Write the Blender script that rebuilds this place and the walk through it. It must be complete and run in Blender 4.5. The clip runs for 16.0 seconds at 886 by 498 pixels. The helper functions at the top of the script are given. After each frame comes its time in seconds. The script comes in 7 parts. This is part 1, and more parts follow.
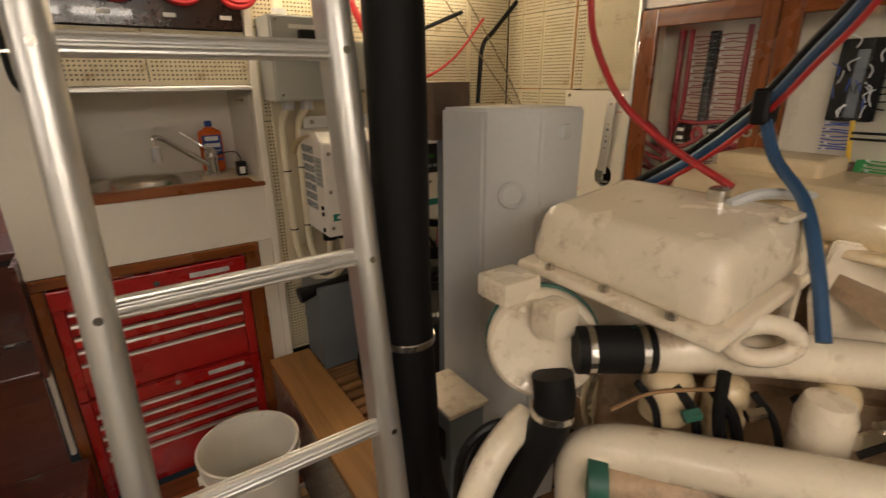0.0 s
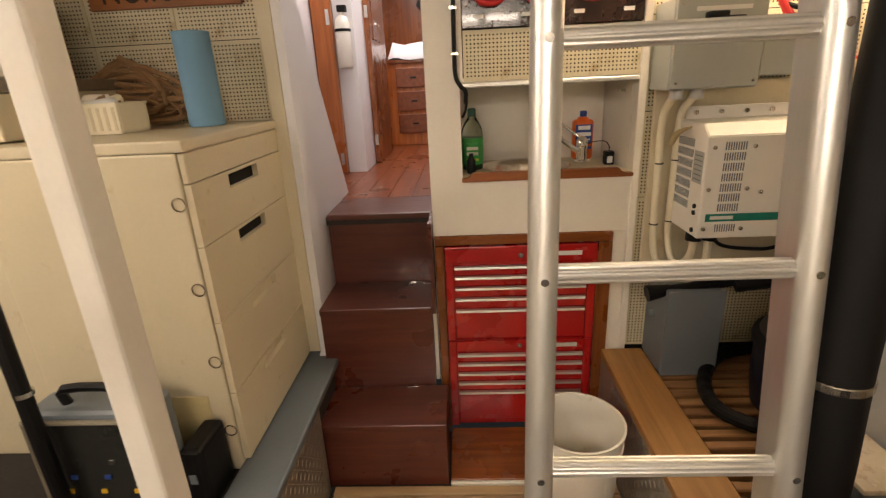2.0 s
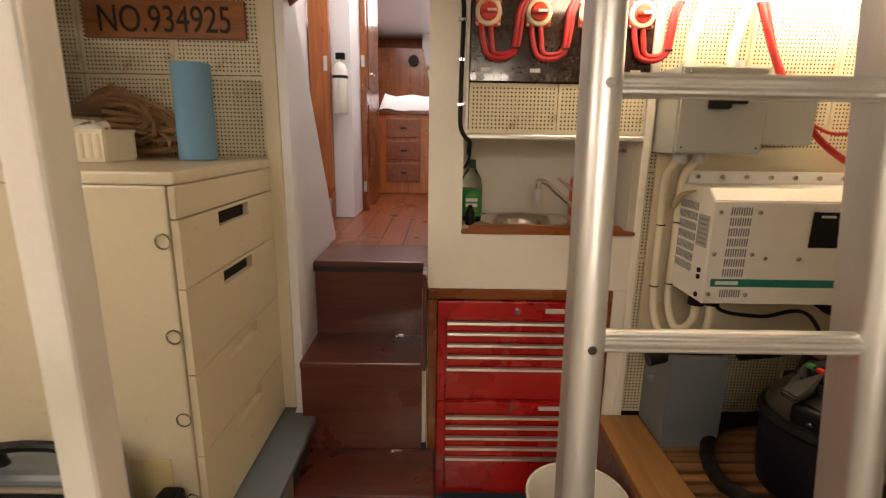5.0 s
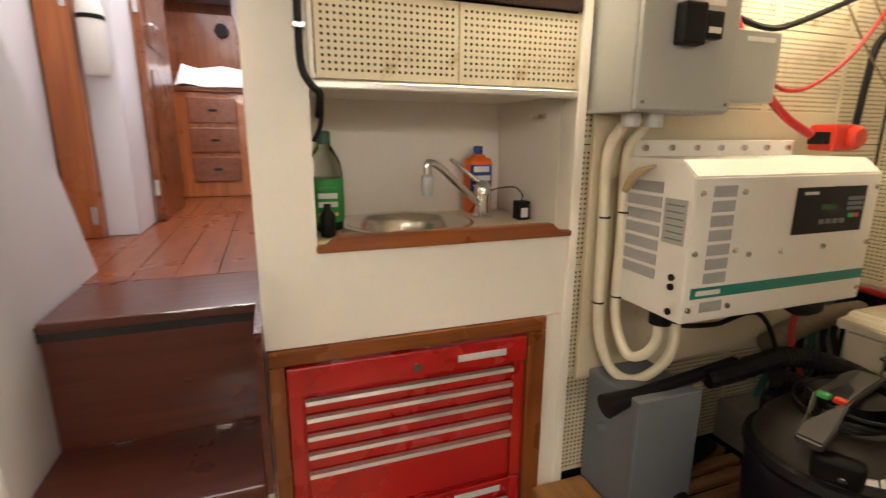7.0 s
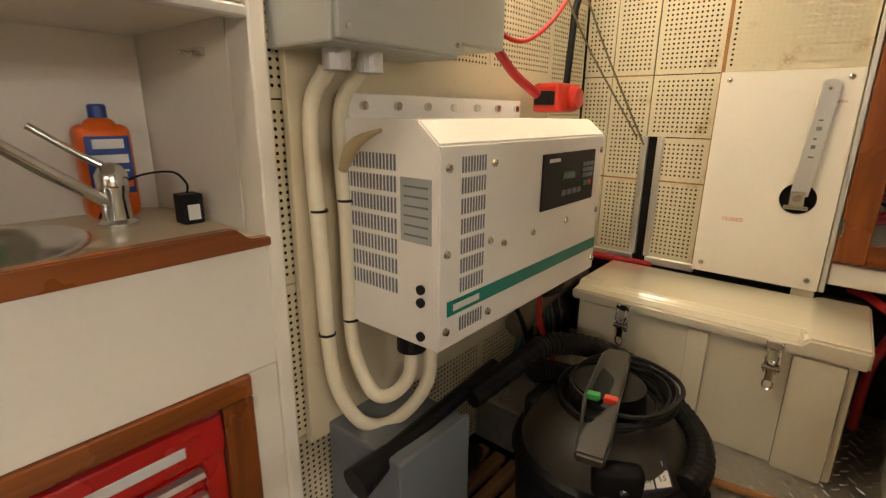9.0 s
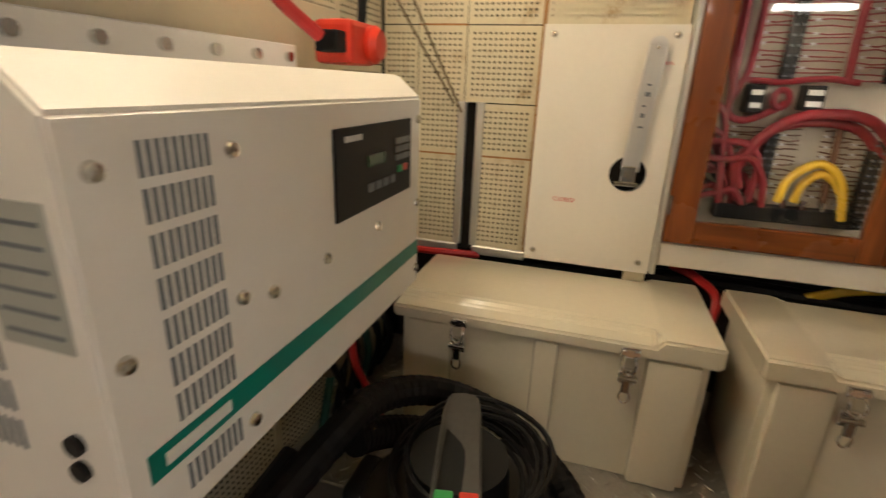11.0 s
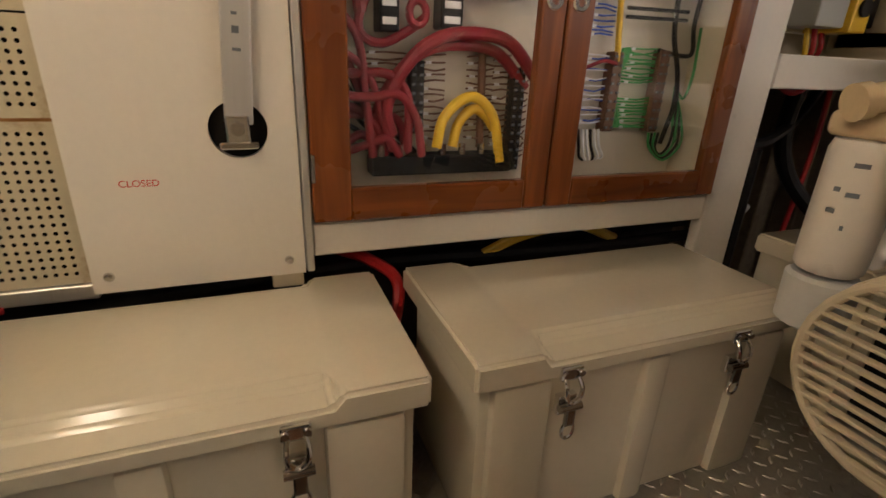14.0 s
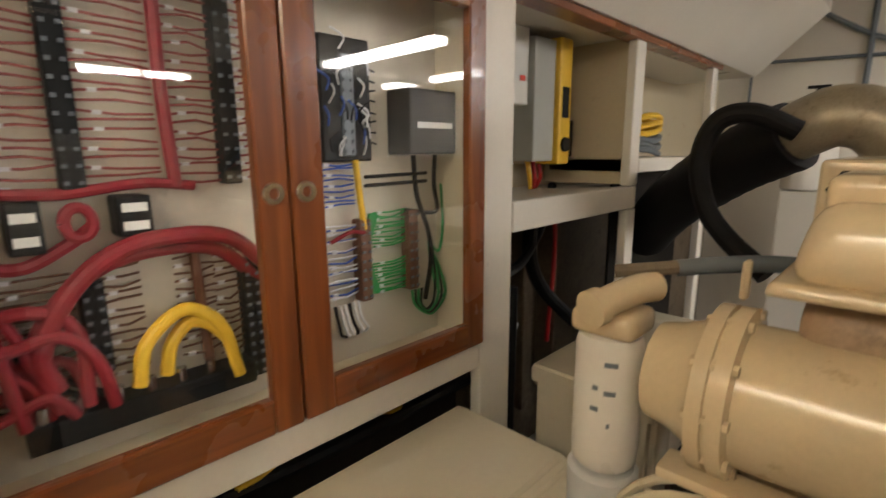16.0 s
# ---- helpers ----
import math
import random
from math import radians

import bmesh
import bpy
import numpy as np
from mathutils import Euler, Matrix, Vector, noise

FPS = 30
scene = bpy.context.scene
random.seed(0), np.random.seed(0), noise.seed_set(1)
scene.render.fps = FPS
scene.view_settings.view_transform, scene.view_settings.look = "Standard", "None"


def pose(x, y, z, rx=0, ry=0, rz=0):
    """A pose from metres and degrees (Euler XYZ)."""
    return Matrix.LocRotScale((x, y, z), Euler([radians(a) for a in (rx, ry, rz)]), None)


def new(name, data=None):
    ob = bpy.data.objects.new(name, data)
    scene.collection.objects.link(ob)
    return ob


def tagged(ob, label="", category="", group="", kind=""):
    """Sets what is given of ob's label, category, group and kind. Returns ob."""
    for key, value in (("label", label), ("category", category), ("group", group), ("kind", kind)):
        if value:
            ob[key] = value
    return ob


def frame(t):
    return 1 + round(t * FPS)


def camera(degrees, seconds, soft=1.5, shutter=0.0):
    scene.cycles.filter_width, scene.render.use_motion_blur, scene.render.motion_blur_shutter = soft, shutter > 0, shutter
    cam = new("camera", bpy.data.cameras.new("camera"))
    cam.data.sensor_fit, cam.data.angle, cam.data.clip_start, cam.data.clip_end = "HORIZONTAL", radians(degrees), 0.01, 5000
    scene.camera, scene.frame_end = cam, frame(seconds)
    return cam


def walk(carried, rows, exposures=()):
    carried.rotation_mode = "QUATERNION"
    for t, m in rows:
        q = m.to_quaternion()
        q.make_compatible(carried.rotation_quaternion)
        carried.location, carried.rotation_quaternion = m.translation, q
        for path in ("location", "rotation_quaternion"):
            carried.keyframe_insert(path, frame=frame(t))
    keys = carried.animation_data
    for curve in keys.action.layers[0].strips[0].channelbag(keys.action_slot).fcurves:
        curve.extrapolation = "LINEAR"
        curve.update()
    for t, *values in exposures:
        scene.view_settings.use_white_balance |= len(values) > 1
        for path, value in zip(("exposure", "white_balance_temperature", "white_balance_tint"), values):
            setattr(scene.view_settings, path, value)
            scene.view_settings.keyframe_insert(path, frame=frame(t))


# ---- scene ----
cam = camera(85.0, 16.0, soft=1.3, shutter=0.4)
METRES, EYE, TILT, LEAN, TURN = 2.95, 1.46, 0.0, 0.0, -34.1
ROWS = [
    (0.0, 0.0, 0.0, 0.0, -0.15, -19.32, 0.42),
    (0.5, -0.03, -0.0042, -0.0034, 6.15, -19.76, -0.02),
    (1.0, -0.0477, -0.0023, -0.0022, 20.66, -18.98, 0.69),
    (1.5, -0.0526, -0.0022, -0.003, 32.46, -19.16, 1.83),
    (2.0, -0.0552, -0.0172, -0.0011, 36.14, -19.18, 2.63),
    (2.5, -0.0531, -0.0376, 0.0109, 37.47, -15.39, 1.97),
    (3.0, -0.0473, -0.0487, 0.0356, 37.94, -7.38, 1.17),
    (3.5, -0.0448, -0.0496, 0.0487, 36.91, -2.83, -0.47),
    (4.0, -0.0535, -0.0466, 0.0438, 36.09, -5.45, -1.17),
    (4.5, -0.0709, -0.0415, 0.0177, 35.01, -12.82, -1.16),
    (7.0, -0.2222, 0.1744, -0.0405, 14.45, -13.07, -0.35),
    (7.5, -0.2175, 0.2109, -0.0369, 1.65, -12.66, -0.76),
    (8.0, -0.2155, 0.2493, -0.0412, -9.81, -14.35, -0.2),
    (10.5, -0.1492, 0.4125, -0.0602, -23.97, -16.69, -2.1),
    (11.0, -0.1348, 0.4332, -0.0594, -38.69, -18.88, -2.09),
    (11.5, -0.1157, 0.4541, -0.0621, -47.52, -20.0, -1.19),
    (12.0, -0.0719, 0.49, -0.0809, -52.19, -23.4, 0.3),
    (12.5, -0.0345, 0.5054, -0.0847, -59.18, -24.96, 1.3),
    (13.0, -0.0217, 0.5014, -0.0888, -64.95, -24.81, -0.96),
    (13.5, -0.0077, 0.4911, -0.0886, -71.83, -22.94, -1.77),
    (14.0, 0.0013, 0.4826, -0.0853, -76.55, -21.32, -2.29),
    (14.5, 0.0093, 0.4794, -0.075, -79.6, -18.9, -0.52),
    (15.0, 0.0287, 0.4737, -0.0581, -86.65, -15.19, 1.21),
    (15.5, 0.0538, 0.4695, -0.0481, -94.48, -13.23, 1.9),
    (16.0, 0.0704, 0.462, -0.0332, -101.8, -11.44, 0.41),
]
walk(cam, [(t, pose(0, 0, EYE, TILT, LEAN, TURN) @ pose(METRES * x, METRES * y, METRES * z, 90 + pitch, roll, yaw)) for t, x, y, z, yaw, pitch, roll in ROWS],
     exposures=[(0.0, -0.35, 6700, 11), (0.6, -0.2, 6900, 12), (2.0, 0.35, 7100, 13), (3.5, 0.4, 7200, 13), (4.7, 0.1, 7200, 13), (6.8, 0.7, 6400, 10), (8.0, 0.55, 6450, 9), (10.5, 0.35, 6300, 9), (11.5, 0.2, 6250, 10), (12.5, 0.2, 6150, 12), (13.0, 0.05, 6250, 14), (14.0, -0.18, 6350, 16), (15.0, -0.15, 6300, 15), (15.5, 0.0, 6150, 12), (16.0, 0.3, 5950, 9)])

# ---- world and lights ----
world = bpy.data.worlds.new("world")
scene.world = world
world.use_nodes = True
world.node_tree.nodes["Background"].inputs[0].default_value = (0.8, 0.9, 1.0, 1)
world.node_tree.nodes["Background"].inputs[1].default_value = 0.01


def lamp_area(name, where, sx, sy, watts, colour, rx=0, ry=0, rz=0):
    data = bpy.data.lights.new(name, "AREA")
    data.shape, data.size, data.size_y, data.energy, data.color = "RECTANGLE", sx, sy, watts, colour
    ob = new(name, data)
    ob.matrix_world = pose(*where, rx, ry, rz)
    return ob


# Unseen area panel added under the headliner to brighten cabin and passage.
CABIN_FILL = lamp_area("lamp_cabin_fill", (-0.50, 3.7, 2.47), 0.6, 3.0, 23, (1.0, 0.95, 0.95))

# ---- materials ----


def material(name, colour, rough=0.5, metal=0.0, vary=0.15, scale=14.0, bump=0.08, dirt=None, dirt_amount=0.0, coat=0.0, per_piece=0.0, stretch=None):
    """A paint, metal, plastic or stone: base colour with broad and fine variation, fine relief and optional stains."""
    m = bpy.data.materials.new(name)
    m.use_nodes = True
    nt = m.node_tree
    n, link = nt.nodes, nt.links.new
    bsdf = n["Principled BSDF"]
    bsdf.inputs["Metallic"].default_value = metal
    bsdf.inputs["Coat Weight"].default_value = coat
    co = n.new("ShaderNodeTexCoord")
    src = co.outputs["Object"]
    if stretch:
        mp = n.new("ShaderNodeMapping")
        mp.inputs["Scale"].default_value = stretch
        link(src, mp.inputs[0])
        src = mp.outputs[0]

    def noise_at(s, detail, rough_n=0.6):
        t = n.new("ShaderNodeTexNoise")
        t.inputs["Scale"].default_value, t.inputs["Detail"].default_value, t.inputs["Roughness"].default_value = s, detail, rough_n
        link(src, t.inputs["Vector"])
        return t.outputs["Fac"]

    broad, fine = noise_at(scale * 0.25, 4), noise_at(scale * 6, 5)
    add = n.new("ShaderNodeMath")
    add.operation = "MULTIPLY_ADD"
    add.inputs[1].default_value = 0.6
    link(broad, add.inputs[0])
    half = n.new("ShaderNodeMath")
    half.operation = "MULTIPLY"
    half.inputs[1].default_value = 0.4
    link(fine, half.inputs[0])
    link(half.outputs[0], add.inputs[2])
    ramp = n.new("ShaderNodeMapRange")
    ramp.inputs["From Min"].default_value, ramp.inputs["From Max"].default_value = 0.3, 0.7
    ramp.inputs["To Min"].default_value, ramp.inputs["To Max"].default_value = 1 - vary, 1 + vary
    link(add.outputs[0], ramp.inputs["Value"])
    value = ramp.outputs[0]
    if per_piece:
        oi = n.new("ShaderNodeObjectInfo")
        pr = n.new("ShaderNodeMapRange")
        pr.inputs["To Min"].default_value, pr.inputs["To Max"].default_value = 1 - per_piece, 1 + per_piece
        link(oi.outputs["Random"], pr.inputs["Value"])
        mul = n.new("ShaderNodeMath")
        mul.operation = "MULTIPLY"
        link(value, mul.inputs[0])
        link(pr.outputs[0], mul.inputs[1])
        value = mul.outputs[0]
    hsv = n.new("ShaderNodeHueSaturation")
    hsv.inputs["Color"].default_value = (*colour, 1)
    link(value, hsv.inputs["Value"])
    out = hsv.outputs[0]
    if dirt:
        spot = n.new("ShaderNodeMapRange")
        spot.inputs["From Min"].default_value, spot.inputs["From Max"].default_value = 0.62 - dirt_amount * 0.2, 0.78
        link(noise_at(scale * 0.8, 7, 0.7), spot.inputs["Value"])
        mix = n.new("ShaderNodeMix")
        mix.data_type = "RGBA"
        mix.inputs["B"].default_value = (*dirt, 1)
        link(spot.outputs[0], mix.inputs["Factor"])
        link(out, mix.inputs["A"])
        out = mix.outputs["Result"]
    link(out, bsdf.inputs["Base Color"])
    rr = n.new("ShaderNodeMapRange")
    rr.inputs["To Min"].default_value, rr.inputs["To Max"].default_value = max(0.03, rough - 0.12), min(1, rough + 0.12)
    link(broad, rr.inputs["Value"])
    link(rr.outputs[0], bsdf.inputs["Roughness"])
    if bump:
        b = n.new("ShaderNodeBump")
        b.inputs["Strength"].default_value, b.inputs["Distance"].default_value = bump, 0.004
        link(add.outputs[0], b.inputs["Height"])
        link(b.outputs[0], bsdf.inputs["Normal"])
    return m


def wood(name, dark, light, rough=0.35, along=(1, 1, 0.06), scale=40.0, coat=0.2, per_piece=0.12):
    """Varnished or bare timber with grain drawn out along one axis."""
    m = material(name, light, rough, coat=coat)
    nt = m.node_tree
    n, link = nt.nodes, nt.links.new
    bsdf = n["Principled BSDF"]
    co, mp, t = n.new("ShaderNodeTexCoord"), n.new("ShaderNodeMapping"), n.new("ShaderNodeTexNoise")
    mp.inputs["Scale"].default_value = along
    t.inputs["Scale"].default_value, t.inputs["Detail"].default_value, t.inputs["Distortion"].default_value = scale, 8, 0.6
    link(co.outputs["Object"], mp.inputs[0])
    link(mp.outputs[0], t.inputs["Vector"])
    cr = n.new("ShaderNodeValToRGB")
    cr.color_ramp.elements[0].position, cr.color_ramp.elements[0].color = 0.3, (*dark, 1)
    cr.color_ramp.elements[1].position, cr.color_ramp.elements[1].color = 0.68, (*light, 1)
    link(t.outputs["Fac"], cr.inputs[0])
    oi, pr, hsv = n.new("ShaderNodeObjectInfo"), n.new("ShaderNodeMapRange"), n.new("ShaderNodeHueSaturation")
    pr.inputs["To Min"].default_value, pr.inputs["To Max"].default_value = 1 - per_piece, 1 + per_piece
    link(oi.outputs["Random"], pr.inputs["Value"])
    link(pr.outputs[0], hsv.inputs["Value"])
    link(cr.outputs[0], hsv.inputs["Color"])
    link(hsv.outputs[0], bsdf.inputs["Base Color"])
    b = n.new("ShaderNodeBump")
    b.inputs["Strength"].default_value, b.inputs["Distance"].default_value = 0.12, 0.002
    link(t.outputs["Fac"], b.inputs["Height"])
    link(b.outputs[0], bsdf.inputs["Normal"])
    return m


def glow(name, colour, strength):
    m = bpy.data.materials.new(name)
    m.use_nodes = True
    bsdf = m.node_tree.nodes["Principled BSDF"]
    bsdf.inputs["Base Color"].default_value = (*colour, 1)
    bsdf.inputs["Emission Color"].default_value = (*colour, 1)
    bsdf.inputs["Emission Strength"].default_value = strength
    return m


def clear(name, colour, rough=0.02, ior=1.45):
    m = bpy.data.materials.new(name)
    m.use_nodes = True
    bsdf = m.node_tree.nodes["Principled BSDF"]
    bsdf.inputs["Base Color"].default_value = (*colour, 1)
    bsdf.inputs["Transmission Weight"].default_value = 1.0
    bsdf.inputs["Roughness"].default_value, bsdf.inputs["IOR"].default_value = rough, ior
    return m


CREAM = material("cream_paint", (0.62, 0.54, 0.38), 0.4, vary=0.05, bump=0.06, dirt=(0.45, 0.33, 0.16), dirt_amount=0.05)
WHITE = material("white_paint", (0.78, 0.73, 0.64), 0.42, vary=0.04, bump=0.05)
GLOSS_WHITE = material("glossy_white_paint", (0.74, 0.70, 0.63), 0.32, vary=0.05, bump=0.02, coat=0.2)
LINER = material("pale_vinyl_panel", (0.74, 0.73, 0.74), 0.4, vary=0.03, bump=0.02)
PEG = material("cream_perforated_board", (0.64, 0.57, 0.40), 0.5, vary=0.07, bump=0.05, dirt=(0.34, 0.20, 0.07), dirt_amount=0.32)
# Near-black colour that stands in for shade inside holes, recesses and cavities.
HOLLOW_SHADE = material("black_hollow_shade", (0.012, 0.010, 0.008), 0.95, vary=0.2)
RUSTY = material("rust_stained_joint", (0.34, 0.16, 0.05), 0.8, vary=0.4, scale=40)
CEIL = material("cream_ceiling_board", (0.60, 0.52, 0.36), 0.38, vary=0.08, bump=0.4, scale=22, dirt=(0.45, 0.32, 0.14), dirt_amount=0.1)
# Dark floor paint, also used on sheets that stand in for shaded gaps.
DARKFLOOR_SHADE = material("dark_bilge_and_shade_paint", (0.03, 0.026, 0.024), 0.6, vary=0.4, scale=10)
GREYLEDGE = material("blue_grey_deck_paint", (0.11, 0.128, 0.135), 0.5, vary=0.12, scale=20)
PLATE = material("diamond_plate_steel", (0.42, 0.40, 0.36), 0.38, metal=0.8, vary=0.2, scale=18, dirt=(0.20, 0.15, 0.09), dirt_amount=0.2)
MAHOG = wood("red_mahogany", (0.13, 0.033, 0.009), (0.26, 0.078, 0.017), 0.28)
MAHOG_H = wood("red_mahogany_across", (0.13, 0.033, 0.009), (0.26, 0.078, 0.017), 0.28, along=(1, 0.06, 1))
MAHOG_X = wood("red_mahogany_lengthwise", (0.13, 0.033, 0.009), (0.26, 0.078, 0.017), 0.28, along=(0.06, 1, 1))
STEPWOOD = wood("dark_red_step_wood", (0.075, 0.018, 0.011), (0.12, 0.030, 0.017), 0.3, along=(0.06, 1, 1))
SOLE = wood("varnished_sole_wood", (0.15, 0.036, 0.011), (0.26, 0.066, 0.019), 0.3, along=(1, 0.05, 1), scale=30, coat=0.1)
PLANK = wood("oiled_plank_wood", (0.22, 0.105, 0.03), (0.36, 0.18, 0.055), 0.5, along=(1, 0.06, 1), scale=30, coat=0.0)
SLAT = wood("worn_grating_teak", (0.16, 0.075, 0.028), (0.30, 0.15, 0.06), 0.6, along=(0.06, 1, 1), scale=30, coat=0.0)
PALEWOOD = wood("pale_sole_slats", (0.34, 0.22, 0.11), (0.48, 0.33, 0.18), 0.5, along=(0.06, 1, 1), scale=30, coat=0.0)
SIGNWOOD = wood("stained_sign_board", (0.20, 0.065, 0.018), (0.40, 0.145, 0.04), 0.5, along=(0.06, 1, 1), scale=30)
BURNT = material("burnt_lettering", (0.025, 0.012, 0.008), 0.7)
DARKPANEL = material("dark_brown_laminate", (0.030, 0.014, 0.010), 0.18, vary=0.1, bump=0.02, coat=0.3)
RED = material("tool_chest_red", (0.40, 0.010, 0.010), 0.28, vary=0.06, bump=0.03, coat=0.4)
REDPLASTIC = material("red_plastic", (0.58, 0.035, 0.016), 0.35, vary=0.06, bump=0.02)
REDCABLE = material("red_cable_jacket", (0.40, 0.014, 0.016), 0.42, vary=0.12, bump=0.03)
YELLOWCABLE = material("yellow_cable_jacket", (0.80, 0.50, 0.03), 0.42, vary=0.1, bump=0.03)
GREENCABLE = material("green_cable_jacket", (0.03, 0.30, 0.07), 0.45, vary=0.1)
BLUEHOSE = material("blue_hose", (0.02, 0.07, 0.16), 0.45, vary=0.15)
BLACK = material("black_plastic", (0.006, 0.006, 0.0065), 0.5, vary=0.15)
RUBBER = material("black_rubber_hose", (0.006, 0.0055, 0.0055), 0.62, vary=0.25, scale=30, bump=0.15)
ALU = material("brushed_aluminium", (0.72, 0.71, 0.68), 0.42, metal=0.85, vary=0.06, scale=30, bump=0.06, stretch=(1, 1, 0.05))
SINKSTEEL = material("polished_sink_steel", (0.80, 0.78, 0.74), 0.24, metal=1.0, vary=0.05, bump=0.03)
STEEL = material("stainless_steel", (0.66, 0.64, 0.60), 0.2, metal=1.0, vary=0.06)
CHROME = material("polished_chrome", (0.82, 0.82, 0.82), 0.08, metal=1.0, vary=0.02, bump=0)
GREYBOX = material("grey_enamel_enclosure", (0.40, 0.41, 0.38), 0.42, vary=0.04, bump=0.08)
DARKGREY = material("dark_grey_enclosure", (0.15, 0.17, 0.19), 0.5, vary=0.08, bump=0.08)
INVWHITE = material("white_powder_coat", (0.83, 0.80, 0.75), 0.4, vary=0.03, bump=0.12, scale=60)
TEAL = material("teal_stripe", (0.0, 0.20, 0.155), 0.4, vary=0.04)
BATT = material("cream_moulded_fibreglass", (0.70, 0.64, 0.50), 0.16, vary=0.04, bump=0.012, coat=0.6)
CONDUIT = material("cream_conduit", (0.76, 0.69, 0.52), 0.4, vary=0.06)
ENGINE = material("cream_engine_enamel", (0.78, 0.68, 0.53), 0.26, vary=0.07, scale=26, bump=0.08, coat=0.4, dirt=(0.36, 0.21, 0.10), dirt_amount=0.3)
GENSET = material("tan_generator_enamel", (0.68, 0.54, 0.34), 0.24, vary=0.08, scale=22, bump=0.07, coat=0.4, dirt=(0.30, 0.17, 0.07), dirt_amount=0.1)
GREYPLASTIC = material("pale_grey_plastic", (0.58, 0.58, 0.57), 0.35, vary=0.05)
BUCKETP = material("white_bucket_plastic", (0.76, 0.73, 0.66), 0.4, vary=0.05, dirt=(0.5, 0.42, 0.3), dirt_amount=0.05)
TOWEL = material("blue_paper_towel", (0.15, 0.30, 0.44), 0.9, vary=0.05, scale=60, bump=0.4)
LABEL = material("printed_label", (0.75, 0.74, 0.70), 0.5, vary=0.03)
BLUE = material("blue_plastic", (0.02, 0.06, 0.26), 0.4)
ORANGE = material("orange_soap_bottle", (0.75, 0.13, 0.015), 0.35, vary=0.04)
SOAPGREEN = material("green_soap_label", (0.03, 0.30, 0.06), 0.35, vary=0.2)
SILVERWRAP = material("dull_silver_lagging", (0.34, 0.29, 0.21), 0.38, metal=0.45, vary=0.3, scale=30, bump=0.5, dirt=(0.13, 0.09, 0.05), dirt_amount=0.3)
BROWNWRAP = material("tan_exhaust_lagging", (0.24, 0.13, 0.055), 0.55, vary=0.25, scale=25, bump=0.3)
GREENDARK = material("dark_green_hose", (0.02, 0.10, 0.07), 0.5, vary=0.2)
LINEN = material("white_bed_linen", (0.80, 0.82, 0.85), 0.9, vary=0.05, scale=20, bump=0.5)
CABINWOOD = wood("bright_cabin_teak", (0.30, 0.078, 0.015), (0.50, 0.15, 0.032), 0.3)
CORD = material("frayed_brown_rope", (0.30, 0.17, 0.08), 0.9, vary=0.4, scale=80, bump=0.5)
TUBE = glow("fluorescent_diffuser", (1.0, 0.85, 0.62), 19.0)
BRIGHT = glow("bare_fluorescent_diffuser", (1.0, 0.91, 0.81), 44.0)
AGED = material("yellowed_back_board", (0.60, 0.54, 0.43), 0.5, vary=0.08, bump=0.05)
for dull in (RUBBER, BLACK, HOLLOW_SHADE, DARKFLOOR_SHADE):
    dull.node_tree.nodes["Principled BSDF"].inputs["Specular IOR Level"].default_value = 0.22
CASTING = material("oily_engine_casting", (0.38, 0.26, 0.16), 0.5, vary=0.3, scale=22, bump=0.3, dirt=(0.05, 0.03, 0.02), dirt_amount=0.6)
DARKCHROME = material("tarnished_chrome", (0.40, 0.39, 0.37), 0.16, metal=1.0, vary=0.15)
TAUPE_RIM = material("taupe_rim_plastic", (0.20, 0.175, 0.13), 0.45, vary=0.1)
FADED = material("faded_hose_print", (0.07, 0.07, 0.068), 0.6)
# Grimy paint taken darker, so dimness is part of the colour.
GRIMY_DIM = material("grimy_dim_hull_paint", (0.15, 0.115, 0.075), 0.6, vary=0.35, scale=12, bump=0.2, dirt=(0.04, 0.025, 0.015), dirt_amount=0.5)
GLASS = clear("cabinet_glass", (1, 1, 1), 0.0)
BOTTLE = clear("green_clear_plastic", (0.86, 0.95, 0.88), 0.08)

# ---- building blocks ----


def link_mesh(name, bm, mat, parent=None, label=""):
    me = bpy.data.meshes.new(name)
    bm.to_mesh(me)
    bm.free()
    for p in me.polygons:
        p.use_smooth = False
    ob = new(name, me)
    me.materials.append(mat)
    if parent:
        ob.parent = parent
    if label:
        tagged(ob, label)
    return ob


def part(name, bm, mat, parent, label=""):
    return link_mesh(name, bm, mat, parent, label)


def thing(name, where, label, category, group="", turn=(0, 0, 0)):
    ob = new(name)
    ob.empty_display_size = 0.05
    ob.matrix_world = pose(*where, *turn)
    return tagged(ob, label, category, group)


def structure(name, bm, mat, label):
    ob = link_mesh(name, bm, mat)
    return tagged(ob, label, kind="structure")


def smooth(ob, angle=40):
    me = ob.data
    bm = bmesh.new()
    bm.from_mesh(me)
    for f in bm.faces:
        f.smooth = True
    for e in bm.edges:
        e.smooth = not (len(e.link_faces) == 2 and e.calc_face_angle() > radians(angle))
    bm.to_mesh(me)
    bm.free()
    return ob


def box(lo, hi, bevel=0.0, seg=2, bm=None):
    bm = bm or bmesh.new()
    c = [(a + b) / 2 for a, b in zip(lo, hi)]
    d = [abs(b - a) for a, b in zip(lo, hi)]
    made = bmesh.ops.create_cube(bm, size=1, matrix=Matrix.LocRotScale(c, None, d))
    if bevel:
        edges = list({e for v in made["verts"] for e in v.link_edges})
        bmesh.ops.bevel(bm, geom=edges, offset=min(bevel, min(d) * 0.45), segments=seg, affect="EDGES", profile=0.6)
    return bm


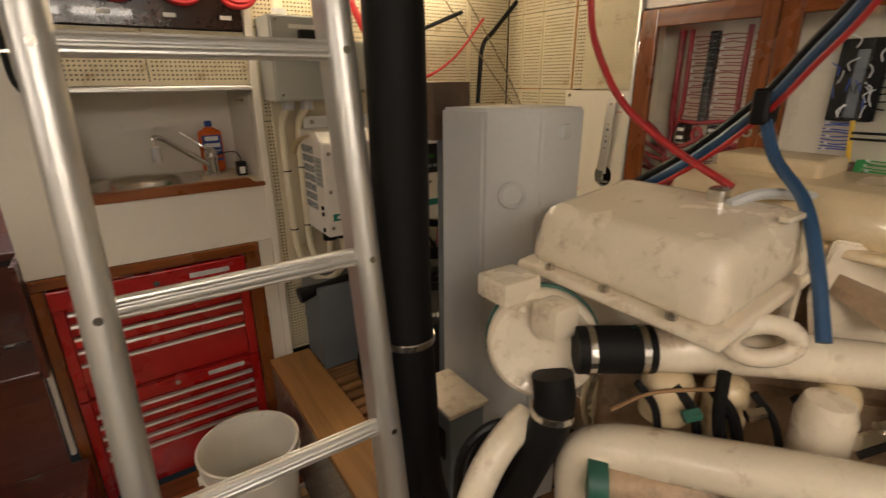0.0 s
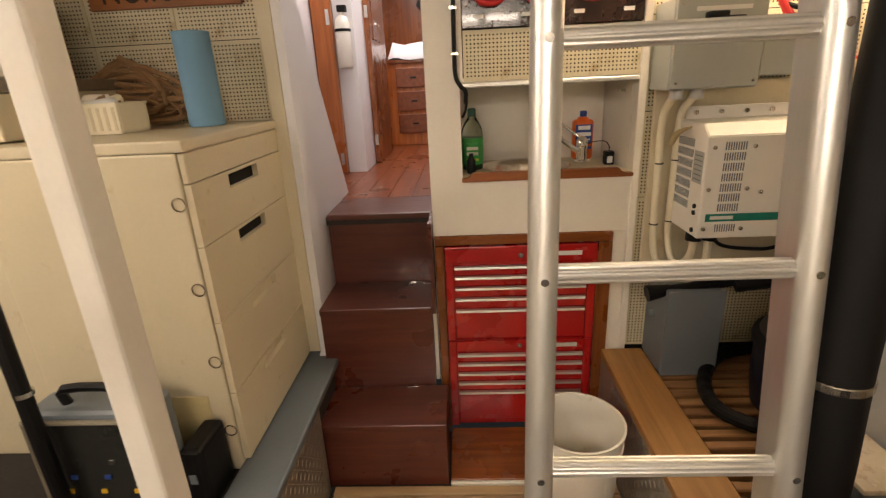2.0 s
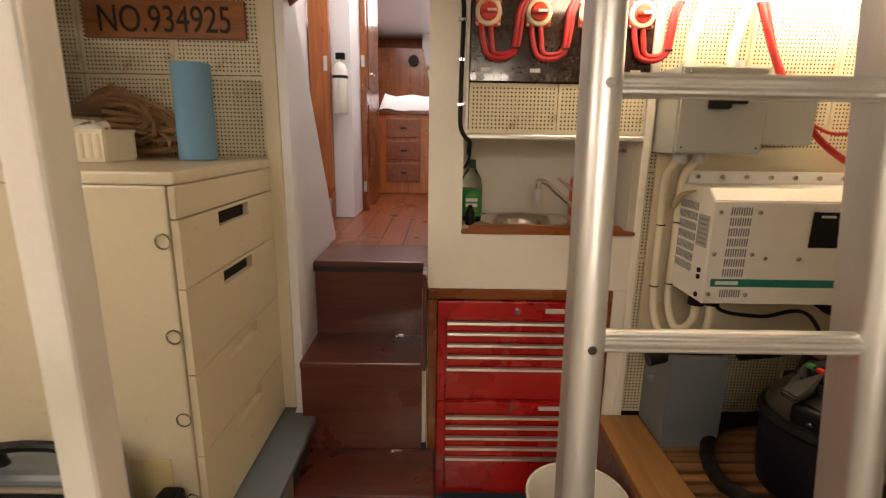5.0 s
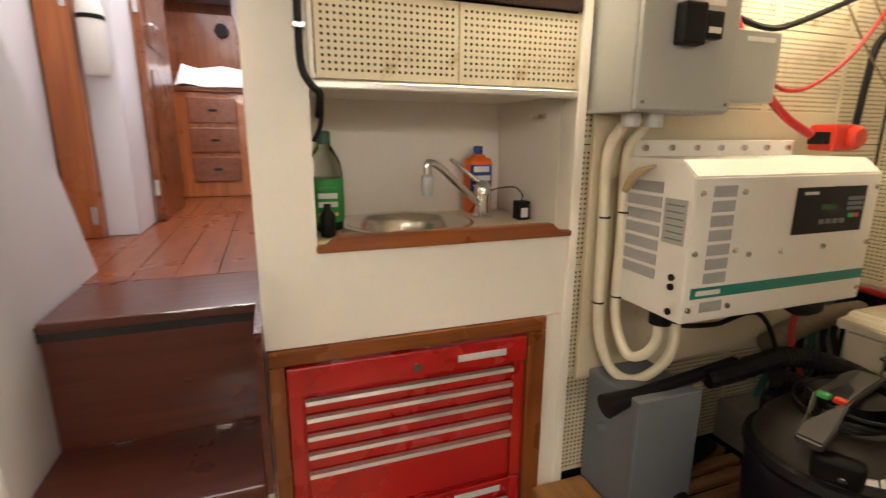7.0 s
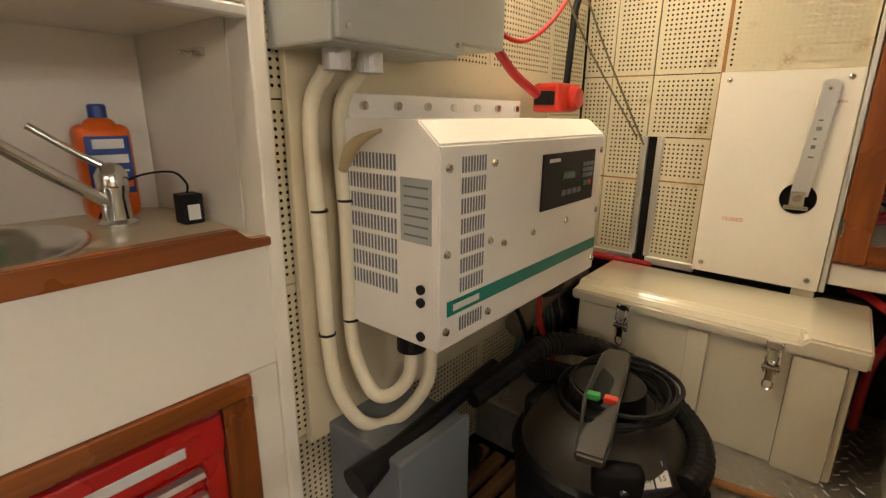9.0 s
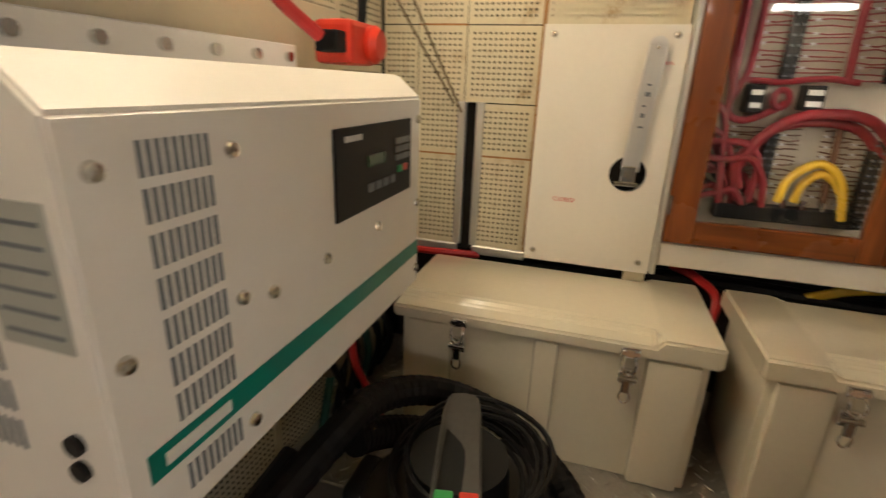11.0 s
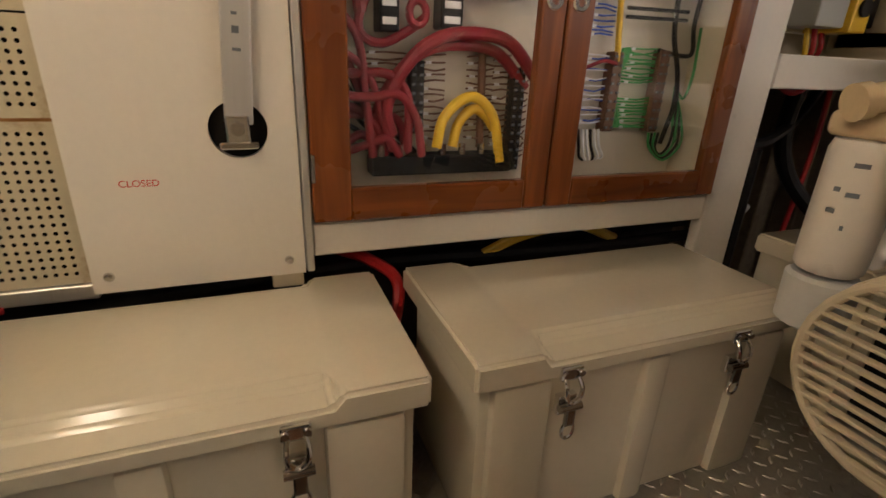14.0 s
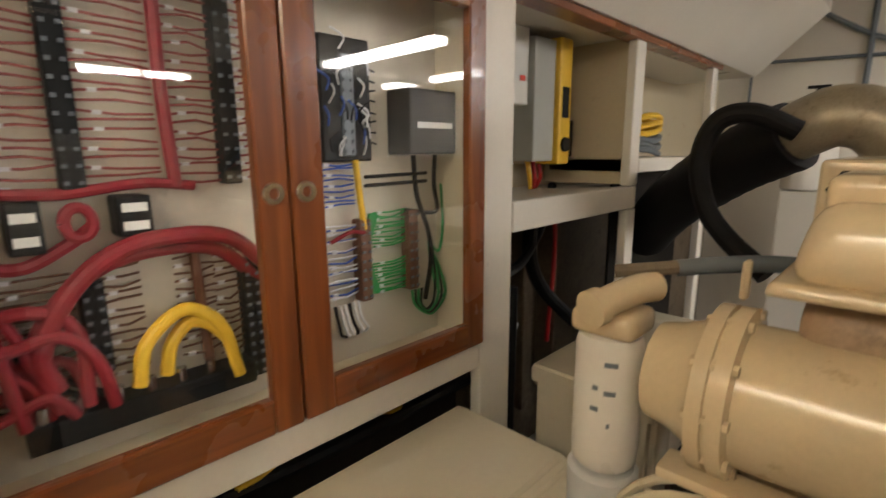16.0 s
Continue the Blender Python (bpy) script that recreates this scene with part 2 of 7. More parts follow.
def rod(a, b, r, n=16, bm=None, r2=None):
    bm = bm or bmesh.new()
    a, b = Vector(a), Vector(b)
    m = Matrix.Translation((a + b) / 2) @ (b - a).to_track_quat("Z", "Y").to_matrix().to_4x4()
    bmesh.ops.create_cone(bm, cap_ends=True, segments=n, radius1=r, radius2=r if r2 is None else r2, depth=(b - a).length, matrix=m)
    return bm


def curve_points(pts, steps=8):
    """A smooth run through the given places."""
    p = [Vector(q) for q in pts]
    p = [2 * p[0] - p[1], *p, 2 * p[-1] - p[-2]]
    out = []
    for i in range(1, len(p) - 2):
        for k in range(steps):
            t = k / steps
            a, b, c, d = p[i - 1], p[i], p[i + 1], p[i + 2]
            out.append(0.5 * (2 * b + (c - a) * t + (2 * a - 5 * b + 4 * c - d) * t * t + (3 * b - a - 3 * c + d) * t ** 3))
    return out + [p[-2]]


def tube(pts, r, n=10, steps=8, bm=None, ridge=0.0):
    """A round hose or cable through the given places; ridge: corrugation."""
    bm = bm or bmesh.new()
    c = curve_points(pts, steps) if steps else [Vector(q) for q in pts]
    rings, side = [], None
    for i, q in enumerate(c):
        d = (c[min(i + 1, len(c) - 1)] - c[max(i - 1, 0)]).normalized()
        if side is None:
            side = d.orthogonal().normalized()
        side = (side - d * side.dot(d)).normalized()
        up = d.cross(side)
        rr = r * (1 + ridge * (i % 2)) if not callable(r) else r(i / (len(c) - 1))
        rings.append([bm.verts.new(q + (side * math.cos(k * math.tau / n) + up * math.sin(k * math.tau / n)) * rr) for k in range(n)])
    for a, b in zip(rings, rings[1:]):
        for k in range(n):
            f = bm.faces.new((a[k], a[(k + 1) % n], b[(k + 1) % n], b[k]))
            f.smooth = True
    bm.faces.new(rings[0][::-1])
    bm.faces.new(rings[-1])
    return bm


def lathe(profile, n=32, bm=None, m=None):
    """A body of revolution about z from (radius, height) pairs."""
    bm = bm or bmesh.new()
    rings = [[bm.verts.new((r * math.cos(k * math.tau / n), r * math.sin(k * math.tau / n), z)) for k in range(n)] for r, z in profile]
    for a, b in zip(rings, rings[1:]):
        for k in range(n):
            bm.faces.new((a[k], a[(k + 1) % n], b[(k + 1) % n], b[k]))
    bm.faces.new(rings[0][::-1])
    bm.faces.new(rings[-1])
    if m is not None:
        bmesh.ops.transform(bm, matrix=m, verts=[v for r in rings for v in r])
    return bm


def prism(outline, depth, axis="y", at=0.0, bm=None, bevel=0.0):
    """A flat outline of (a, b) pairs drawn out by depth along an axis."""
    bm = bm or bmesh.new()

    def place(a, b, c):
        return {"y": (a, c, b), "x": (c, a, b), "z": (a, b, c)}[axis]

    front = [bm.verts.new(place(a, b, at)) for a, b in outline]
    back = [bm.verts.new(place(a, b, at + depth)) for a, b in outline]
    faces = [bm.faces.new(front), bm.faces.new(back[::-1])]
    k = len(outline)
    for i in range(k):
        faces.append(bm.faces.new((front[(i + 1) % k], front[i], back[i], back[(i + 1) % k])))
    bmesh.ops.recalc_face_normals(bm, faces=faces)
    if bevel:
        edges = list({e for f in faces for e in f.edges})
        bmesh.ops.bevel(bm, geom=edges, offset=bevel, segments=2, affect="EDGES")
    return bm


def letters(name, text, size, mat, parent, m, depth=0.0015, label=""):
    """Raised writing in the built-in font as a mesh."""
    cu = bpy.data.curves.new(name, "FONT")
    cu.body, cu.size, cu.extrude, cu.align_x, cu.align_y = text, size, depth, "CENTER", "CENTER"
    tmp = new(name, cu)
    me = bpy.data.meshes.new_from_object(tmp.evaluated_get(bpy.context.evaluated_depsgraph_get()))
    bpy.data.objects.remove(tmp)
    ob = new(name, me)
    me.materials.clear()
    me.materials.append(mat)
    ob.parent = parent
    ob.matrix_local = m
    if label:
        tagged(ob, label)
    return ob


PITCH = 0.0127
perforated_meshes = {}


def perforated(w, h, mat, t=0.006, margin=0.006):
    """Mesh of a board in its own xz plane, facing -y, with round holes half an inch apart."""
    key = (round(w, 3), round(h, 3), mat.name)
    if key in perforated_meshes:
        return perforated_meshes[key]
    nx, nz = max(1, int((w - 2 * margin) / PITCH)), max(1, int((h - 2 * margin) / PITCH))
    x0, z0 = (w - nx * PITCH) / 2, (h - nz * PITCH) / 2
    verts, faces = [], []
    r = 0.0031
    ring = [(r * math.cos(math.radians(45 * k + 22.5)), r * math.sin(math.radians(45 * k + 22.5))) for k in range(8)]
    verts += [(x0 + i * PITCH, 0, z0 + j * PITCH) for i in range(nx + 1) for j in range(nz + 1)]
    for i in range(nx):
        for j in range(nz):
            cx, cz = x0 + (i + 0.5) * PITCH, z0 + (j + 0.5) * PITCH
            o = len(verts)
            verts += [(cx + a, 0, cz + b) for a, b in ring]
            corner = [(i + 1) * (nz + 1) + j + 1, i * (nz + 1) + j + 1, i * (nz + 1) + j, (i + 1) * (nz + 1) + j]
            for q in range(4):
                k0, k1, k2 = (2 * q) % 8, (2 * q + 1) % 8, (2 * q + 2) % 8
                faces.append((corner[q], o + k1, o + k0))
                faces.append((corner[q], corner[(q + 1) % 4], o + k2, o + k1))
    o = len(verts)
    inner = [0, nx * (nz + 1), nx * (nz + 1) + nz, nz]
    verts += [(0, 0, 0), (w, 0, 0), (w, 0, h), (0, 0, h), (0, t, 0), (w, t, 0), (w, t, h), (0, t, h)]
    for q in range(4):
        p = (q + 1) % 4
        faces.append((o + q, o + p, inner[p], inner[q]))
        faces.append((o + q, o + 4 + q, o + 4 + p, o + p))
    me = bpy.data.meshes.new("perforated_board")
    me.from_pydata(verts, [], faces)
    me.materials.append(mat)
    perforated_meshes[key] = me
    return me


def boards(parent, a_edges, z_edges, m, gap=0.003):
    """Perforated boards over a wall between the given joints; m turns the xz plane onto the wall."""
    for a0, a1 in zip(a_edges, a_edges[1:]):
        for z0, z1 in zip(z_edges, z_edges[1:]):
            ob = new("perforated_board", perforated(a1 - a0 - gap, z1 - z0 - gap, PEG))
            ob.parent = parent
            ob.matrix_local = m @ pose(a0 + gap / 2, 0, z0 + gap / 2)

# ---- structure ----
FWD, SINK, STARBOARD = 1.82, 1.80, 1.60
CEILING, UPPER, DECK, PLATE_TOP = 1.95, 0.945, 0.388, 0.53

bm = box((-2.3, -2.6, -0.25), (2.1, 1.6, -0.012))
structure("floor_bilge", bm, DARKFLOOR_SHADE, "dark painted bilge floor under the engine room sole")

sole = structure("floor_sole", box((-0.70, -2.4, -0.012), (0.37, 1.795, -0.002)), DARKFLOOR_SHADE, "narrow walkway floor between the two raised platforms")
for k in range(28):
    y = 1.478 - 0.046 * k
    part("sole_slat", box((-0.69, y - 0.040, -0.0015), (0.365, y, 0.014), 0.003, 1), PALEWOOD, sole)

# raised platform to starboard: plank, grating, chequer plate
side = structure("platform_side_starboard", box((0.372, -2.2, -0.01), (0.392, 1.815, DECK - 0.022)), PLATE, "chequer plate riser under the starboard platform")
# The dark sheet gives the slat gaps their shade by colour.
deck = structure("platform_grating", box((0.40, 0.2, 0.05), (1.06, 1.815, 0.07)), DARKFLOOR_SHADE, "dark sheet standing in for the shade below the slatted wooden platform")
part("plank", box((0.368, 0.15, DECK - 0.02), (0.53, 1.795, DECK + 0.012), 0.006), PLANK, deck, "oiled honey brown edge plank")
part("bearer", box((0.54, 0.2, DECK - 0.06), (0.58, 1.80, DECK - 0.024)), SLAT, deck)
part("bearer", box((0.98, 0.2, DECK - 0.06), (1.02, 1.80, DECK - 0.024)), SLAT, deck)
for k in range(28):
    y = 1.79 - 0.052 * k
    part("slat", box((0.534, y - 0.034, DECK - 0.022), (1.045, y, DECK + 0.002), 0.004, 1), SLAT, deck)
plate = structure("platform_chequer_plate", box((1.05, -0.9, PLATE_TOP - 0.13), (1.66, 1.815, PLATE_TOP), 0.003, 1), PLATE, "worn chequer plate platform below the battery boxes")

# raised platform to port
structure("platform_port", box((-2.2, -2.2, -0.01), (-0.725, 1.815, DECK - 0.01)), DARKFLOOR_SHADE, "dark painted platform along the port side")
structure("platform_side_port", box((-0.722, -2.2, -0.008), (-0.708, 1.475, DECK - 0.012)), PLATE, "chequer plate riser under the port platform")
structure("trim_port_ledge", box((-0.85, 0.3, DECK - 0.008), (-0.700, 1.815, DECK + 0.022), 0.008), GREYLEDGE, "blue grey painted ledge along the walkway")


def dimples(name, parent, cells, place):
    """Raised lozenges of chequer plate, alternately turned."""
    bm = bmesh.new()
    for i, (a, b) in enumerate(cells):
        turn = 45 if (i % 2) else -45
        m = place(a, b) @ pose(0, 0, 0, 0, 0, turn)
        vs = [bm.verts.new(m @ Vector(v)) for v in ((-0.012, 0, 0), (0, -0.0035, 0), (0.012, 0, 0), (0, 0.0035, 0), (-0.005, 0, 0.0022), (0.005, 0, 0.0022))]
        for f in ((0, 1, 4), (1, 5, 4), (1, 2, 5), (2, 3, 5), (3, 4, 5), (3, 0, 4)):
            bm.faces.new([vs[q] for q in f])
    ob = part(name, bm, PLATE, parent)
    return tagged(ob, kind="stuff")


def checker(n0, n1, a0, b0, step):
    out = []
    for i in range(n0):
        for j in range(n1):
            if len(out) % 2 != (i + j) % 2:
                out.append((a0 + i * step, b0 + j * step + step * 0.5))
            else:
                out.append((a0 + i * step, b0 + j * step))
    return out


dimples("raised_lozenges", side, checker(40, 13, 0.55, 0.02, 0.028), lambda a, b: Matrix.Translation((0.3715, a, b)) @ pose(0, 0, 0, 0, -90, 0))
dimples("raised_lozenges", bpy.data.objects["platform_side_port"], checker(36, 13, 0.45, 0.02, 0.028), lambda a, b: Matrix.Translation((-0.7075, a, b)) @ pose(0, 0, 0, 0, 90, 0))
dimples("raised_lozenges", plate, checker(20, 60, 1.065, 0.1, 0.028), lambda a, b: Matrix.Translation((a, b, PLATE_TOP + 0.0003)))

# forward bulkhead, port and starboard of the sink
# Black sheets behind the perforated boards make the holes look shaded.
port = structure("wall_forward_port", box((-2.3, FWD + 0.012, -0.1), (-0.83, FWD + 0.06, 2.0)), HOLLOW_SHADE, "bulkhead lined with cream perforated boards")
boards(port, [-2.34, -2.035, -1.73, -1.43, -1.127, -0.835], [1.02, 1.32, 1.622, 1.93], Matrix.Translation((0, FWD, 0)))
star = structure("wall_forward_starboard", box((0.462, FWD + 0.012, -0.1), (1.68, FWD + 0.06, 2.0)), HOLLOW_SHADE, "bulkhead lined with cream perforated boards")
boards(star, [0.465, 0.766, 1.071, 1.376, 1.598], [0.40, 0.712, 1.018, 1.324, 1.631, 1.936], Matrix.Translation((0, FWD, 0)))
part("mounting_board", box((0.495, FWD - 0.018, 0.70), (1.34, FWD - 0.002, 1.415), 0.003), CREAM, star, "plain cream mounting board behind the inverter")
structure("trim_forward_stop", box((-0.833, 1.785, 0.42), (-0.7835, 1.88, 1.95), 0.004), CREAM, "cream edge batten beside the companionway")

# sink bulkhead with its niche
w = structure("wall_sink", box((-0.288, SINK, 0.900), (-0.170, 2.32, 1.97)), WHITE, "white painted sink bulkhead with an open niche")
part("lower_side", box((-0.288, SINK + 0.014, -0.01), (-0.268, 2.32, 0.899)), WHITE, w)
part("front_panel", box((-0.170, SINK, 0.900), (0.437, SINK + 0.02, 1.108)), WHITE, w)
part("right_stile", box((0.437, SINK - 0.006, -0.01), (0.464, 1.86, 1.97), 0.003, 1), WHITE, w)
part("lower_stile", box((0.388, SINK + 0.001, -0.01), (0.436, SINK + 0.03, 0.898)), WHITE, w)
part("niche_back", box((-0.168, 2.20, 1.09), (0.435, 2.22, 1.46)), WHITE, w)
part("niche_side", box((0.437, 1.862, 1.09), (0.452, 2.22, 1.46)), WHITE, w)
part("niche_top", box((-0.168, SINK + 0.02, 1.440), (0.435, 2.22, 1.46)), WHITE, w)
# Same black shade sheet behind the boards above the niche.
part("upper_backing", box((-0.168, SINK + 0.012, 1.462), (0.435, SINK + 0.03, 1.95)), HOLLOW_SHADE, w)
part("niche_edge", box((-0.168, SINK - 0.008, 1.430), (0.436, SINK + 0.018, 1.446), 0.003, 1), ALU, w, "aluminium angle along the niche top")
part("panel_frame_left", box((-0.169, SINK - 0.005, 1.447), (-0.158, SINK + 0.01, 1.945), 0.002, 1), WHITE, w)
boards(w, [-0.156, 0.140, 0.436], [1.449, 1.612], Matrix.Translation((0, SINK, 0)))
bm = bmesh.new()
rings = []
for z in (1.098, 1.116):
    inner, outer = [], []
    for k in range(48):
        a = math.tau * k / 48
        c, s = math.cos(a), math.sin(a)
        reach = min(((0.435 - 0.085) / c if c > 0 else (0.085 + 0.168) / -c) if abs(c) > 1e-6 else 9, ((2.20 - 2.02) / s if s > 0 else (2.02 - SINK - 0.004) / -s) if abs(s) > 1e-6 else 9)
        inner.append(bm.verts.new((0.085 + 0.164 * c, 2.02 + 0.164 * s, z)))
        outer.append(bm.verts.new((0.085 + reach * c, 2.02 + reach * s, z)))
    rings += [inner, outer]
for a, b in ((0, 1), (1, 3), (3, 2), (2, 0)):
    for k in range(48):
        bm.faces.new((rings[a][k], rings[a][(k + 1) % 48], rings[b][(k + 1) % 48], rings[b][k]))
bmesh.ops.recalc_face_normals(bm, faces=bm.faces[:])
part("counter", bm, CREAM, w, "cream laminate counter with a round cutout")
lip = [(-0.172, 1.104), (0.440, 1.104), (0.440, 1.118), (0.405, 1.120), (0.385, 1.138), (-0.130, 1.138), (-0.150, 1.120), (-0.172, 1.118)]
part("counter_lip", prism(lip, 0.022, "y", SINK - 0.012, bevel=0.002), MAHOG_X, w, "varnished mahogany fiddle rail")

# opening for the tool chest
fr = structure("trim_chest_frame", box((-0.285, SINK - 0.008, 0.862), (0.386, SINK + 0.012, 0.898), 0.002, 1), MAHOG_X, "mahogany frame round the tool chest opening")
part("frame_left", box((-0.285, SINK - 0.008, 0.02), (-0.252, SINK + 0.012, 0.860), 0.002, 1), MAHOG, fr)
part("frame_right", box((0.336, SINK - 0.008, 0.02), (0.386, SINK + 0.012, 0.860), 0.002, 1), MAHOG, fr)
structure("trim_chest_edge", box((-0.306, SINK - 0.016, 0.275), (-0.290, SINK + 0.01, 0.905), 0.002, 1), WHITE, "white edge strip beside the stairs")
structure("floor_chest_ledge", box((-0.25, 1.50, -0.008), (0.366, SINK - 0.01, 0.022), 0.003, 1), MAHOG_X, "low brown ledge in front of the tool chest")
structure("trim_ledge_nosing", box((-0.25, 1.484, -0.006), (0.366, 1.497, 0.020), 0.002, 1), WHITE, "white nosing on the low ledge")
# Black sheet: the recess's shade is put into its colour.
structure("wall_chest_recess", box((-0.30, 2.34, -0.1), (0.46, 2.37, 1.1)), HOLLOW_SHADE, "black sheet standing in for shade at the back of the tool chest recess")

# companionway stairs
st = structure("stairs", box((-0.722, 1.50, -0.008), (-0.258, 1.742, 0.252), 0.002, 1), STEPWOOD, "dark red wooden companionway steps with steel clips")
part("tread", box((-0.724, 1.490, 0.253), (-0.256, 1.742, 0.278), 0.005), STEPWOOD, st)
part("riser", box((-0.748, 1.745, 0.253), (-0.306, 1.765, 0.606)), STEPWOOD, st)
part("tread", box((-0.748, 1.733, 0.607), (-0.306, 2.005, 0.632), 0.005), STEPWOOD, st)
part("riser", box((-0.748, 2.008, 0.607), (-0.290, 2.028, 0.918)), STEPWOOD, st)
part("stringer", box((-0.304, 1.745, 0.60), (-0.290, 2.005, 0.965)), STEPWOOD, st)
for x in (-0.62, -0.40):
    for y, z in ((1.735, 0.279), (1.998, 0.633)):
        part("clip", box((x - 0.02, y - 0.008, z), (x + 0.02, y, z + 0.003)), STEEL, st, "small steel clip")
up = structure("floor_cabin", box((-1.0, 1.998, 0.90), (0.4, 6.2, UPPER - 0.01)), DARKFLOOR_SHADE, "raised cabin floor of varnished boards")
part("nosing", box((-0.748, 1.996, 0.920), (-0.29, 2.30, UPPER), 0.004), STEPWOOD, up)
for k in range(12):
    x = -0.99 + k * 0.115
    part("board", box((x, 2.302, UPPER - 0.009), (x + 0.113, 6.15, UPPER), 0.001, 1), SOLE, up)
slope = [(1.744, 0.02), (1.744, 0.40), (1.79, 0.42), (1.79, 1.96), (1.86, 1.96), (2.44, UPPER + 0.005), (2.44, 0.02)]
structure("wall_companionway_port", prism(slope, 0.03, "x", -0.782), LINER, "pale panel with a sloping edge beside the steps")
structure("wall_passage_port", box((-1.03, 1.9, 0.88), (-0.995, 3.0, 2.5)), LINER, "pale lined wall of the cabin passage")
structure("wall_passage_port_low", box((-1.03, 1.885, -0.1), (-0.785, 1.90, 1.96)), LINER, "pale lined return beside the steps")
structure("wall_passage_starboard", box((-0.29, 2.33, 0.88), (-0.26, 3.5, 2.5)), LINER, "pale lined wall of the cabin passage")
structure("wall_cabin_starboard", box((0.60, 2.4, 0.88), (0.63, 6.2, 2.5)), LINER, "pale lined cabin side")
structure("wall_cabin_port", box((-1.03, 3.0, 0.88), (-1.0, 6.2, 2.5)), CABINWOOD, "varnished cabin side")
structure("wall_cabin_end", box((-1.03, 6.0, 0.88), (0.63, 6.03, 2.5)), CABINWOOD, "varnished cabin end bulkhead")
structure("ceiling_cabin", box((-1.03, 1.9, 2.5), (0.63, 6.2, 2.53)), LINER, "white cabin headliner")
structure("wall_header", box((-0.80, 1.83, 1.952), (-0.288, 1.90, 2.5)), WHITE, "white header above the companionway")

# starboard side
# Black sheet puts the shade behind the starboard board holes.
sb = structure("wall_starboard", box((STARBOARD + 0.012, 1.41, 0.86), (STARBOARD + 0.05, 1.83, 1.95)), HOLLOW_SHADE, "starboard side lined with stained perforated boards")
turn = Matrix.Translation((STARBOARD, 0, 0)) @ pose(0, 0, 0, 0, 0, -90)
boards(sb, [-1.815, -1.723, -1.600], [0.875, 1.114, 1.419, 1.724, 1.945], turn)
boards(sb, [-1.563, -1.423], [0.875, 1.114, 1.243], turn)
boards(sb, [-1.600, -1.423], [1.243, 1.419, 1.724, 1.945], turn)
boards(sb, [-1.423, -1.118], [1.419, 1.724, 1.945], turn)
for a, b in ((1.603, 1.815), (1.418, 1.560)):
    part("bottom_channel", box((STARBOARD - 0.008, a, 0.852), (STARBOARD + 0.010, b, 0.8755), 0.002, 1), ALU, sb, "dull aluminium channel")
part("slot_edge", box((STARBOARD - 0.006, 1.594, 0.876), (STARBOARD + 0.010, 1.614, 1.245), 0.002, 1), ALU, sb)
part("slot_edge", box((STARBOARD - 0.006, 1.548, 0.876), (STARBOARD + 0.010, 1.567, 1.245), 0.002, 1), ALU, sb)
part("joint_strip", box((STARBOARD - 0.002, 1.4155, 0.876), (STARBOARD + 0.004, 1.4245, 1.944)), RUSTY, sb, "rust stained joint")
part("joint_strip", box((STARBOARD - 0.001, 1.600, 1.417), (STARBOARD + 0.005, 1.720, 1.4215)), RUSTY, sb, "rust stained joint")
part("joint_strip", box((STARBOARD - 0.001, 1.424, 1.112), (STARBOARD + 0.005, 1.556, 1.1165)), RUSTY, sb, "rust stained joint")
part("joint_strip", box((STARBOARD - 0.001, 1.608, 1.112), (STARBOARD + 0.005, 1.720, 1.1165)), RUSTY, sb, "rust stained joint")
structure("trim_cabinet_edge", box((1.556, 1.104, 0.875), (STARBOARD + 0.02, 1.116, 1.92), 0.002, 1), ALU, "aluminium edge between panel and cabinet")
face = structure("wall_cabinet_surround", box((1.572, 0.135, 0.40), (1.60, 0.245, 1.95), 0.003, 1), GLOSS_WHITE, "white painted framing round the electrical cabinet")
part("bottom_rail", box((1.571, 0.247, 0.895), (1.62, 1.103, 0.952), 0.003, 1), GLOSS_WHITE, face, "chipped white rail")
part("top_rail", box((1.572, 0.247, 1.676), (1.60, 1.103, 1.95), 0.003, 1), GLOSS_WHITE, face)
part("shelf_front", box((1.571, -0.525, 1.180), (1.60, 0.133, 1.250), 0.003, 1), GLOSS_WHITE, face, "chipped white shelf edge")
part("divider", box((1.571, -0.53, 1.252), (1.60, -0.466, 1.68), 0.003, 1), GLOSS_WHITE, face)
part("lower_divider", box((1.571, -0.53, 0.53), (1.60, -0.47, 1.178), 0.003, 1), GLOSS_WHITE, face)
part("far_divider", box((1.571, -1.26, 0.53), (1.60, -1.20, 1.70), 0.003, 1), GLOSS_WHITE, face)
part("far_shelf", box((1.571, -1.198, 1.290), (1.90, -0.532, 1.335), 0.003, 1), GLOSS_WHITE, face)
part("shelf", box((1.602, -0.60, 1.205), (1.92, 0.245, 1.240), 0.003, 1), GLOSS_WHITE, face, "white shelf board")
part("shelf_wall", box((1.602, -0.548, 1.252), (1.92, -0.532, 1.70)), CREAM, face)
part("shelf_wall", box((1.602, 0.232, 1.242), (1.92, 0.247, 1.70)), CREAM, face)
part("shelf_top_trim", box((1.565, -1.30, 1.680), (1.62, 0.133, 1.700), 0.002, 1), MAHOG_H, face, "thin mahogany trim")
# Black sheet painting the deep shade of the bay under the far shelf.
structure("wall_dark_bay", box((1.66, -1.19, 0.54), (1.67, -0.55, 1.28)), HOLLOW_SHADE, "black sheet standing in for the shaded cavity below the far shelf")
# Below shelf height the hull's grime also carries the dimness of the bays.
structure("wall_hull_starboard", box((1.925, -2.6, -0.2), (1.96, 1.9, 1.20)), GRIMY_DIM, "hull side in grimy paint darkened to stand in for dimness")
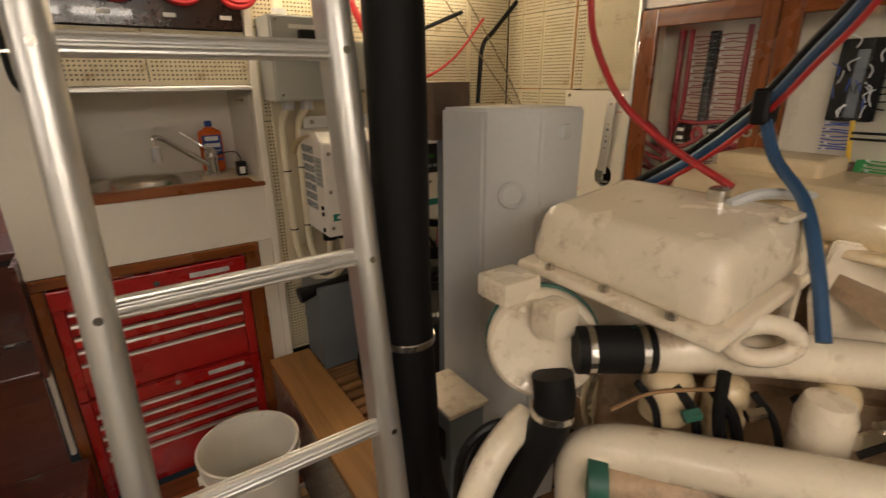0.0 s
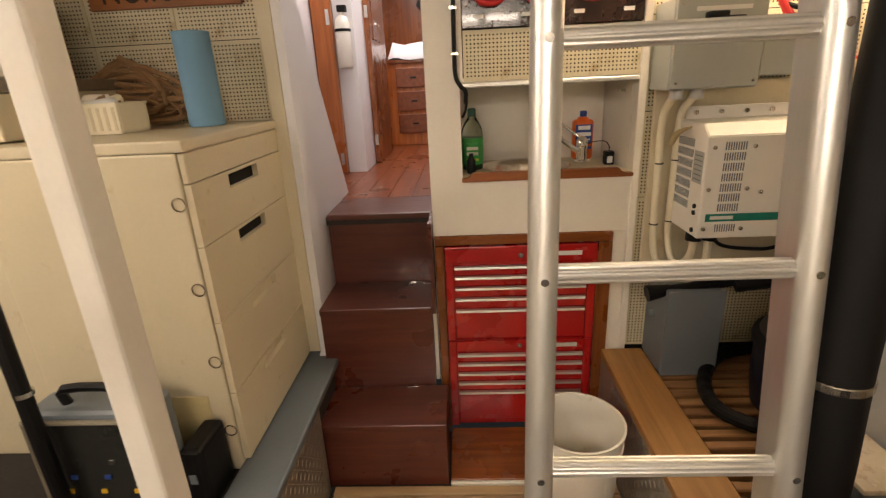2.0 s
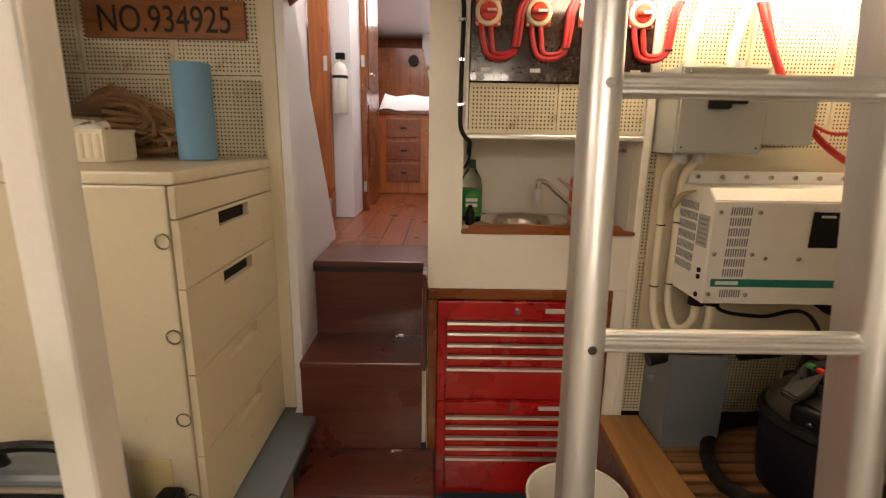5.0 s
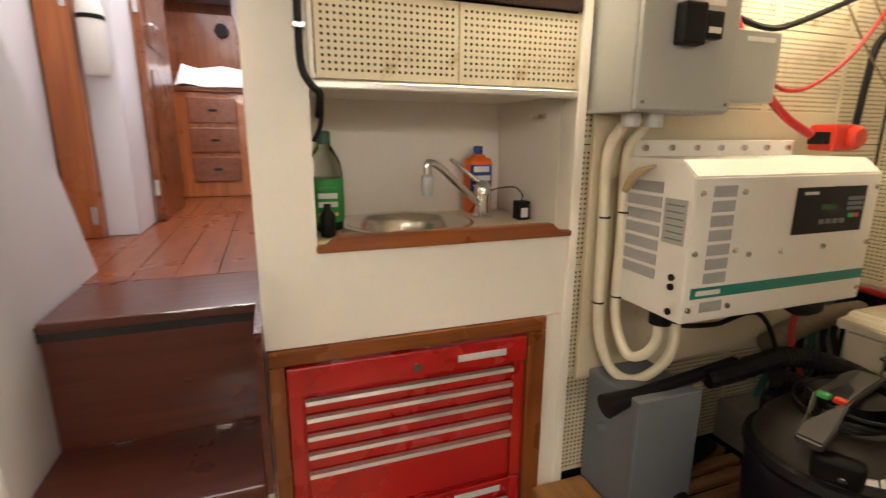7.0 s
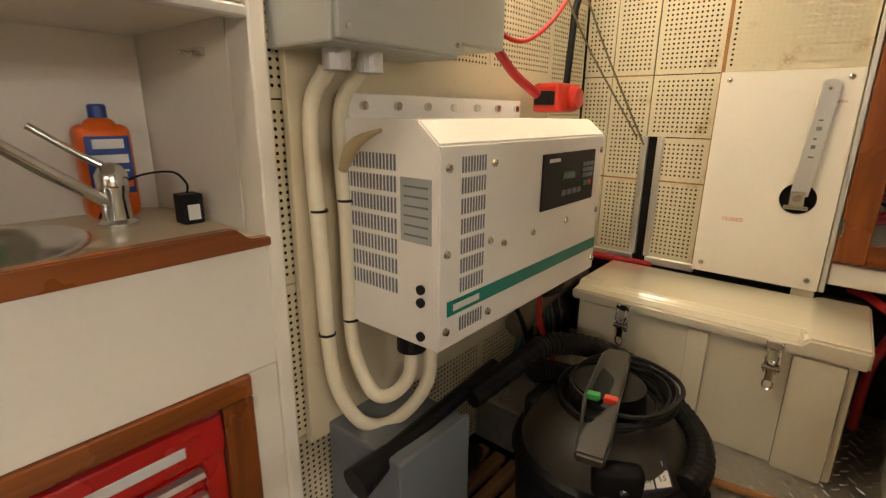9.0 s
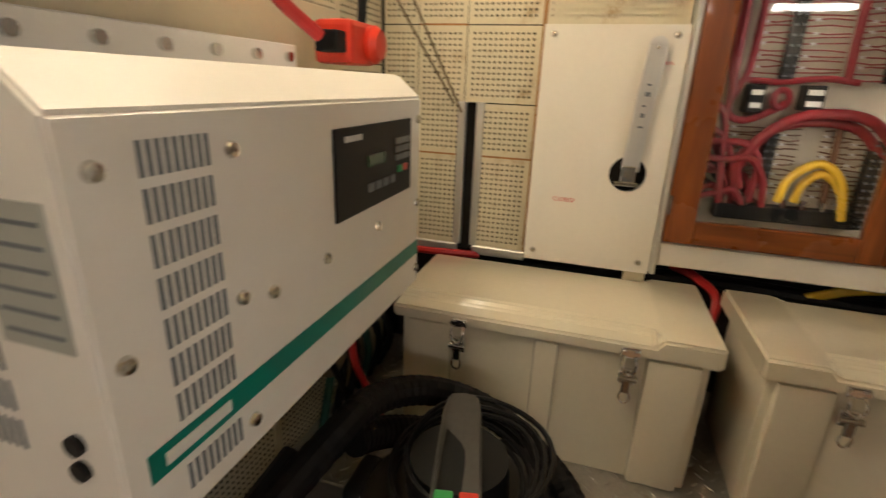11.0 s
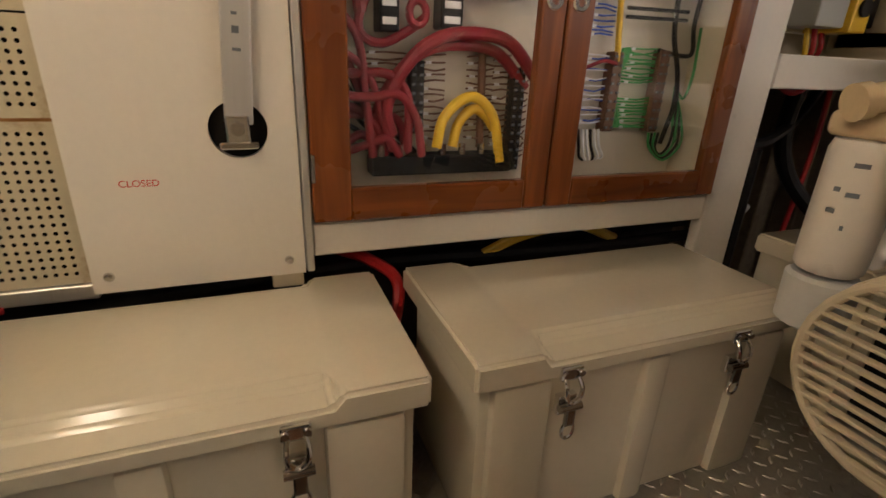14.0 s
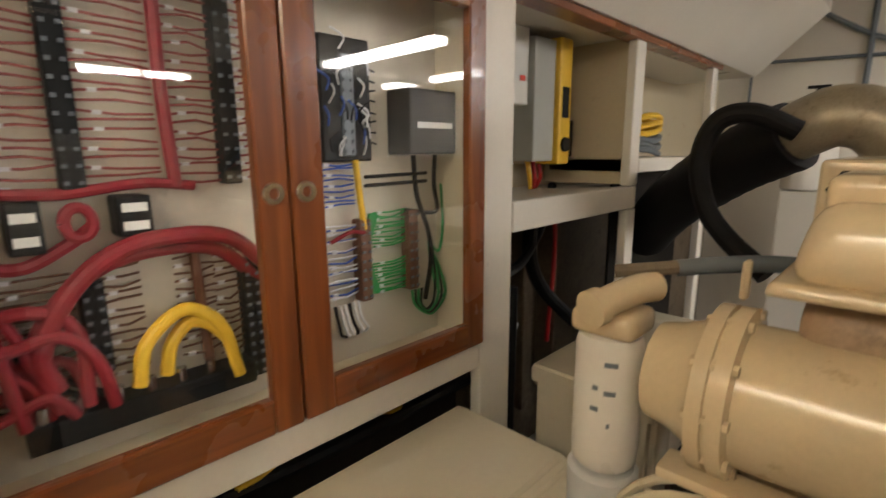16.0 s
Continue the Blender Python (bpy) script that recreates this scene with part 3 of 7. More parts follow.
# Unseen black sheet added to close the gap past the bulkhead.
structure("wall_forward_closing", box((1.685, 1.905, -0.2), (2.0, 1.93, 2.3)), HOLLOW_SHADE, "added black sheet closing the starboard wing behind the bulkhead")
structure("wall_hull_upper", box((1.925, -2.6, 1.201), (1.96, 1.9, 2.3)), CREAM, "cream painted upper hull side")
structure("ceiling_side_deck", prism([(1.56, 1.702), (1.95, 1.702), (1.95, 2.2), (1.30, 2.2), (1.30, 1.95)], 1.9, "y", -1.8), GLOSS_WHITE, "white sloping underside of the side deck")

# the rest of the shell
aft = structure("wall_aft", box((-2.3, -2.6, -0.2), (2.0, -2.56, 2.3)), WHITE, "white aft bulkhead")
# Mostly unseen; dark colour chosen to cut light bounced off the port side.
structure("wall_hull_port", box((-2.34, -2.6, -0.2), (-2.3, 1.9, 2.3)), GRIMY_DIM, "hull side in grimy paint darkened to stand in for dimness")
structure("ceiling", box((-2.3, 0.74, CEILING), (1.98, 1.90, CEILING + 0.03)), CEIL, "cream boarded ceiling with battens")
structure("ceiling_hatch", box((-2.3, -2.6, 2.16), (1.98, 0.74, 2.19)), CEIL, "higher boarded ceiling round the hatch")
structure("ceiling_beam", box((-2.3, 0.725, 1.895), (1.98, 0.80, 2.165), 0.006), GLOSS_WHITE, "cream painted deck beam with chipped edge")
structure("ceiling_beam_aft", box((-1.5, -1.0, 1.992), (0.5, -0.84, 2.158), 0.006), GLOSS_WHITE, "cream painted deck beam carrying a light")
structure("ceiling_beam_far", box((-1.6, -2.0, 1.992), (0.5, -1.80, 2.158), 0.006), GLOSS_WHITE, "cream painted deck beam carrying a light")
structure("ceiling_beam_side", box((-2.06, -0.6, 1.992), (-1.84, 0.72, 2.158), 0.006), GLOSS_WHITE, "cream painted deck beam carrying a light")
structure("ceiling_beam_port", box((-0.83, -2.4, 1.895), (-0.72, 0.724, 2.155), 0.006), GLOSS_WHITE, "cream painted fore and aft deck beam")
for y in (1.06, 1.235, 1.50):
    structure("trim_ceiling_batten", box((-2.0, y - 0.012, CEILING - 0.016), (1.6, y + 0.012, CEILING - 0.001), 0.003, 1), CEIL, "thin cream ceiling batten")
structure("trim_ceiling_batten_long", box((-0.80, 0.802, CEILING - 0.03), (-0.765, 1.80, CEILING - 0.018), 0.003, 1), CEIL, "thin cream fore and aft batten")
structure("trim_cornice", box((-2.2, 1.79, CEILING - 0.016), (1.6, 1.815, CEILING - 0.002), 0.003, 1), CEIL, "thin cream cornice strip")
for x0, x1 in ((-0.715, -0.105), (-0.085, 0.75)):
    structure("trim_hatch_frame", box((x0, 0.700, 1.946), (x1, 0.7235, 1.985), 0.003), MAHOG_X, "varnished frame of the overhead hatch")

# ---- large things ----


def drawer_cabinet():
    x0, x1, y0, y1, z0, z1 = -1.37, -0.826, 1.178, 1.815, 0.385, 1.354
    c = thing("drawer_cabinet", (x1, y0, z0), "cream painted drawer cabinet with cut out hand grips", "cabinet")
    w, d, h = x0 - x1, y1 - y0, z1 - z0
    part("body", box((w, 0, 0), (-0.02, d, h - 0.03), 0.006), CREAM, c)
    part("top", box((w - 0.004, -0.004, h - 0.029), (0.004, d, h), 0.006), CREAM, c)
    edges = [0.035, 0.265, 0.485, 0.700, 0.862, 0.938]
    for i, (a, b) in enumerate(zip(edges, edges[1:])):
        if i == 4:
            part("rail", box((-0.018, 0.004, a + 0.001), (0.0, d - 0.03, b), 0.003, 1), CREAM, c)
            continue
        bm = bmesh.new()
        g0, g1, gz = 0.20, 0.40, b - 0.030
        for lo, hi in (((0.006, a), (g0, b)), ((g1, a), (d - 0.03, b)), ((g0, a), (g1, gz - 0.018)), ((g0, gz + 0.018), (g1, b))):
            box((-0.018, lo[0], lo[1] + 0.0015), (0.0, hi[0], hi[1] - 0.0015), 0, bm=bm)
        bmesh.ops.remove_doubles(bm, verts=bm.verts, dist=0.0002)
        dr = part("drawer", bm, CREAM, c)
        # Upper grips get black for their shade, lower ones stay cream.
        part("hand_grip", box((-0.040, g0 - 0.01, gz - 0.024), (-0.0185, g1 + 0.01, gz + 0.024)), HOLLOW_SHADE if i > 1 else CREAM, dr, "cut out hand grip, upper two backed in black for shade")
    for z in (0.145, 0.372, 0.588, 0.815):
        bm = bmesh.new()
        tube([(0.017 * math.cos(k * math.tau / 16), 0, 0.017 * math.sin(k * math.tau / 16)) for k in range(17)], 0.0022, 6, 0, bm)
        bmesh.ops.translate(bm, vec=(-0.035, -0.003, z), verts=bm.verts)
        part("ring_pull", bm, STEEL, c, "small steel ring pull")
    # Thin ochre patch paints the shadow on the cabinet's lower end.
    part("wear_patch", box((w + 0.01, -0.0025, 0.0), (-0.08, -0.0005, 0.26)), material("ochre_shade_paint", (0.58, 0.47, 0.24), 0.5, vary=0.12), c, "ochre patch painting the shadow on the lower panel")


drawer_cabinet()


def side_cabinet():
    c = thing("side_cabinet", (-2.2, 1.26, DECK - 0.01), "cream painted cabinet against the port bulkhead", "cabinet")
    part("body", box((0, 0, 0), (0.80, 0.55, 1.10), 0.006), CREAM, c)
    part("upper_block", box((0.801, 0.0, 0.982), (0.875, 0.55, 1.10), 0.004), CREAM, c)
    part("worktop", box((-0.02, -0.02, 1.101), (0.882, 0.55, 1.135), 0.004), material("tarnished_tray_steel", (0.24, 0.20, 0.15), 0.4, metal=0.5, vary=0.3), c, "tarnished steel tray top")


side_cabinet()


def tool_chest(z, h, rows, top):
    c = thing("tool_chest", (-0.250, SINK + 0.004, z), "red steel tool chest with aluminium drawer pulls" if top else "red steel lower tool chest with full width pulls", "tool chest", "stacked tool chests")
    w = 0.584
    part("body", box((0.0, 0.012, 0), (w, 0.46, h), 0.006), RED, c)
    part("side_flange", box((0.0, 0.0, 0.0), (0.032, 0.0115, h), 0.002, 1), RED, c)
    part("side_flange", box((w - 0.032, 0.0, 0.0), (w, 0.0115, h), 0.002, 1), RED, c)
    if top:
        part("lid_front", box((0.0, -0.010, h - 0.062), (w, 0.011, h + 0.004), 0.005), RED, c)
        lock = part("lock", rod((w / 2, -0.010, h - 0.035), (w / 2, -0.016, h - 0.035), 0.010), CHROME, c, "round chrome lock")
        part("name_plate", box((w - 0.19, -0.0125, h - 0.040), (w - 0.06, -0.0105, h - 0.022), 0.001, 1), GREYPLASTIC, c, "blank grey maker's plate")
    else:
        part("top_rail", box((0.033, 0.0, h - 0.050), (w - 0.033, 0.0115, h - 0.002), 0.002, 1), RED, c)
        part("lock", rod((w / 2, 0.0, h - 0.022), (w / 2, -0.006, h - 0.022), 0.009), CHROME, c, "round chrome lock")
        part("name_plate", box((w - 0.19, -0.002, h - 0.034), (w - 0.06, -0.0005, h - 0.016), 0.001, 1), GREYPLASTIC, c, "blank grey maker's plate")
    for a, b in zip(rows, rows[1:]):
        d = part("drawer", box((0.036, 0.002, b + 0.002), (w - 0.036, 0.0115, a - 0.002), 0.002, 1), RED, c)
        part("drawer_pull", prism([(0.002, a - 0.003), (-0.010, a - 0.005), (-0.012, a - 0.014), (-0.006, a - 0.017), (0.002, a - 0.014)], w - 0.074, "x", 0.037), ALU, d, "full width aluminium pull")


tool_chest(0.445, 0.405, [0.330, 0.288, 0.242, 0.195, 0.145, 0.010], True)
tool_chest(0.024, 0.418, [0.362, 0.318, 0.272, 0.226, 0.180, 0.030], False)


def ladder():
    c = thing("ladder", (0.1355, 0.58, 0.01), "aluminium ladder with ribbed rungs standing below the hatch", "ladder")
    lean = 0.115
    for side in (-1, 1):
        bm = bmesh.new()
        out = [(0.022 * math.cos(a), -0.006 + 0.022 * math.sin(a)) for a in [math.radians(180 + 15 * k) for k in range(13)]] + [(0.015, 0.008), (0.015, 0.052), (-0.015, 0.052), (-0.015, 0.008)]
        lo = [bm.verts.new((side * 0.206 + x, y, 0)) for x, y in out]
        hi = [bm.verts.new((side * 0.178 + x, y + lean * 1.94, 1.935)) for x, y in out]
        bm.faces.new(lo[::-1]), bm.faces.new(hi)
        n = len(out)
        for k in range(n):
            bm.faces.new((lo[k], lo[(k + 1) % n], hi[(k + 1) % n], hi[k]))
        bmesh.ops.recalc_face_normals(bm, faces=bm.faces[:])
        rail = smooth(part("rail", bm, ALU, c))
        cap = box((side * 0.178 - 0.024, lean * 1.94 - 0.029, 1.936), (side * 0.178 + 0.024, lean * 1.94 + 0.033, 1.942), 0.003, 1)
        part("end_cap", cap, GREYPLASTIC, rail)
        for k in range(6):
            z = 0.197 + 0.324 * k
            s = side * (0.206 - 0.028 * z / 1.94)
            part("rivet", rod((s - side * 0.0, lean * z - 0.026, z), (s, lean * z - 0.029, z), 0.006, 10), STEEL, rail)
    for k in range(6):
        z = 0.197 + 0.324 * k
        s = 0.206 - 0.028 * z / 1.94 - 0.020
        prof = []
        for q in range(40):
            a, r = q * math.tau / 40, (0.0158, 0.0158, 0.0140, 0.0140)[q % 4]
            prof.append((r * math.cos(a), r * math.sin(a)))
        bm = prism([(y + lean * z + 0.004, zz + z) for y, zz in prof], 2 * s, "x", -s)
        part("rung", bm, ALU, c, "ribbed aluminium rung")


ladder()


def air_hose():
    c = thing("exhaust_hose", (0.408, 0.735, 0.0), "thick black rubber hose hanging from a lagged pipe", "hose")
    smooth(part("hose", tube([(0.0, 0.01, 1.782), (0, 0.0, 1.45), (-0.005, -0.01, 1.1), (0.0, -0.02, 0.85), (0.02, -0.02, 0.6), (0.10, -0.06, 0.36), (0.22, -0.12, 0.24)], 0.050, 24, 6), RUBBER, c))
    smooth(part("lagged_elbow", tube([(0.0, 0.01, 1.72), (0.0, 0.01, 1.82), (0.012, 0.0, 1.88), (0.06, -0.02, 1.94), (0.16, -0.06, 1.985)], 0.045, 20, 6), BROWNWRAP, c, "tan lagged pipe elbow"))
    for z, turn_, tall in ((1.33, 250, 0.016), (1.22, 262, 0.006), (1.08, 244, 0.010), (0.95, 256, 0.007)):
        a = math.radians(turn_)
        bm = box((-0.0012, -0.0004, -tall / 2), (0.0012, 0.0004, tall / 2))
        bmesh.ops.transform(bm, matrix=Matrix.Translation((-0.002 + 0.0500 * math.cos(a), -0.004 + 0.010 * (z - 1.1) + 0.0500 * math.sin(a), z)) @ pose(0, 0, 0, 0, 25, turn_ + 90), verts=bm.verts)
        part("scuff", bm, FADED, c)
    smooth(part("lower_branch", tube([(-0.01, 0.0, 0.90), (-0.03, -0.02, 0.70), (-0.07, -0.05, 0.50), (-0.10, -0.07, 0.41)], 0.046, 20, 5), RUBBER, c, "second black hose splitting off low down"))
    for z in (1.757, 1.732, 0.985):
        part("hose_clamp", lathe([(0.0515, z), (0.0530, z + 0.002), (0.0530, z + 0.014), (0.0515, z + 0.016)], 28, m=Matrix.Translation((0 if z > 1.5 else -0.003, 0.010 if z > 1.5 else -0.013, 0))), STEEL, c, "stainless band clamp")


air_hose()


def bucket():
    c = thing("bucket", (0.185, 1.39, 0.014), "white plastic pail standing open on the walkway", "bucket")
    h = 0.36
    prof = [(0.001, 0.002), (0.122, 0.0), (0.126, 0.004), (0.146, h - 0.07), (0.152, h - 0.068), (0.152, h - 0.060), (0.147, h - 0.058), (0.149, h - 0.012), (0.155, h - 0.010), (0.156, h), (0.148, h), (0.143, h - 0.02), (0.121, 0.008), (0.001, 0.008)]
    smooth(part("shell", lathe(prof, 40), BUCKETP, c), 50)
    part("handle", tube([(0.153 * math.cos(a), 0.153 * math.sin(a) * 1.02, h - 0.075 - 0.10 * math.sin(a)) for a in [math.pi * k / 14 for k in range(15)]], 0.002, 6, 0), STEEL, c, "thin wire bail")
    for s in (-1, 1):
        part("handle_ear", rod((s * 0.146, 0, h - 0.075), (s * 0.158, 0, h - 0.075), 0.014, 12), BUCKETP, c)


bucket()


def post():
    p = structure("column", box((-0.812, 0.752, DECK - 0.01), (-0.756, 0.822, 1.893), 0.010, 3), GLOSS_WHITE, "white painted square steel column with chipped corners")


post()


def battery_box(name_y0, name_y1, label, mirrored=False):
    w = name_y1 - name_y0
    c = thing("battery_box", (1.245, name_y0, PLATE_TOP), label, "battery box", "cream battery boxes")
    d = 0.325
    bm = box((0.018, 0.014, 0.0), (d - 0.036, w - 0.014, 0.300), 0.012, 2)
    smooth(part("tub", bm, BATT, c))
    for y0, y1 in ((0.03, w * 0.20), (w * 0.455, w * 0.53), (w * 0.80, w - 0.03)):
        smooth(part("rib", box((0.004, y0, 0.0), (0.030, y1, 0.284), 0.010, 2), BATT, c))
    bm = bmesh.new()
    cuts = ((0.0, 0.0), (w * 0.165, 0.0), (w * 0.185, 1.0), (w, 1.0))
    rings = []
    for y, s in cuts:
        back = d - 0.028 * s
        sec = [(0.0, 0.287), (0.0, 0.329 - 0.015 * s), (0.010 + 0.030 * s, 0.332 - 0.013 * s), (0.020 + 0.034 * s, 0.332), (back - 0.010, 0.332), (back, 0.327), (back, 0.287)]
        rings.append([bm.verts.new((x, w - y if mirrored else y, z)) for x, z in sec])
    for a, b in zip(rings, rings[1:]):
        for k in range(7):
            bm.faces.new((a[k], b[k], b[(k + 1) % 7], a[(k + 1) % 7]))
    bm.faces.new(rings[0])
    bm.faces.new(rings[-1][::-1])
    bmesh.ops.recalc_face_normals(bm, faces=bm.faces[:])
    bmesh.ops.bevel(bm, geom=[e for e in bm.edges if len(e.link_faces) == 2 and e.calc_face_angle() > 0.35], offset=0.005, segments=3, affect="EDGES")
    lid = smooth(part("lid", bm, BATT, c, "glossy cream lid with a notched edge"), 35)
    for y in (w * 0.25, w * 0.77):
        la = part("latch", box((-0.008, y - 0.017, 0.288), (-0.0005, y + 0.017, 0.308), 0.003, 2), CHROME, c, "chrome over centre latch")
        for dy in (-0.012, 0.012):
            smooth(part("latch_stud", rod((-0.0085, y + dy, 0.300), (-0.013, y + dy, 0.300), 0.0045, 10), CHROME, la))
        part("latch_hook", tube([(-0.008, y - 0.010, 0.292), (-0.016, y - 0.012, 0.280), (-0.017, y - 0.010, 0.266), (-0.016, y, 0.258), (-0.017, y + 0.010, 0.266), (-0.016, y + 0.012, 0.280), (-0.008, y + 0.010, 0.292)], 0.0034, 8, 4), CHROME, la)
        part("latch_base", box((-0.006, y - 0.015, 0.231), (0.0055, y + 0.015, 0.262), 0.003, 2), CHROME, la)
        smooth(part("latch_barrel", rod((-0.012, y - 0.017, 0.248), (-0.012, y + 0.017, 0.248), 0.0062, 12), DARKCHROME, la))
        part("latch_lever", box((-0.017, y - 0.008, 0.218), (-0.010, y + 0.008, 0.248), 0.003, 2), DARKCHROME, la)
        part("latch_ring", tube([(-0.013, y + 0.0095 * math.sin(a), 0.210 - 0.014 * math.cos(a)) for a in [math.tau * q / 16 for q in range(17)]], 0.0027, 8, 0), CHROME, la)
    return c


battery_box(1.007, 1.640, "cream fibreglass battery box with chrome latches below the inverter")
battery_box(0.348, 0.950, "cream fibreglass battery box in front of the electrical cabinet", True)
battery_box(-0.50, 0.09, "cream fibreglass battery box beside the generator")


def inverter():
    x0, x1, yf, z0, z1 = 0.577, 1.172, 1.562, 0.938, 1.262
    c = thing("inverter", (x0, yf, z0), "white steel inverter charger with a teal stripe on the bulkhead", "inverter")
    w, d, h = x1 - x0, 0.222, z1 - z0
    sec = [(0.0, 0.0), (0.0, h), (0.040, h + 0.034), (d, h + 0.034), (d, 0.0)]
    part("case", prism([(y, z) for y, z in sec], w, "x", 0.0, bevel=0.003), INVWHITE, c)
    part("back_flange", box((0.02, d - 0.006, h + 0.030), (w - 0.02, d, h + 0.075), 0.002, 1), INVWHITE, c)
    for k in range(7):
        part("flange_bolt", rod((0.05 + k * 0.083, d - 0.006, h + 0.055), (0.05 + k * 0.083, d - 0.014, h + 0.055), 0.008, 8), STEEL, c)
    for k in range(8):
        z = h - 0.031 - 0.0320 * k if k < 7 else 0.034
        for q in range(9):
            part("vent_slot", box((0.053 + q * 0.0074, -0.0008, z - 0.0122), (0.0567 + q * 0.0074, 0.003, z + 0.0122)), DARKGREY, c)
    for k in range(7):
        z = h - 0.030 - 0.0335 * k
        for q in range(15):
            part("side_slot", box((-0.0008, 0.088 + q * 0.0079, z - 0.0125), (0.003, 0.0918 + q * 0.0079, z + 0.0125)), DARKGREY, c)
    part("rating_plate", box((-0.0015, 0.014, h - 0.150), (0.0, 0.078, h - 0.050), 0.0005, 1), GREYBOX, c, "grey rating plate")
    for k in range(6):
        part("plate_line", box((-0.0022, 0.020, h - 0.140 + 0.015 * k), (-0.0014, 0.070, h - 0.137 + 0.015 * k)), DARKGREY, c)
    dsp = part("control_panel", box((0.302, -0.004, 0.184), (0.543, -0.0005, 0.294), 0.001, 1), BLACK, c, "black control panel with small keys")
    part("display", box((0.385, -0.006, 0.240), (0.440, -0.004, 0.255)), material("dim_green_display", (0.03, 0.09, 0.03), 0.2), dsp)
    part("marking", box((0.325, -0.0048, 0.277), (0.370, -0.004, 0.284)), LABEL, dsp)
    for i in range(3):
        for j in range(3):
            part("key", box((0.478 + i * 0.019, -0.006, 0.236 + j * 0.012), (0.494 + i * 0.019, -0.004, 0.245 + j * 0.012), 0.001, 1), DARKGREY, dsp)
    part("key", box((0.488, -0.006, 0.218), (0.503, -0.004, 0.228)), material("green_key", (0.02, 0.35, 0.12), 0.4), dsp)
    part("key", box((0.508, -0.006, 0.218), (0.523, -0.004, 0.228)), REDPLASTIC, dsp)
    for i in range(4):
        part("key", box((0.385 + i * 0.024, -0.006, 0.206), (0.403 + i * 0.024, -0.004, 0.218), 0.001, 1), DARKGREY, dsp)
    part("stripe", box((0.020, -0.0016, 0.056), (w - 0.004, -0.0004, 0.081)), TEAL, c, "teal stripe with a pale maker's mark")
    part("maker_mark", box((0.034, -0.0026, 0.063), (0.105, -0.0015, 0.074)), LABEL, c)
    for x, z in ((0.021, 0.290), (0.140, 0.290), (0.018, 0.160), (0.017, 0.032), (0.135, 0.160), (0.178, 0.148), (0.134, 0.031), (0.281, 0.148), (0.423, 0.150), (0.583, 0.29), (0.583, 0.15), (0.583, 0.03)):
        part("screw", lathe([(0.0075, 0), (0.006, 0.004), (0.002, 0.005)], 12, m=Matrix.Translation((x, -0.0005, z)) @ pose(0, 0, 0, 90)), STEEL, c)
    for y, z in ((0.035, 0.10), (0.035, 0.02), (0.035, 0.078)):
        part("side_port", rod((0.001, y, z), (-0.005, y, z), 0.008, 12), BLACK, c)
    for x in (0.035, 0.085):
        part("cable_gland", rod((x, 0.09, 0.002), (x, 0.09, -0.034), 0.026, 18), BLACK, c)


inverter()


def enclosure():
    c = thing("switch_enclosure", (0.478, 1.655, 1.395), "grey steel switch enclosure with a black rotary handle", "enclosure")
    part("body", box((0, 0.012, 0), (0.272, 0.163, 0.262), 0.004), GREYBOX, c)
    part("cover", box((0.004, 0.0, 0.004), (0.268, 0.0115, 0.258), 0.004), GREYBOX, c)
    part("label_strip", box((0.06, -0.0015, 0.222), (0.22, 0.0, 0.234)), LABEL, c, "white label strip")
    k = part("rotary_handle", box((0.085, -0.030, 0.135), (0.145, 0.0, 0.218), 0.006), BLACK, c, "black rotary handle")
    part("lever", box((0.146, -0.026, 0.150), (0.195, -0.004, 0.205), 0.005), BLACK, k)
    part("lever_clip", box((0.150, -0.029, 0.160), (0.185, -0.026, 0.172)), STEEL, k)
    for x in (0.02, 0.252):
        for z in (0.02, 0.245):
            part("screw", rod((x, 0.0, z), (x, -0.003, z), 0.004, 10), STEEL, c)
    for x in (0.055, 0.12):
        part("conduit_gland", rod((x, 0.07, 0.0), (x, 0.07, -0.030), 0.021, 16), GREYPLASTIC, c)
    for x in (0.06, 0.20):
        part("top_gland", rod((x, 0.08, 0.262), (x, 0.08, 0.285), 0.024, 16), GREYPLASTIC, c)
    b = thing("junction_box", (0.765, 1.690, 1.425), "small grey steel junction box with a label", "junction box")
    part("body", box((0, 0.01, 0), (0.165, 0.128, 0.165), 0.004), GREYBOX, b)
    part("cover", box((0.002, 0, 0.002), (0.163, 0.0095, 0.163), 0.004), GREYBOX, b)
    part("label_strip", box((0.05, -0.0015, 0.138), (0.14, 0, 0.148)), LABEL, b)
    part("nipple", rod((-0.014, 0.06, 0.05), (0.0, 0.06, 0.05), 0.018, 14), STEEL, b)


enclosure()


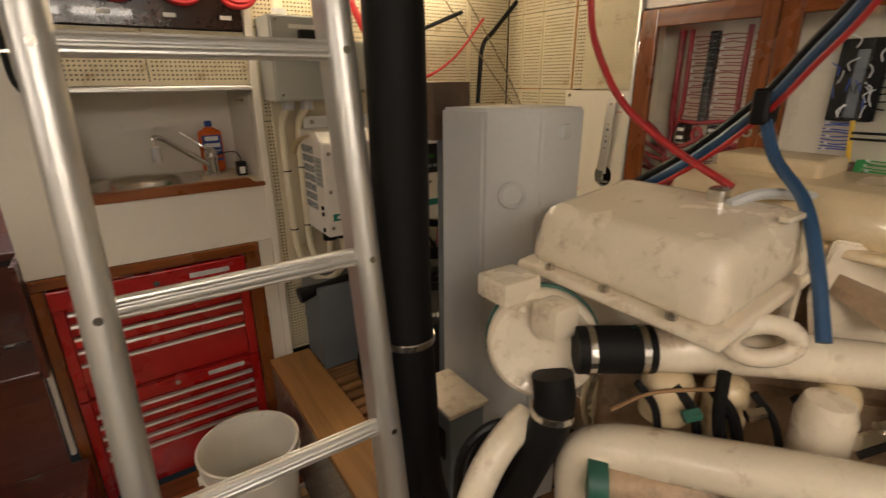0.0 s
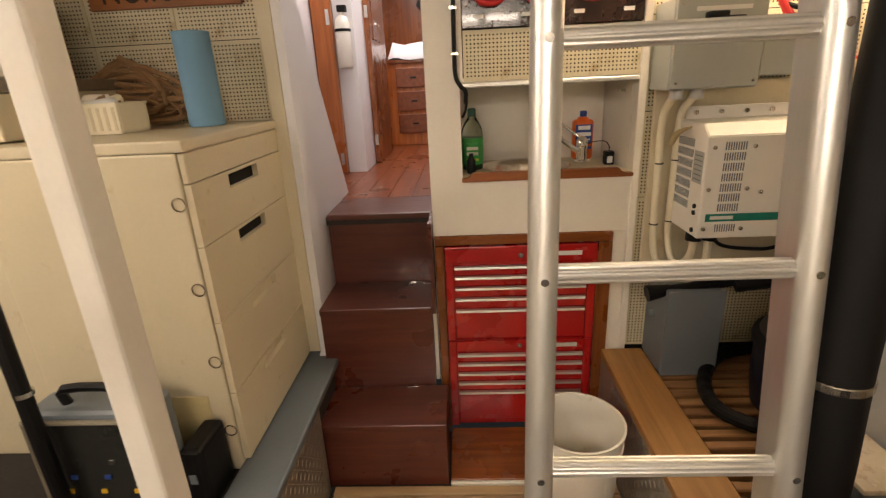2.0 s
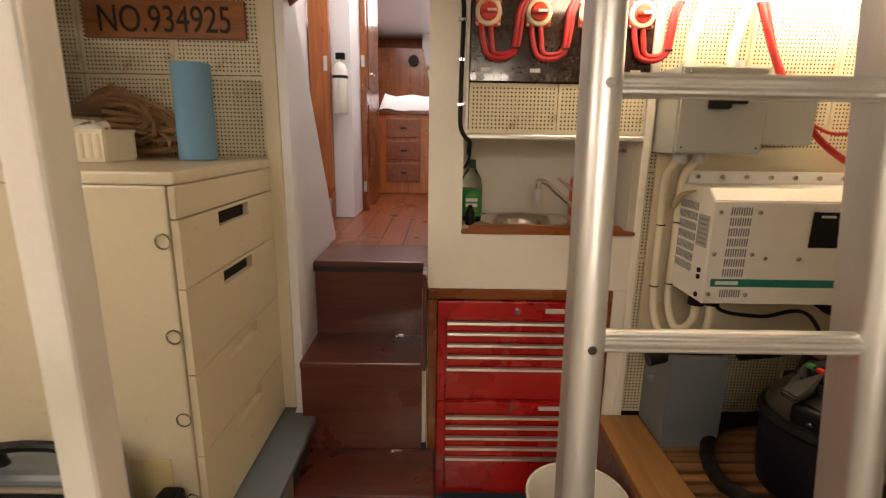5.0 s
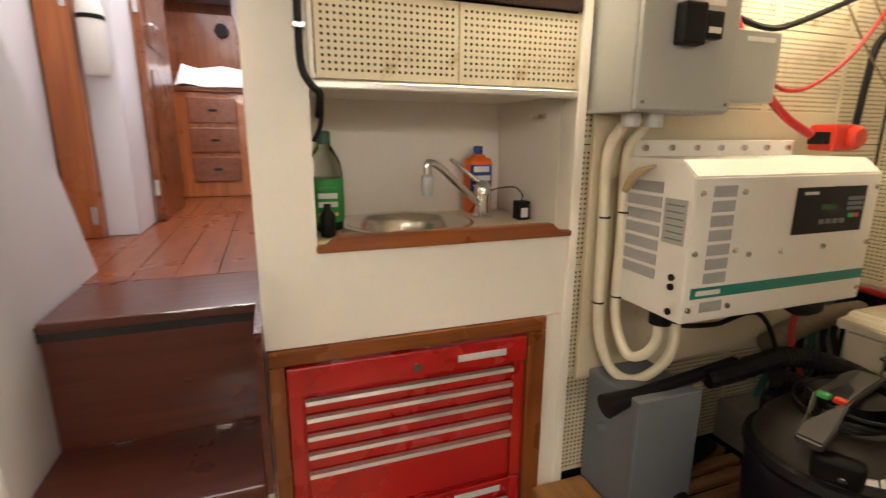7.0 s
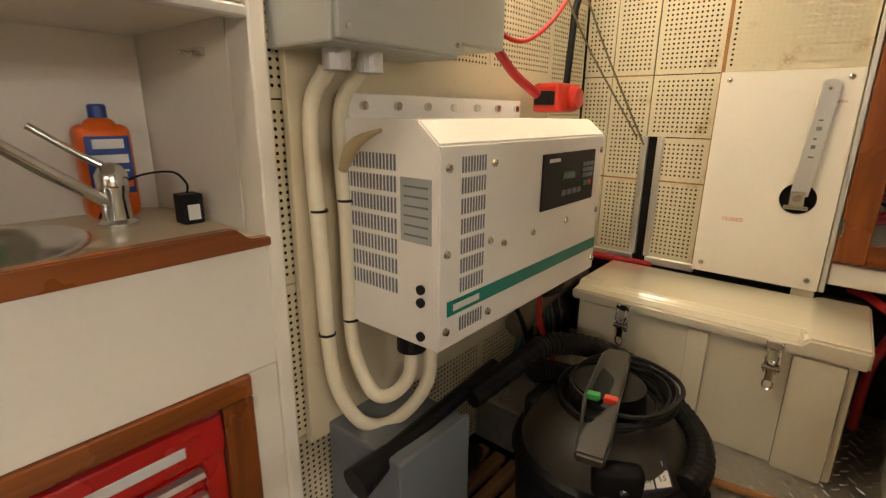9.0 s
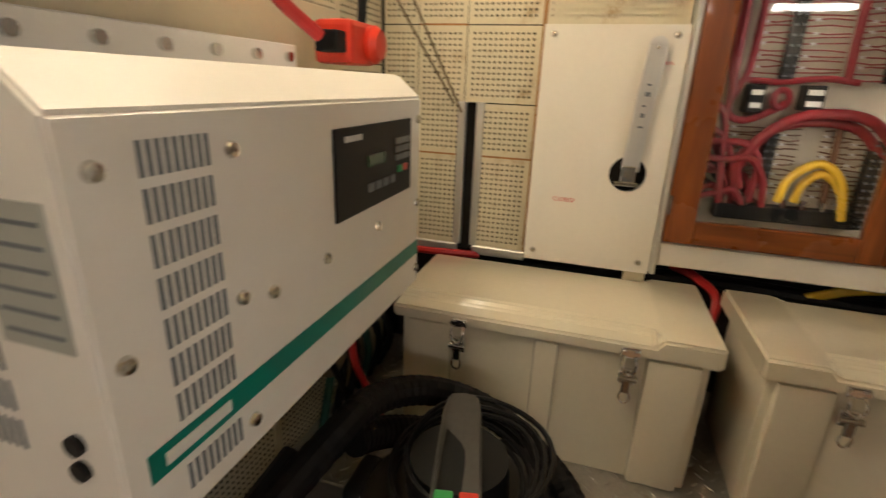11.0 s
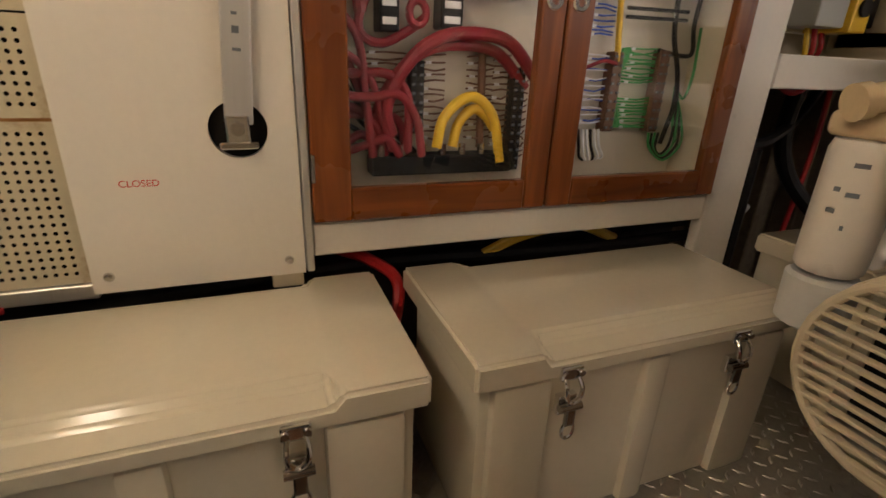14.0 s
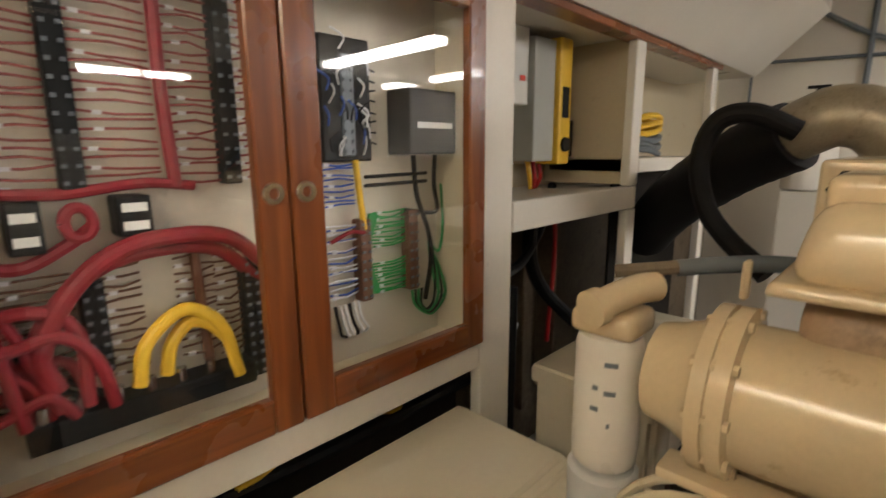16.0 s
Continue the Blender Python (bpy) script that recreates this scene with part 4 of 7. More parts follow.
def control_panel():
    c = thing("breaker_panel", (1.563, 1.118, 0.872), "white access panel with a long steel lever", "access panel")
    w, h = 0.297, 0.545
    bm = bmesh.new()
    cy, cz, r = 0.080, 0.232, 0.040
    n = 32
    o = [bm.verts.new((0, a, b)) for a, b in ((0, 0), (w, 0), (w, h), (0, h))]
    ring = [bm.verts.new((0, cy + r * math.cos(k * math.tau / n), cz + r * math.sin(k * math.tau / n))) for k in range(n)]
    inner = [bm.verts.new((0.012, v.co.y, v.co.z)) for v in ring]
    bm.edges.new((o[0], o[1])), bm.edges.new((o[1], o[2])), bm.edges.new((o[2], o[3])), bm.edges.new((o[3], o[0]))
    for k in range(n):
        bm.edges.new((ring[k], ring[(k + 1) % n]))
    bmesh.ops.triangle_fill(bm, edges=bm.edges[:], use_beauty=True)
    for k in range(n):
        bm.faces.new((ring[k], ring[(k + 1) % n], inner[(k + 1) % n], inner[k]))
    ob = [bm.verts.new((0.012, a, b)) for a, b in ((0, 0), (w, 0), (w, h), (0, h))]
    for k in range(4):
        bm.faces.new((o[k], o[(k + 1) % 4], ob[(k + 1) % 4], ob[k]))
    part("panel", bm, WHITE, c)
    # Black box stands in for the shade inside the lever hole.
    part("lever_well", box((0.0125, cy - 0.05, cz - 0.05), (0.035, cy + 0.05, cz + 0.05)), HOLLOW_SHADE, c)
    lv = part("lever", box((-0.016, -0.019, 0.0), (-0.010, 0.019, 0.262), 0.0025, 2), ALU, c, "long stainless lever stamped with wording")
    for k in range(5):
        part("stamped_mark", box((-0.0163, -0.006 + 0.002 * (k % 3), 0.095 + 0.022 * k), (-0.0158, 0.005, 0.099 + 0.022 * k + 0.005 * (k % 2))), DARKGREY, lv)
    part("lever_end", rod((-0.0155, 0, 0.262), (-0.0105, 0, 0.262), 0.0188, 24), ALU, lv)
    part("lever_rivet", rod((-0.018, 0, 0.258), (-0.0155, 0, 0.258), 0.004, 10), STEEL, lv)
    lv.matrix_local = pose(0, cy - 0.002, cz + 0.01, 4, 0, 0)
    part("lever_block", box((-0.022, cy - 0.016, cz - 0.016), (0.012, cy + 0.016, cz + 0.022), 0.003), CHROME, c)
    part("lever_nut", rod((-0.028, cy, cz + 0.004), (-0.02, cy, cz + 0.004), 0.010, 6), STEEL, c)
    part("lever_pin", box((-0.012, cy - 0.026, cz - 0.026), (0.006, cy + 0.026, cz - 0.016), 0.002, 1), STEEL, c)
    for y in (0.025, w - 0.022):
        for z in (0.025, h - 0.02):
            part("screw", lathe([(0.0075, 0), (0.006, 0.003), (0.002, 0.004)], 12, m=Matrix.Translation((-0.0005, y, z)) @ pose(0, 0, 0, 0, -90)), STEEL, c)
    letters("wording", "CLOSED", 0.0135, REDPLASTIC, c, Matrix.Translation((-0.0006, 0.215, 0.160)) @ pose(0, 0, 0, 90, 0, -90), 0.0003, "faded red wording")
    letters("wording", "OPEN", 0.009, REDPLASTIC, c, Matrix.Translation((-0.0006, 0.035, 0.470)) @ pose(0, 0, 0, 90, 0, -90), 0.0003, "faded red wording")


control_panel()


def electrical_cabinet():
    y0, y1, z0, z1 = 0.249, 1.101, 0.955, 1.672
    c = thing("electrical_cabinet", (1.575, y0, z0), "mahogany electrical cabinet with two glazed doors full of wiring", "cabinet")
    w, h = y1 - y0, z1 - z0
    part("back_board", box((0.115, 0, 0), (0.13, w, h)), AGED, c, "yellowed cream back board")
    part("side", box((0.012, -0.002, 0), (0.114, 0.010, h)), CREAM, c)
    part("side", box((0.012, w - 0.010, 0), (0.114, w + 0.002, h)), CREAM, c)
    part("base", box((0.012, 0.011, 0.0), (0.114, w - 0.011, 0.010)), CREAM, c)
    part("top", box((0.012, 0.011, h - 0.01), (0.114, w - 0.011, h)), CREAM, c)
    for a, b, knob in ((0.0, w / 2 - 0.002, w / 2 - 0.024), (w / 2 + 0.002, w, w / 2 + 0.026)):
        sl, sr = (0.048, 0.052) if a == 0 else (0.046, 0.062)
        d = part("door", box((-0.018, a, 0.002), (0.004, a + sl, h), 0.003, 1), MAHOG, c, "varnished mahogany glazed door")
        part("stile", box((-0.018, b - sr, 0.002), (0.004, b, h), 0.003, 1), MAHOG, d)
        part("rail", box((-0.018, a + sl, 0.002), (0.003, b - sr, 0.056), 0.003, 1), MAHOG_H, d)
        part("rail", box((-0.018, a + sl, h - 0.055), (0.003, b - sr, h), 0.003, 1), MAHOG_H, d)
        g = part("glass_pane", box((-0.008, a + sl - 0.002, 0.054), (-0.005, b - sr + 0.002, h - 0.053)), GLASS, d, "clear glass pane")
        g.visible_shadow = False
        pull = part("finger_pull", lathe([(0.014, -0.002), (0.016, 0.0), (0.014, 0.003), (0.008, 0.003), (0.006, -0.001)], 20, m=Matrix.Translation((-0.018, knob, 0.352)) @ pose(0, 0, 0, 0, -90)), CHROME, d, "round chrome finger pull")
    for z in (0.09, 0.60):
        part("hinge", box((-0.021, w - 0.006, z - 0.022), (-0.016, w + 0.0005, z + 0.022), 0.001, 1), STEEL, c)
    return c


cabinet = electrical_cabinet()

# ---- wiring in the electrical cabinet ----


def wiring():
    rnd = random.Random(4)

    def at(y, z, x=0.09):
        return Vector((x, 0.062 + 0.926 * y, 0.043 + 0.926 * z))

    def strip(name, y, z0, z1, mat=BLACK, n=14):
        s = part(name, box(at(y + 0.014, z0, 0.085), at(y - 0.014, z1, 0.112), 0.002, 1), mat, cabinet, "black terminal strip")
        bm = bmesh.new()
        for k in range(n):
            z = z0 + (z1 - z0) * (k + 0.5) / n
            for dy in (-0.008, 0.008):
                box(at(y + dy + 0.003, z - 0.0025, 0.081), at(y + dy - 0.003, z + 0.0025, 0.0848), bm=bm)
        part("terminal_screw", bm, DARKGREY, s)

    # Red cable jacket darkened in colour, away from the tube's direct light.
    SHADEDRED = material("shaded_red_cable_jacket", (0.25, 0.009, 0.018), 0.5, vary=0.15, bump=0.03)
    BROWN = material("brown_wire", (0.14, 0.06, 0.03), 0.5)
    DULLRED = material("dull_red_wire", (0.26, 0.05, 0.04), 0.5)
    WHITEW = material("white_wire", (0.75, 0.75, 0.75), 0.5)
    BLUEW = material("blue_wire", (0.04, 0.10, 0.42), 0.5)

    def wires(name, y0, y1, z0, z1, n, mat, label):
        for k in range(n):
            z = z0 + (z1 - z0) * (k + 0.5) / n
            j = rnd.uniform(-0.004, 0.004)
            pts = [at(y0, z, 0.098), at(y0 + (y1 - y0) * 0.45, z + j, 0.094), at(y0 + (y1 - y0) * 0.55, z + j, 0.094), at(y1, z + rnd.uniform(-0.004, 0.004), 0.100)]
            w = part(name, tube(pts, 0.0019, 5, 3), mat, cabinet, label if k == 0 else "")
            if k % 2 == 0:
                tag = pts[0].lerp(pts[1], 0.25 + 0.3 * rnd.random())
                part("wire_tag", box(tag - Vector((0.0026, 0.005, 0.0026)), tag + Vector((0.0026, 0.005, 0.0026))), WHITEW, w)

    strip("terminal_strip", 0.637, 0.345, 0.65)
    strip("terminal_strip", 0.430, 0.345, 0.65)
    strip("terminal_strip", 0.636, 0.090, 0.225, n=8)
    strip("terminal_strip", 0.416, 0.010, 0.220, n=12)
    for a, b in ((0.715, 0.652), (0.622, 0.530), (0.508, 0.445), (0.415, 0.385)):
        wires("thin_wire", a, b, 0.345, 0.64, 24, DULLRED if a > 0.6 or a < 0.42 else DULLRED, "thin red wire")
    for a, b, z0, z1, n in ((0.735, 0.655, 0.150, 0.240, 9), (0.622, 0.575, 0.075, 0.240, 14), (0.530, 0.470, 0.075, 0.265, 16), (0.472, 0.432, 0.060, 0.262, 17), (0.405, 0.386, 0.03, 0.24, 16), (0.725, 0.655, 0.06, 0.15, 7)):
        wires("thin_wire", a, b, z0, z1, n, BROWN, "thin brown wire")
    part("wire_loom", tube([at(0.519, 0.66), at(0.521, 0.5), at(0.518, 0.40), at(0.515, 0.345)], 0.009, 8), SHADEDRED, cabinet, "bundle of red wires")
    part("wire_loom", tube([at(0.718, 0.66), at(0.715, 0.474), at(0.719, 0.367), at(0.745, 0.29), at(0.735, 0.26), at(0.70, 0.253), at(0.653, 0.276), at(0.62, 0.30)], 0.008, 8), SHADEDRED, cabinet, "bundle of red wires")
    part("wire_loom", tube([at(0.715, 0.345), at(0.65, 0.342), at(0.56, 0.352), at(0.49, 0.345)], 0.007, 8), SHADEDRED, cabinet, "bundle of red wires")
    arch = [at(0.690, 0.09, 0.075), at(0.701, 0.142, 0.07), at(0.67, 0.209, 0.065), at(0.62, 0.256, 0.065), at(0.554, 0.275, 0.065), at(0.459, 0.265, 0.068), at(0.385, 0.20, 0.075)]
    part("battery_cable", tube(arch, 0.0115, 12), SHADEDRED, cabinet, "thick red battery cable")
    part("battery_cable", tube([p + Vector((0.02, 0.012, -0.018)) for p in arch], 0.0105, 12), SHADEDRED, cabinet)
    for pts in ([(0.84, 0.26), (0.78, 0.235), (0.735, 0.20), (0.71, 0.13), (0.69, 0.06)], [(0.84, 0.10), (0.78, 0.125), (0.72, 0.125), (0.672, 0.115), (0.655, 0.05)], [(0.84, 0.20), (0.78, 0.165), (0.73, 0.16), (0.68, 0.165), (0.645, 0.12), (0.632, 0.05)],
                [(0.84, 0.06), (0.78, 0.075), (0.745, 0.09), (0.722, 0.07), (0.715, 0.04)], [(0.84, 0.30), (0.79, 0.26), (0.755, 0.19), (0.725, 0.11), (0.71, 0.05)], [(0.84, 0.04), (0.78, 0.06), (0.735, 0.075), (0.70, 0.085), (0.675, 0.05)],
                [(0.84, 0.16), (0.79, 0.15), (0.75, 0.135), (0.715, 0.10), (0.70, 0.045)], [(0.84, 0.22), (0.775, 0.20), (0.70, 0.20), (0.66, 0.16), (0.66, 0.06)], [(0.84, 0.34), (0.785, 0.30), (0.75, 0.25), (0.74, 0.15), (0.728, 0.05)]):
        deep = 0.058 + 0.03 * rnd.random()
        part("battery_cable", tube([at(a, b, deep + 0.006 * rnd.random()) for a, b in pts], 0.0066 + 0.0015 * rnd.random(), 10), SHADEDRED, cabinet)
    for k in range(5):
        part("black_cable", tube([at(0.84, 0.05 + 0.05 * k, 0.10), at(0.78, 0.07 + 0.04 * k, 0.098), at(0.73, 0.06 + 0.02 * k, 0.098), at(0.70 - 0.02 * k, 0.04, 0.10)], 0.005, 8, 5), BLACK, cabinet)
    for off in (0.0, 1.0):
        y = [(0.600, 0.065), (0.585, 0.125), (0.531, 0.163), (0.480, 0.125), (0.458, 0.034)] if off == 0 else [(0.561, 0.065), (0.550, 0.110), (0.520, 0.138), (0.490, 0.125), (0.470, 0.10)]
        part("battery_cable", tube([at(a, b, 0.068 + 0.012 * off) for a, b in y], 0.0095, 12), YELLOWCABLE, cabinet, "thick yellow battery cable")
    for y0, y1, z0, z1 in ((0.714, 0.677, 0.271, 0.336), (0.599, 0.556, 0.281, 0.337)):
        b = part("breaker", box(at(y0, z0, 0.068), at(y1, z1, 0.112), 0.004), BLACK, cabinet, "black breaker with white labels")
        for q in (0.25, 0.70):
            zz = z0 + (z1 - z0) * q
            part("breaker_label", box(at(y0 - 0.006, zz - 0.005, 0.0665), at(y1 + 0.006, zz + 0.007, 0.0678)), LABEL, b)
    part("wire_loom", tube([at(0.500, 0.262, 0.096), at(0.497, 0.18, 0.094), at(0.494, 0.10, 0.096), at(0.490, 0.06, 0.10)], 0.008, 8, 5), BROWN, cabinet, "bundle of brown wires")
    part("wire_loom", tube([at(0.756, 0.66, 0.095), at(0.752, 0.50, 0.09), at(0.750, 0.38, 0.088), at(0.742, 0.30, 0.09)], 0.011, 8, 5), SHADEDRED, cabinet, "bundle of red wires")
    part("coil", tube([at(0.64 + 0.016 * math.cos(a), 0.305 + 0.02 * math.sin(a), 0.08) for a in [k * 0.7 for k in range(10)]], 0.007, 8, 3), SHADEDRED, cabinet)
    bus = part("bus_bar", box(at(0.73, 0.012, 0.065), at(0.43, 0.050, 0.112), 0.004), BLACK, cabinet, "black bus bar with steel studs")
    for k in range(7):
        p = at(0.71 - 0.042 * k, 0.048, 0.075)
        part("stud", rod(p, p + Vector((0, 0, 0.022)), 0.007, 8), STEEL, bus)
    # the other door's side
    bx = part("relay_box", box(at(0.090, 0.387, 0.045), at(-0.045, 0.518, 0.112), 0.005), BLACK, cabinet, "black relay box")
    part("relay_vent", box(at(0.07, 0.44, 0.043), at(-0.03, 0.452, 0.0445)), GREYPLASTIC, bx)
    fb = part("fuse_block", box(at(0.262, 0.375, 0.088), at(0.150, 0.60, 0.112), 0.003, 1), BLACK, cabinet, "black fuse block crossed by loose wires")
    for k in range(22):
        y, z = 0.155 + 0.10 * rnd.random(), 0.38 + 0.2 * rnd.random()
        part("loose_wire", tube([at(y, z, 0.083), at(y + rnd.uniform(-0.01, 0.01), z + 0.02, 0.078), at(y + rnd.uniform(-0.02, 0.02), z + 0.035, 0.083)], 0.0018, 5, 3), (WHITEW, GREYPLASTIC, BLUEW, BLACK)[k % 4], fb)
    strip("terminal_strip", 0.205, 0.385, 0.57, DARKGREY, 10)
    wires("thin_wire", 0.255, 0.222, 0.385, 0.57, 9, WHITEW, "thin white wire")
    wires("thin_wire", 0.190, 0.130, 0.40, 0.56, 8, BLACK, "thin black wire")
    wires("thin_wire", 0.262, 0.190, 0.285, 0.375, 9, BLUEW, "thin blue wire")
    part("wire_loom", tube([at(0.191, 0.378), at(0.186, 0.33), at(0.181, 0.284), at(0.175, 0.24)], 0.006, 8), YELLOWCABLE, cabinet)
    for z in (0.328, 0.345):
        part("support_rod", rod(at(0.182, z, 0.075), at(0.017, z + 0.002, 0.075), 0.0035, 8), BLACK, cabinet)
    strip("terminal_strip", 0.176, 0.09, 0.26, BROWN, 9)
    wires("thin_wire", 0.260, 0.186, 0.10, 0.26, 10, WHITEW, "thin white wire")
    wires("thin_wire", 0.258, 0.188, 0.105, 0.255, 7, BLUEW, "thin blue wire")
    part("wire_loom", tube([at(0.262, 0.225, 0.08), at(0.22, 0.24, 0.078), at(0.184, 0.235, 0.08)], 0.004, 6), SHADEDRED, cabinet)
    strip("terminal_strip", 0.046, 0.088, 0.268, BROWN, 9)
    wires("thin_wire", 0.150, 0.055, 0.095, 0.165, 11, GREENCABLE, "thin green wire")
    wires("thin_wire", 0.150, 0.055, 0.195, 0.272, 11, GREENCABLE, "thin green wire")
    for k in range(6):
        part("wire_loom", tube([at(0.135 + 0.004 * k, 0.10, 0.098), at(0.157 + 0.002 * k, 0.15, 0.094), at(0.160 + 0.002 * k, 0.21, 0.094), at(0.135 + 0.004 * k, 0.268, 0.098)], 0.0035, 6, 4), GREENCABLE, cabinet, "green earth wires" if k == 0 else "")
    part("black_cable", tube([at(0.049, 0.385, 0.08), at(0.045, 0.30, 0.075), at(0.01, 0.22, 0.078), at(0.0, 0.15, 0.08), at(0.02, 0.06, 0.08)], 0.005, 8), BLACK, cabinet)
    part("black_cable", tube([at(-0.016, 0.385, 0.08), at(-0.01, 0.32, 0.078), at(-0.02, 0.262, 0.08), at(0.03, 0.262, 0.09), at(0.06, 0.268, 0.095)], 0.0045, 8), BLACK, cabinet)
    part("green_cable", tube([at(-0.045, 0.32, 0.09), at(-0.05, 0.22, 0.09), at(-0.03, 0.165, 0.085), at(0.0, 0.185, 0.085), at(-0.01, 0.10, 0.08), at(-0.045, 0.05, 0.085)], 0.003, 7), GREENCABLE, cabinet)
    for k in range(4):
        part("black_cable", tube([at(0.004 - 0.004 * k, 0.19, 0.085), at(-0.03 + 0.006 * k, 0.12, 0.08), at(-0.04 + 0.012 * k, 0.06, 0.075), at(0.0 + 0.004 * k, 0.02 + 0.005 * k, 0.08), at(0.045 - 0.006 * k, 0.05, 0.085), at(0.05 - 0.01 * k, 0.085, 0.09)], 0.0028, 6, 5), BLACK if k % 2 else GREENCABLE, cabinet)
    for k in range(6):
        part("white_cable", tube([at(0.255 - 0.011 * k, 0.095, 0.088), at(0.252 - 0.011 * k, 0.06, 0.082), at(0.245 - 0.013 * k, 0.035, 0.085), at(0.23 - 0.009 * k, 0.025, 0.09)], 0.003, 6, 4), WHITEW if k % 3 else BLACK, cabinet)


wiring()

# ---- sink niche ----


def sink():
    c = thing("sink_bowl", (0.085, 2.02, 1.117), "round stainless steel sink bowl set in the counter", "sink")
    smooth(part("bowl", lathe([(0.02, -0.122), (0.105, -0.115), (0.138, -0.080), (0.154, -0.03), (0.161, -0.001), (0.174, 0.0), (0.177, 0.004), (0.168, 0.006), (0.159, 0.001), (0.150, -0.03), (0.134, -0.078), (0.10, -0.109), (0.02, -0.116)], 48), SINKSTEEL, c), 60)
    part("drain", lathe([(0.030, -0.1155), (0.030, -0.110), (0.020, -0.109)], 24), STEEL, c)
    t = thing("sink_tap", (0.315, 2.05, 1.117), "chrome mixer tap with a swung spout and lever", "tap")
    smooth(part("base", lathe([(0.030, 0), (0.030, 0.006), (0.022, 0.012), (0.020, 0.05), (0.023, 0.06), (0.024, 0.085), (0.016, 0.10), (0.004, 0.105)], 24), CHROME, t))
    smooth(part("spout", tube([(0, 0, 0.03), (-0.03, -0.01, 0.055), (-0.09, -0.03, 0.10), (-0.15, -0.05, 0.148), (-0.178, -0.06, 0.158), (-0.185, -0.062, 0.150), (-0.185, -0.062, 0.13)], 0.010, 12), CHROME, t))
    smooth(part("aerator", lathe([(0.013, 0.075), (0.015, 0.08), (0.015, 0.125), (0.010, 0.13)], 18, m=Matrix.Translation((-0.185, -0.062, 0))), GREYPLASTIC, t))
    smooth(part("lever", tube([(0, 0, 0.095), (-0.03, 0.01, 0.115), (-0.08, 0.02, 0.155), (-0.092, 0.022, 0.165)], 0.006, 10), CHROME, t))
    s = thing("spray_soap_bottle", (-0.128, 1.985, 1.1165), "clear bottle of green cleaner with a green cap", "bottle")
    smooth(part("bottle", lathe([(0.03, 0.0), (0.040, 0.004), (0.042, 0.05), (0.0422, 0.135), (0.037, 0.165), (0.024, 0.19), (0.015, 0.205), (0.014, 0.215)], 28), BOTTLE, s))
    smooth(part("liquid", lathe([(0.03, 0.004), (0.038, 0.008), (0.0395, 0.05), (0.0395, 0.075)], 28), material("green_cleaner", (0.01, 0.09, 0.03), 0.1), s, "dark green cleaner"))
    part("label_wrap", lathe([(0.0428, 0.025), (0.0430, 0.026), (0.0430, 0.125), (0.0428, 0.126)], 28), SOAPGREEN, s, "green printed label")
    for k, (z, m, hh) in enumerate(((0.105, GREENCABLE, 0.006), (0.088, LABEL, 0.012), (0.068, LABEL, 0.012), (0.045, YELLOWCABLE, 0.007))):
        part("print_bar", box((-0.022, -0.0455, z - hh / 2), (0.022, -0.040, z + hh / 2)), m, s)
    part("cap", lathe([(0.016, 0.205), (0.016, 0.232), (0.012, 0.236)], 20), GREENDARK, s)
    g = thing("hand_cleaner_bottle", (0.335, 2.135, 1.1165), "orange bottle of hand cleaner with a blue cap", "bottle")
    smooth(part("bottle", box((-0.042, -0.026, 0), (0.042, 0.026, 0.165), 0.020, 4), ORANGE, g))
    smooth(part("neck", lathe([(0.030, 0.155), (0.022, 0.170), (0.013, 0.176)], 20), ORANGE, g))
    part("cap", lathe([(0.014, 0.172), (0.014, 0.195), (0.011, 0.198)], 20), BLUE, g, "dark blue cap")
    part("label_patch", box((-0.034, -0.0285, 0.045), (0.034, -0.0262, 0.145), 0.001, 1), BLUE, g, "dark blue label")
    for z, hh, ww in ((0.132, 0.016, 0.024), (0.106, 0.015, 0.028), (0.085, 0.004, 0.026), (0.062, 0.012, 0.030)):
        part("print_bar", box((-ww, -0.030, z - hh / 2), (ww, -0.0286, z + hh / 2)), ORANGE if z == 0.062 else LABEL, g)
    a = thing("power_adapter", (0.405, 1.985, 1.1165), "small black power adapter with a white label", "adapter")
    part("body", box((-0.018, -0.018, 0), (0.018, 0.018, 0.052), 0.004), BLACK, a)
    part("label_patch", box((-0.010, -0.0195, 0.008), (0.010, -0.0182, 0.034)), LABEL, a)
    part("cord", tube([(0, 0, 0.052), (0.0, 0, 0.07), (-0.015, 0.02, 0.088), (-0.06, 0.06, 0.078), (-0.09, 0.10, 0.04), (-0.10, 0.13, 0.004)], 0.002, 6), BLACK, a)
    d = thing("dark_bottle", (-0.135, 1.90, 1.1165), "small dark bottle beside the cleaner", "bottle")
    smooth(part("bottle", lathe([(0.014, 0), (0.017, 0.004), (0.017, 0.05), (0.008, 0.062), (0.008, 0.075)], 18), BLACK, d))
    k = thing("coat_hook", (0.433, 1.95, 1.395), "small steel hook on the niche side", "hook")
    part("plate", box((-0.003, -0.022, -0.007), (0.003, 0.022, 0.007), 0.001, 1), STEEL, k)
    part("peg", rod((-0.003, 0.01, 0), (-0.02, 0.014, 0.0), 0.004, 8), STEEL, k)


sink()

# ---- battery switches and looms ----


